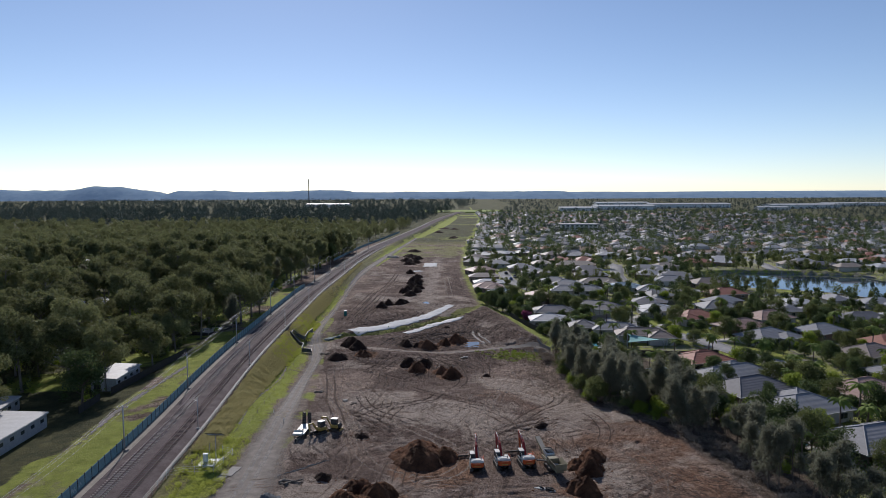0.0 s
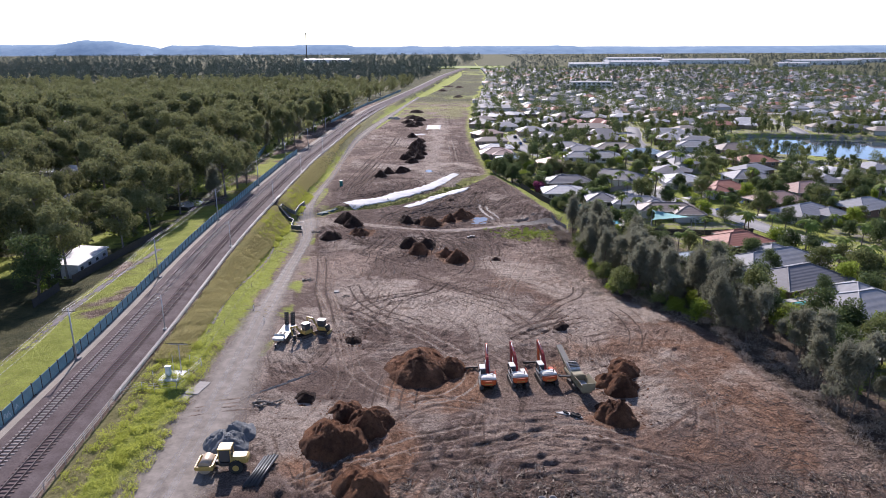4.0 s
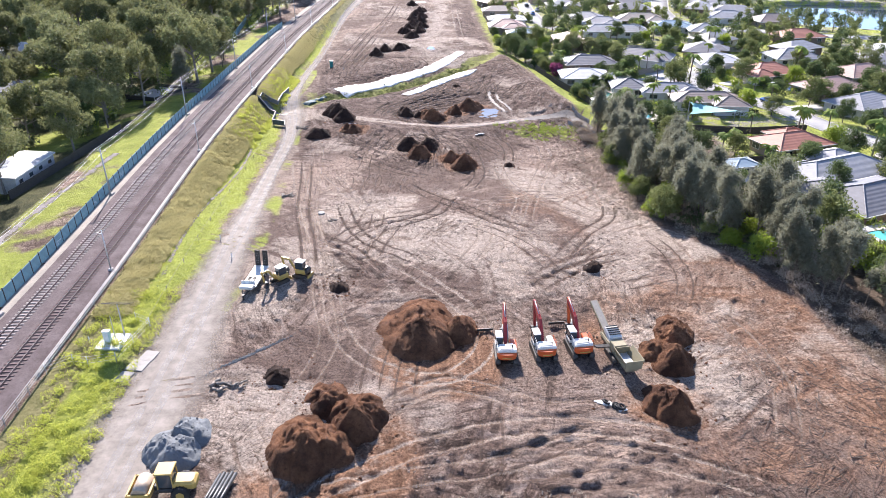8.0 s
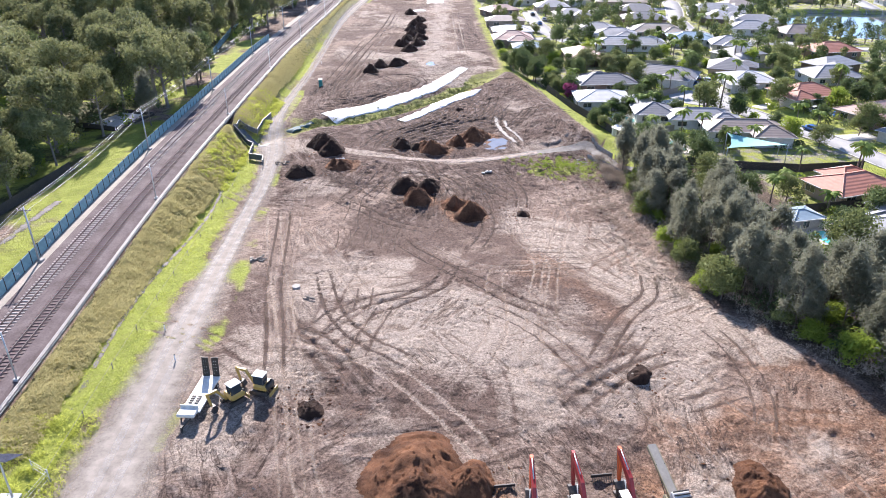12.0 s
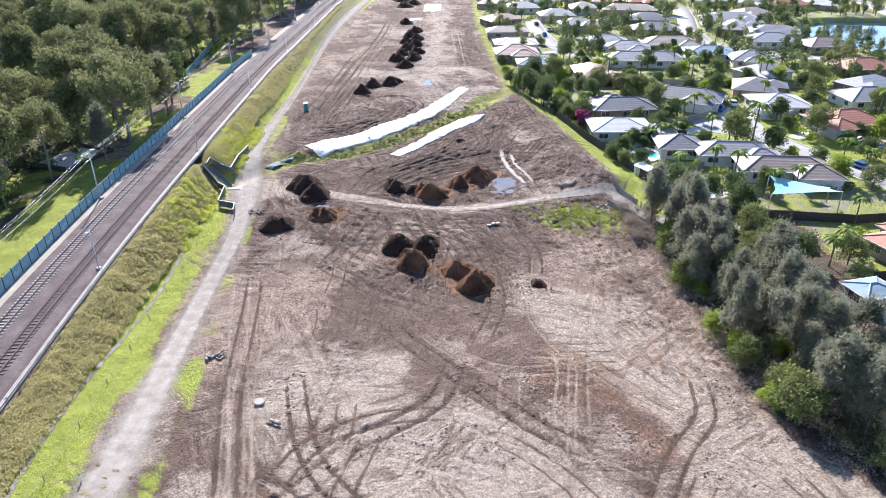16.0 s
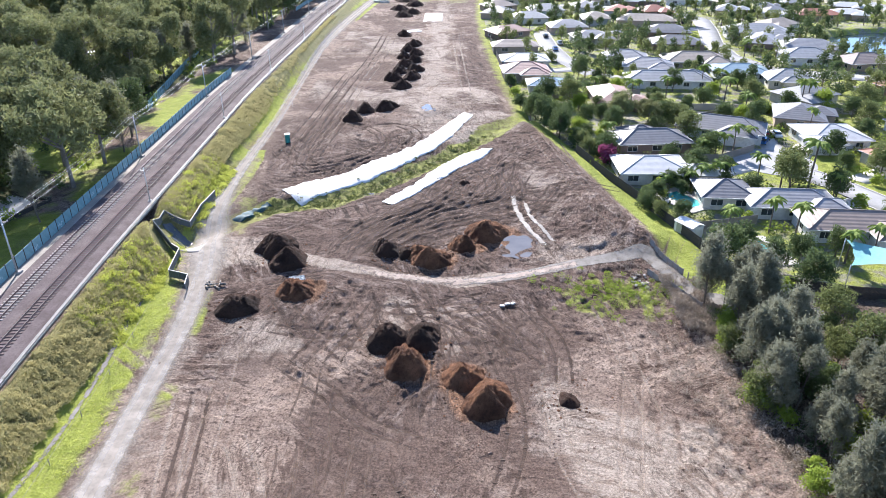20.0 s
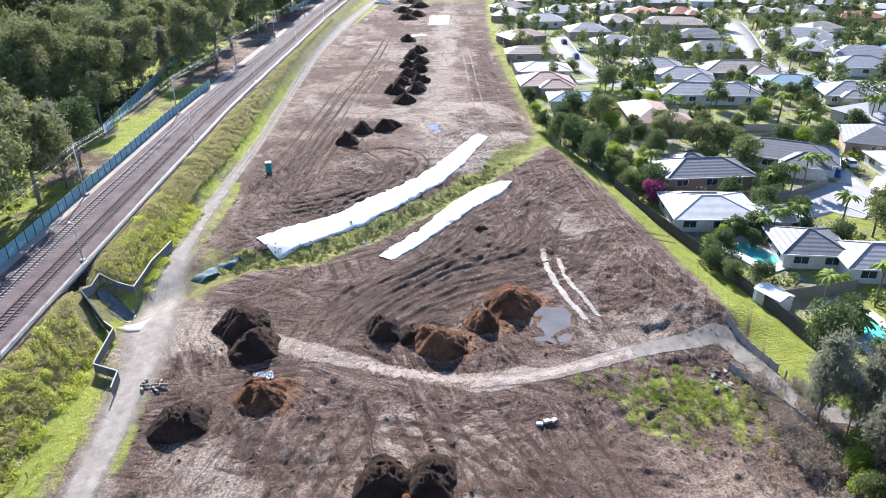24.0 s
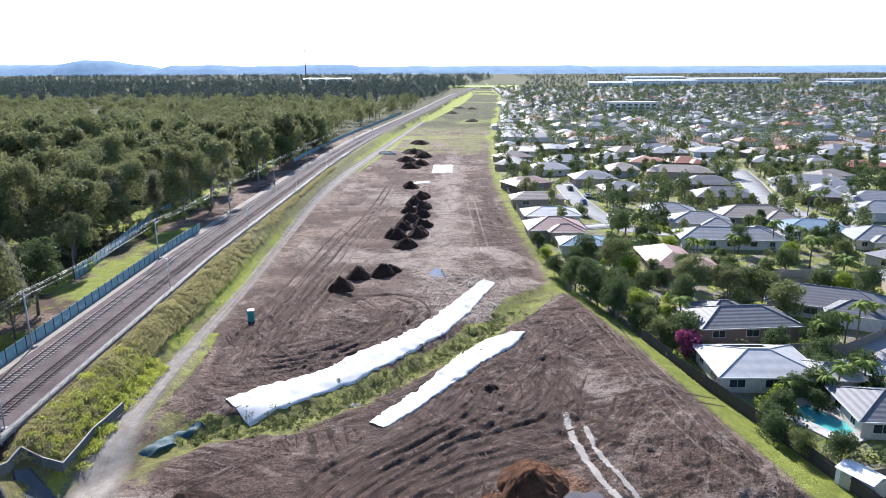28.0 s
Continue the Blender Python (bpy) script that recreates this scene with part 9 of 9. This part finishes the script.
sheet("drain_liner", "dark sheet liner draped over the culvert's drain bank", "ground sheet", [(-50.4, 205.0), (-48.6, 204.0), (-46.4, 203.6)], [1.6, 3.4, 2.2], plain("dark_liner_sheet", (0.045, 0.055, 0.068), 0.5, dirty=0.3, local=False), 66, 0.3)
single("culvert_apron", ribbon([(-46.4, 200.6), (-44.6, 200.2), (-43.2, 200.4)], [1.6, 2.6, 3.4], 0.06, 0.8, 4, 0.3, 5), CONCRETE_DARK, "cracked pale concrete apron beside the culvert", "apron", kind="structure")

# boarded parapets along the footpath
def parapet(name, pts, h, full, label):
    f = thing(name, label, "fence", kind="structure")
    (ax, ay), (bx, by) = pts
    L = math.dist(*pts)
    n = int(L / 1.25)
    ang = math.atan2(by - ay, bx - ax)
    po = Mesh().box(0, 0, h / 2, 0.2, 0.16, h + 0.1, bevel=0.03).data("post", TIMBER_GREY)
    bd = Mesh().box(0, 0, 0, L / n - 0.04, 0.06, 0.24, bevel=0.02).data("board", CONCRETE_DARK)
    for i in range(n + 1):
        x, y = ax + (bx - ax) * i / n, ay + (by - ay) * i / n
        o = new("post", po)
        o.parent, o.matrix_basis = f, Matrix.Translation((x, y, gz(x, y))) @ Matrix.Rotation(ang, 4, "Z")
        if i < n and i < full * n:
            x, y = ax + (bx - ax) * (i + 0.5) / n, ay + (by - ay) * (i + 0.5) / n
            for k in range(4):
                o = new("board", bd)
                o.parent, o.matrix_basis = f, Matrix.Translation((x, y, gz(x, y) + 0.16 + 0.255 * k)) @ Matrix.Rotation(ang, 4, "Z")


parapet("boarded_fence", [(30.6, 200.6), (34.9, 188.3)], 1.15, 0.62, "weathered boarded fence with missing boards beside the path")
parapet("boarded_fence", [(28.6, 193.0), (33.4, 182.0)], 1.15, 1.0, "weathered boarded parapet fence beside the path")

# ---------------------------------------------------------------- ground cover
def tufts(name, label, spots, radius, per, size, mat, seed, long=1.7, flat=0.6, lift=0.25, droop=-0.9):
    xy = np.array(spots)
    cen = np.column_stack([xy, surf(xy[:, 0], xy[:, 1]) + lift * (1 + 1.2 * fbm(xy[:, 0], xy[:, 1], 3.0, 2, seed))])
    return tagged(new(name, leaf_mesh(name, cen, [radius] * len(cen), per * len(cen), size, mat, seed, droop, long, flat)), label, "grass", kind="stuff")


r = random.Random(81)
sp = []
while len(sp) < 5600:
    y = r.uniform(96, 420)
    o = r.uniform(6.7, 11.2 - 3.5 * float(smooth(260, 380, y)))
    if r.random() < 0.9 * float(smooth(236, 300, y)):
        continue
    x = float(RAIL_X(y)) + o
    if math.hypot(x + 47.5, (y - 202) * 0.7) > 4.2 and x < float(ROAD_X(y)) - 3.4:
        sp.append((x, y))
tufts("tall_grass", "tall dry olive grass covering the railway embankment", sp, 0.62, 54, 0.075, GRASS_TALL, 82, long=2.6, flat=0.55)
sp = [(float(RAIL_X(y)) + r.uniform(6.8, 16), y) for y in (r.uniform(54, 102) for _ in range(500))]
tufts("weeds", "lush green weeds beside the railway fence", sp, 0.6, 60, 0.065, GRASS_LUSH, 83, long=2.2)
sp = [(float(RAIL_X(y)) + r.uniform(6.8, 12.5), y) for y in (r.uniform(172, 236) for _ in range(640))]
tufts("weeds", "lush yellow-green weeds on the embankment by the culvert", [p for p in sp if math.hypot(p[0] + 47.5, (p[1] - 202) * 0.7) > 4.2], 0.8, 110, 0.07, GRASS_LUSH, 84, long=2.2)
sp = []
for _ in range(420):
    i = r.randint(2, len(CREEK) - 3)
    t = r.random()
    sp.append((CREEK[i][0] * (1 - t) + CREEK[i + 1][0] * t + r.gauss(0, 1.5), CREEK[i][1] * (1 - t) + CREEK[i + 1][1] * t + r.gauss(0, 1.7)))
tufts("weeds", "green reeds and weeds along the drain", sp, 0.42, 16, 0.13, LEAF_OLIVE, 85, lift=0.12)
sp = [(22 + r.gauss(0, 4.2), 186.5 + r.gauss(0, 3.0)) for _ in range(260)] + [(r.uniform(10, 30), 189 + r.gauss(0, 1.2)) for _ in range(60)]
tufts("weeds", "bright green weeds spreading beside the footpath", [p for i, p in enumerate(sp) if i % 2], 0.5, 70, 0.065, LEAF_BRIGHT, 86)
sp = [(float(ROAD_X(y)) - float(ROAD_W(y)) / 2 - r.uniform(0.6, 7.0), y) for y in (r.uniform(54, 330) for _ in range(2600))]
tufts("grass", "short bright green grass beside the access road", [p for p in sp if p[0] > float(RAIL_X(p[1])) + 9], 0.4, 12, 0.07, GRASS_LUSH, 87, lift=0.05)
sp = [(x, y) for x, y in ((float(RIGHT_X(y)) + r.uniform(-7, 1), y) for y in (r.uniform(128, 200) for _ in range(420)))]
tufts("weeds", "patchy dry weeds along the tree belt", sp, 0.5, 30, 0.06, DEAD, 88, long=2.2)
sp = [(float(RIGHT_X(y)) + r.uniform(-2.5, 3.5), y) for y in (r.uniform(176, 190) for _ in range(160))]
tufts("dry_scrub", "grey-brown dry scrub at the end of the tree belt", sp, 0.9, 130, 0.06, DEAD, 89, lift=0.9, long=3.0)
sp = [(float(RIGHT_X(y)) + r.uniform(-0.5, 7.5), y) for y in (r.uniform(56, 180) for _ in range(620))]
tufts("undergrowth", "brown leafless undergrowth beneath the she-oaks", sp, 0.9, 60, 0.06, DEAD, 94, lift=0.5, long=3.4)
sp = [(float(RIGHT_X(y)) + r.uniform(2, 12), y) for y in (r.uniform(110, 182) for _ in range(260))]
tufts("undergrowth", "dark green undergrowth beneath the she-oaks", sp, 1.1, 90, 0.10, LEAF_DARK, 95, lift=0.8)

# torn roots and branches on the southern lobe
sticks = Mesh()
for _ in range(4600):
    x, y = r.uniform(-8, 54), r.uniform(50, 88)
    if y > 66 and (x < 22 + (y - 66) * 0.5 or r.random() < 0.45) or x > float(RIGHT_X(y)):
        continue
    near_heap = math.hypot(x - 34, y - 58) < 9 or math.hypot(x - 44, y - 62) < 8
    a, L, up = r.uniform(0, 6.3), r.uniform(0.4, 1.6) * (1.5 if near_heap else 1), r.uniform(-0.05, 0.5 if near_heap else 0.15)
    z = gz(x, y) + r.uniform(0.03, 0.9 if near_heap else 0.12)
    sticks.bar((x, y, z), (x + L * math.cos(a), y + L * math.sin(a), z + L * up), r.uniform(0.02, 0.07), 0.04)
tagged(new("branch_litter", sticks.data("branch_litter", TWIG)), "torn branches and roots strewn over rough earth", "debris", kind="stuff")
sp = [(r.uniform(-4, 50), r.uniform(52, 68)) for _ in range(420)]
tufts("mulch", "grey shredded brush over rough earth", [p for p in sp if p[0] < float(RIGHT_X(p[1]))], 0.8, 20, 0.16, DEAD, 90, lift=0.06, flat=0.2, droop=0.0)

# clods
def clods(name, label, spots, lo, hi, mat, seed):
    g = np.random.default_rng(seed)
    base = np.array([(1, 0, 0), (-1, 0, 0), (0, 1, 0), (0, -1, 0), (0, 0, 1), (0, 0, -0.6)], float)
    tri = np.array([(0, 2, 4), (2, 1, 4), (1, 3, 4), (3, 0, 4), (2, 0, 5), (1, 2, 5), (3, 1, 5), (0, 3, 5)])
    n = len(spots)
    xy = np.array(spots)
    c = np.column_stack([xy, surf(xy[:, 0], xy[:, 1])])
    s = lo * (hi / lo) ** (g.random(n) ** 2.2)
    v = base[None] * g.uniform(0.6, 1.4, (n, 6, 1)) * s[:, None, None] * np.array([1, 1, 0.75])
    a = g.uniform(0, 6.3, n)
    v = np.stack([v[..., 0] * np.cos(a)[:, None] - v[..., 1] * np.sin(a)[:, None], v[..., 0] * np.sin(a)[:, None] + v[..., 1] * np.cos(a)[:, None], v[..., 2]], -1) + c[:, None]
    me = bpy.data.meshes.new(name)
    me.vertices.add(n * 6)
    me.vertices.foreach_set("co", v.astype(np.float32).ravel())
    f = (tri[None] + (np.arange(n) * 6)[:, None, None]).ravel()
    me.loops.add(len(f))
    me.loops.foreach_set("vertex_index", f.astype(np.int32))
    me.polygons.add(n * 8)
    me.polygons.foreach_set("loop_start", np.arange(0, len(f), 3, dtype=np.int32))
    me.update(calc_edges=True)
    me.materials.append(mat)
    tagged(new(name, me), label, "earth clods", kind="stuff")


g = np.random.default_rng(5)
cand = np.column_stack([g.uniform(-34, 46, 120000), g.uniform(52, 290, 120000)])
HEAPS_AT = [(o.location.x, o.location.y) for o in bpy.data.objects if o.name.startswith("soil_mound") and o.location.y < 300]
keep = (cand[:, 0] > LEFT_X(cand[:, 1]) + 1) & (cand[:, 0] < RIGHT_X(cand[:, 1]) - 1)
keep &= (fbm(cand[:, 0], cand[:, 1], 9, 3, 61) + 0.5 * smooth(176, 190, cand[:, 1]) + 0.5 * smooth(70, 60, cand[:, 1]) > g.uniform(0.1, 1.0, 120000))
keep &= (seg_dist(cand[:, 0], cand[:, 1], CROSS_PATH)[0] > 2.2) & (np.hypot(cand[:, 0] - 9, cand[:, 1] - 200.6) > 5.5)
keep &= fbm(cand[:, 0], cand[:, 1], 5, 2, 63) > -0.05
cand = cand[keep]
round_heaps = np.concatenate([np.column_stack([hx + g.normal(size=130) * 2.4, hy + g.normal(size=130) * 2.2]) for hx, hy in HEAPS_AT])
st_u = g.normal(size=(900, 2))
clods("loose_gravel", "scattered blue-grey crushed stone on bare earth", np.column_stack([-21.6 + 2.0 * st_u[:, 0] * 0.75 + 0.5 * st_u[:, 1], 88.2 + 1.5 * st_u[:, 0] + 0.35 * st_u[:, 1]]), 0.05, 0.16, STONE_BLUE, 13)
clods("earth_clods", "dark clods of churned earth", cand[: len(cand) // 2], 0.04, 0.2, CLOD, 6)
clods("earth_clods", "red-brown clods of dry earth", cand[len(cand) // 2 :], 0.04, 0.22, gravelly("dry_clods", (0.20, 0.140, 0.105), (0.30, 0.225, 0.18), (0.12, 0.08, 0.06), 2.0, 0.5), 7)

# crumpled silver sheeting beside the small heap
r = random.Random(97)
for i in range(5):
    me, N = Mesh(), 7
    vs = [(u / N * 1.5 - 0.75, v / N * 0.9 - 0.45, 0.16 + r.uniform(0, 0.34)) for u in range(N + 1) for v in range(N + 1)]
    me.add(vs + [(a, b, c - 0.02) for a, b, c in vs], [(u * (N + 1) + v, (u + 1) * (N + 1) + v, (u + 1) * (N + 1) + v + 1, u * (N + 1) + v + 1) for u in range(N) for v in range(N)])
    single("scrap_sheet", me, GALV, "crumpled silver sheeting dumped on dark earth", "scrap", at(-24.6 + r.uniform(-1.3, 1.3), 189.4 + r.uniform(-0.8, 0.8), r.uniform(0, 180)), "dumped sheeting")
clods("heap_clods", "crumbs of earth rolled down round the heaps", round_heaps, 0.05, 0.26, SOIL_RED, 12)
r = random.Random(98)
blk = Mesh().box(0, 0, 0.45, 1.8, 0.9, 0.95, bevel=0.05)
for i in range(9):
    single("concrete_block", blk, CONCRETE, "pale precast concrete block lying on bare earth", "concrete block", at(-45 + (i % 5) * 1.6 + r.uniform(-0.4, 0.4), 486 + (i // 5) * 7 + r.uniform(-1, 1), r.uniform(-30, 30)), "stacked concrete blocks")
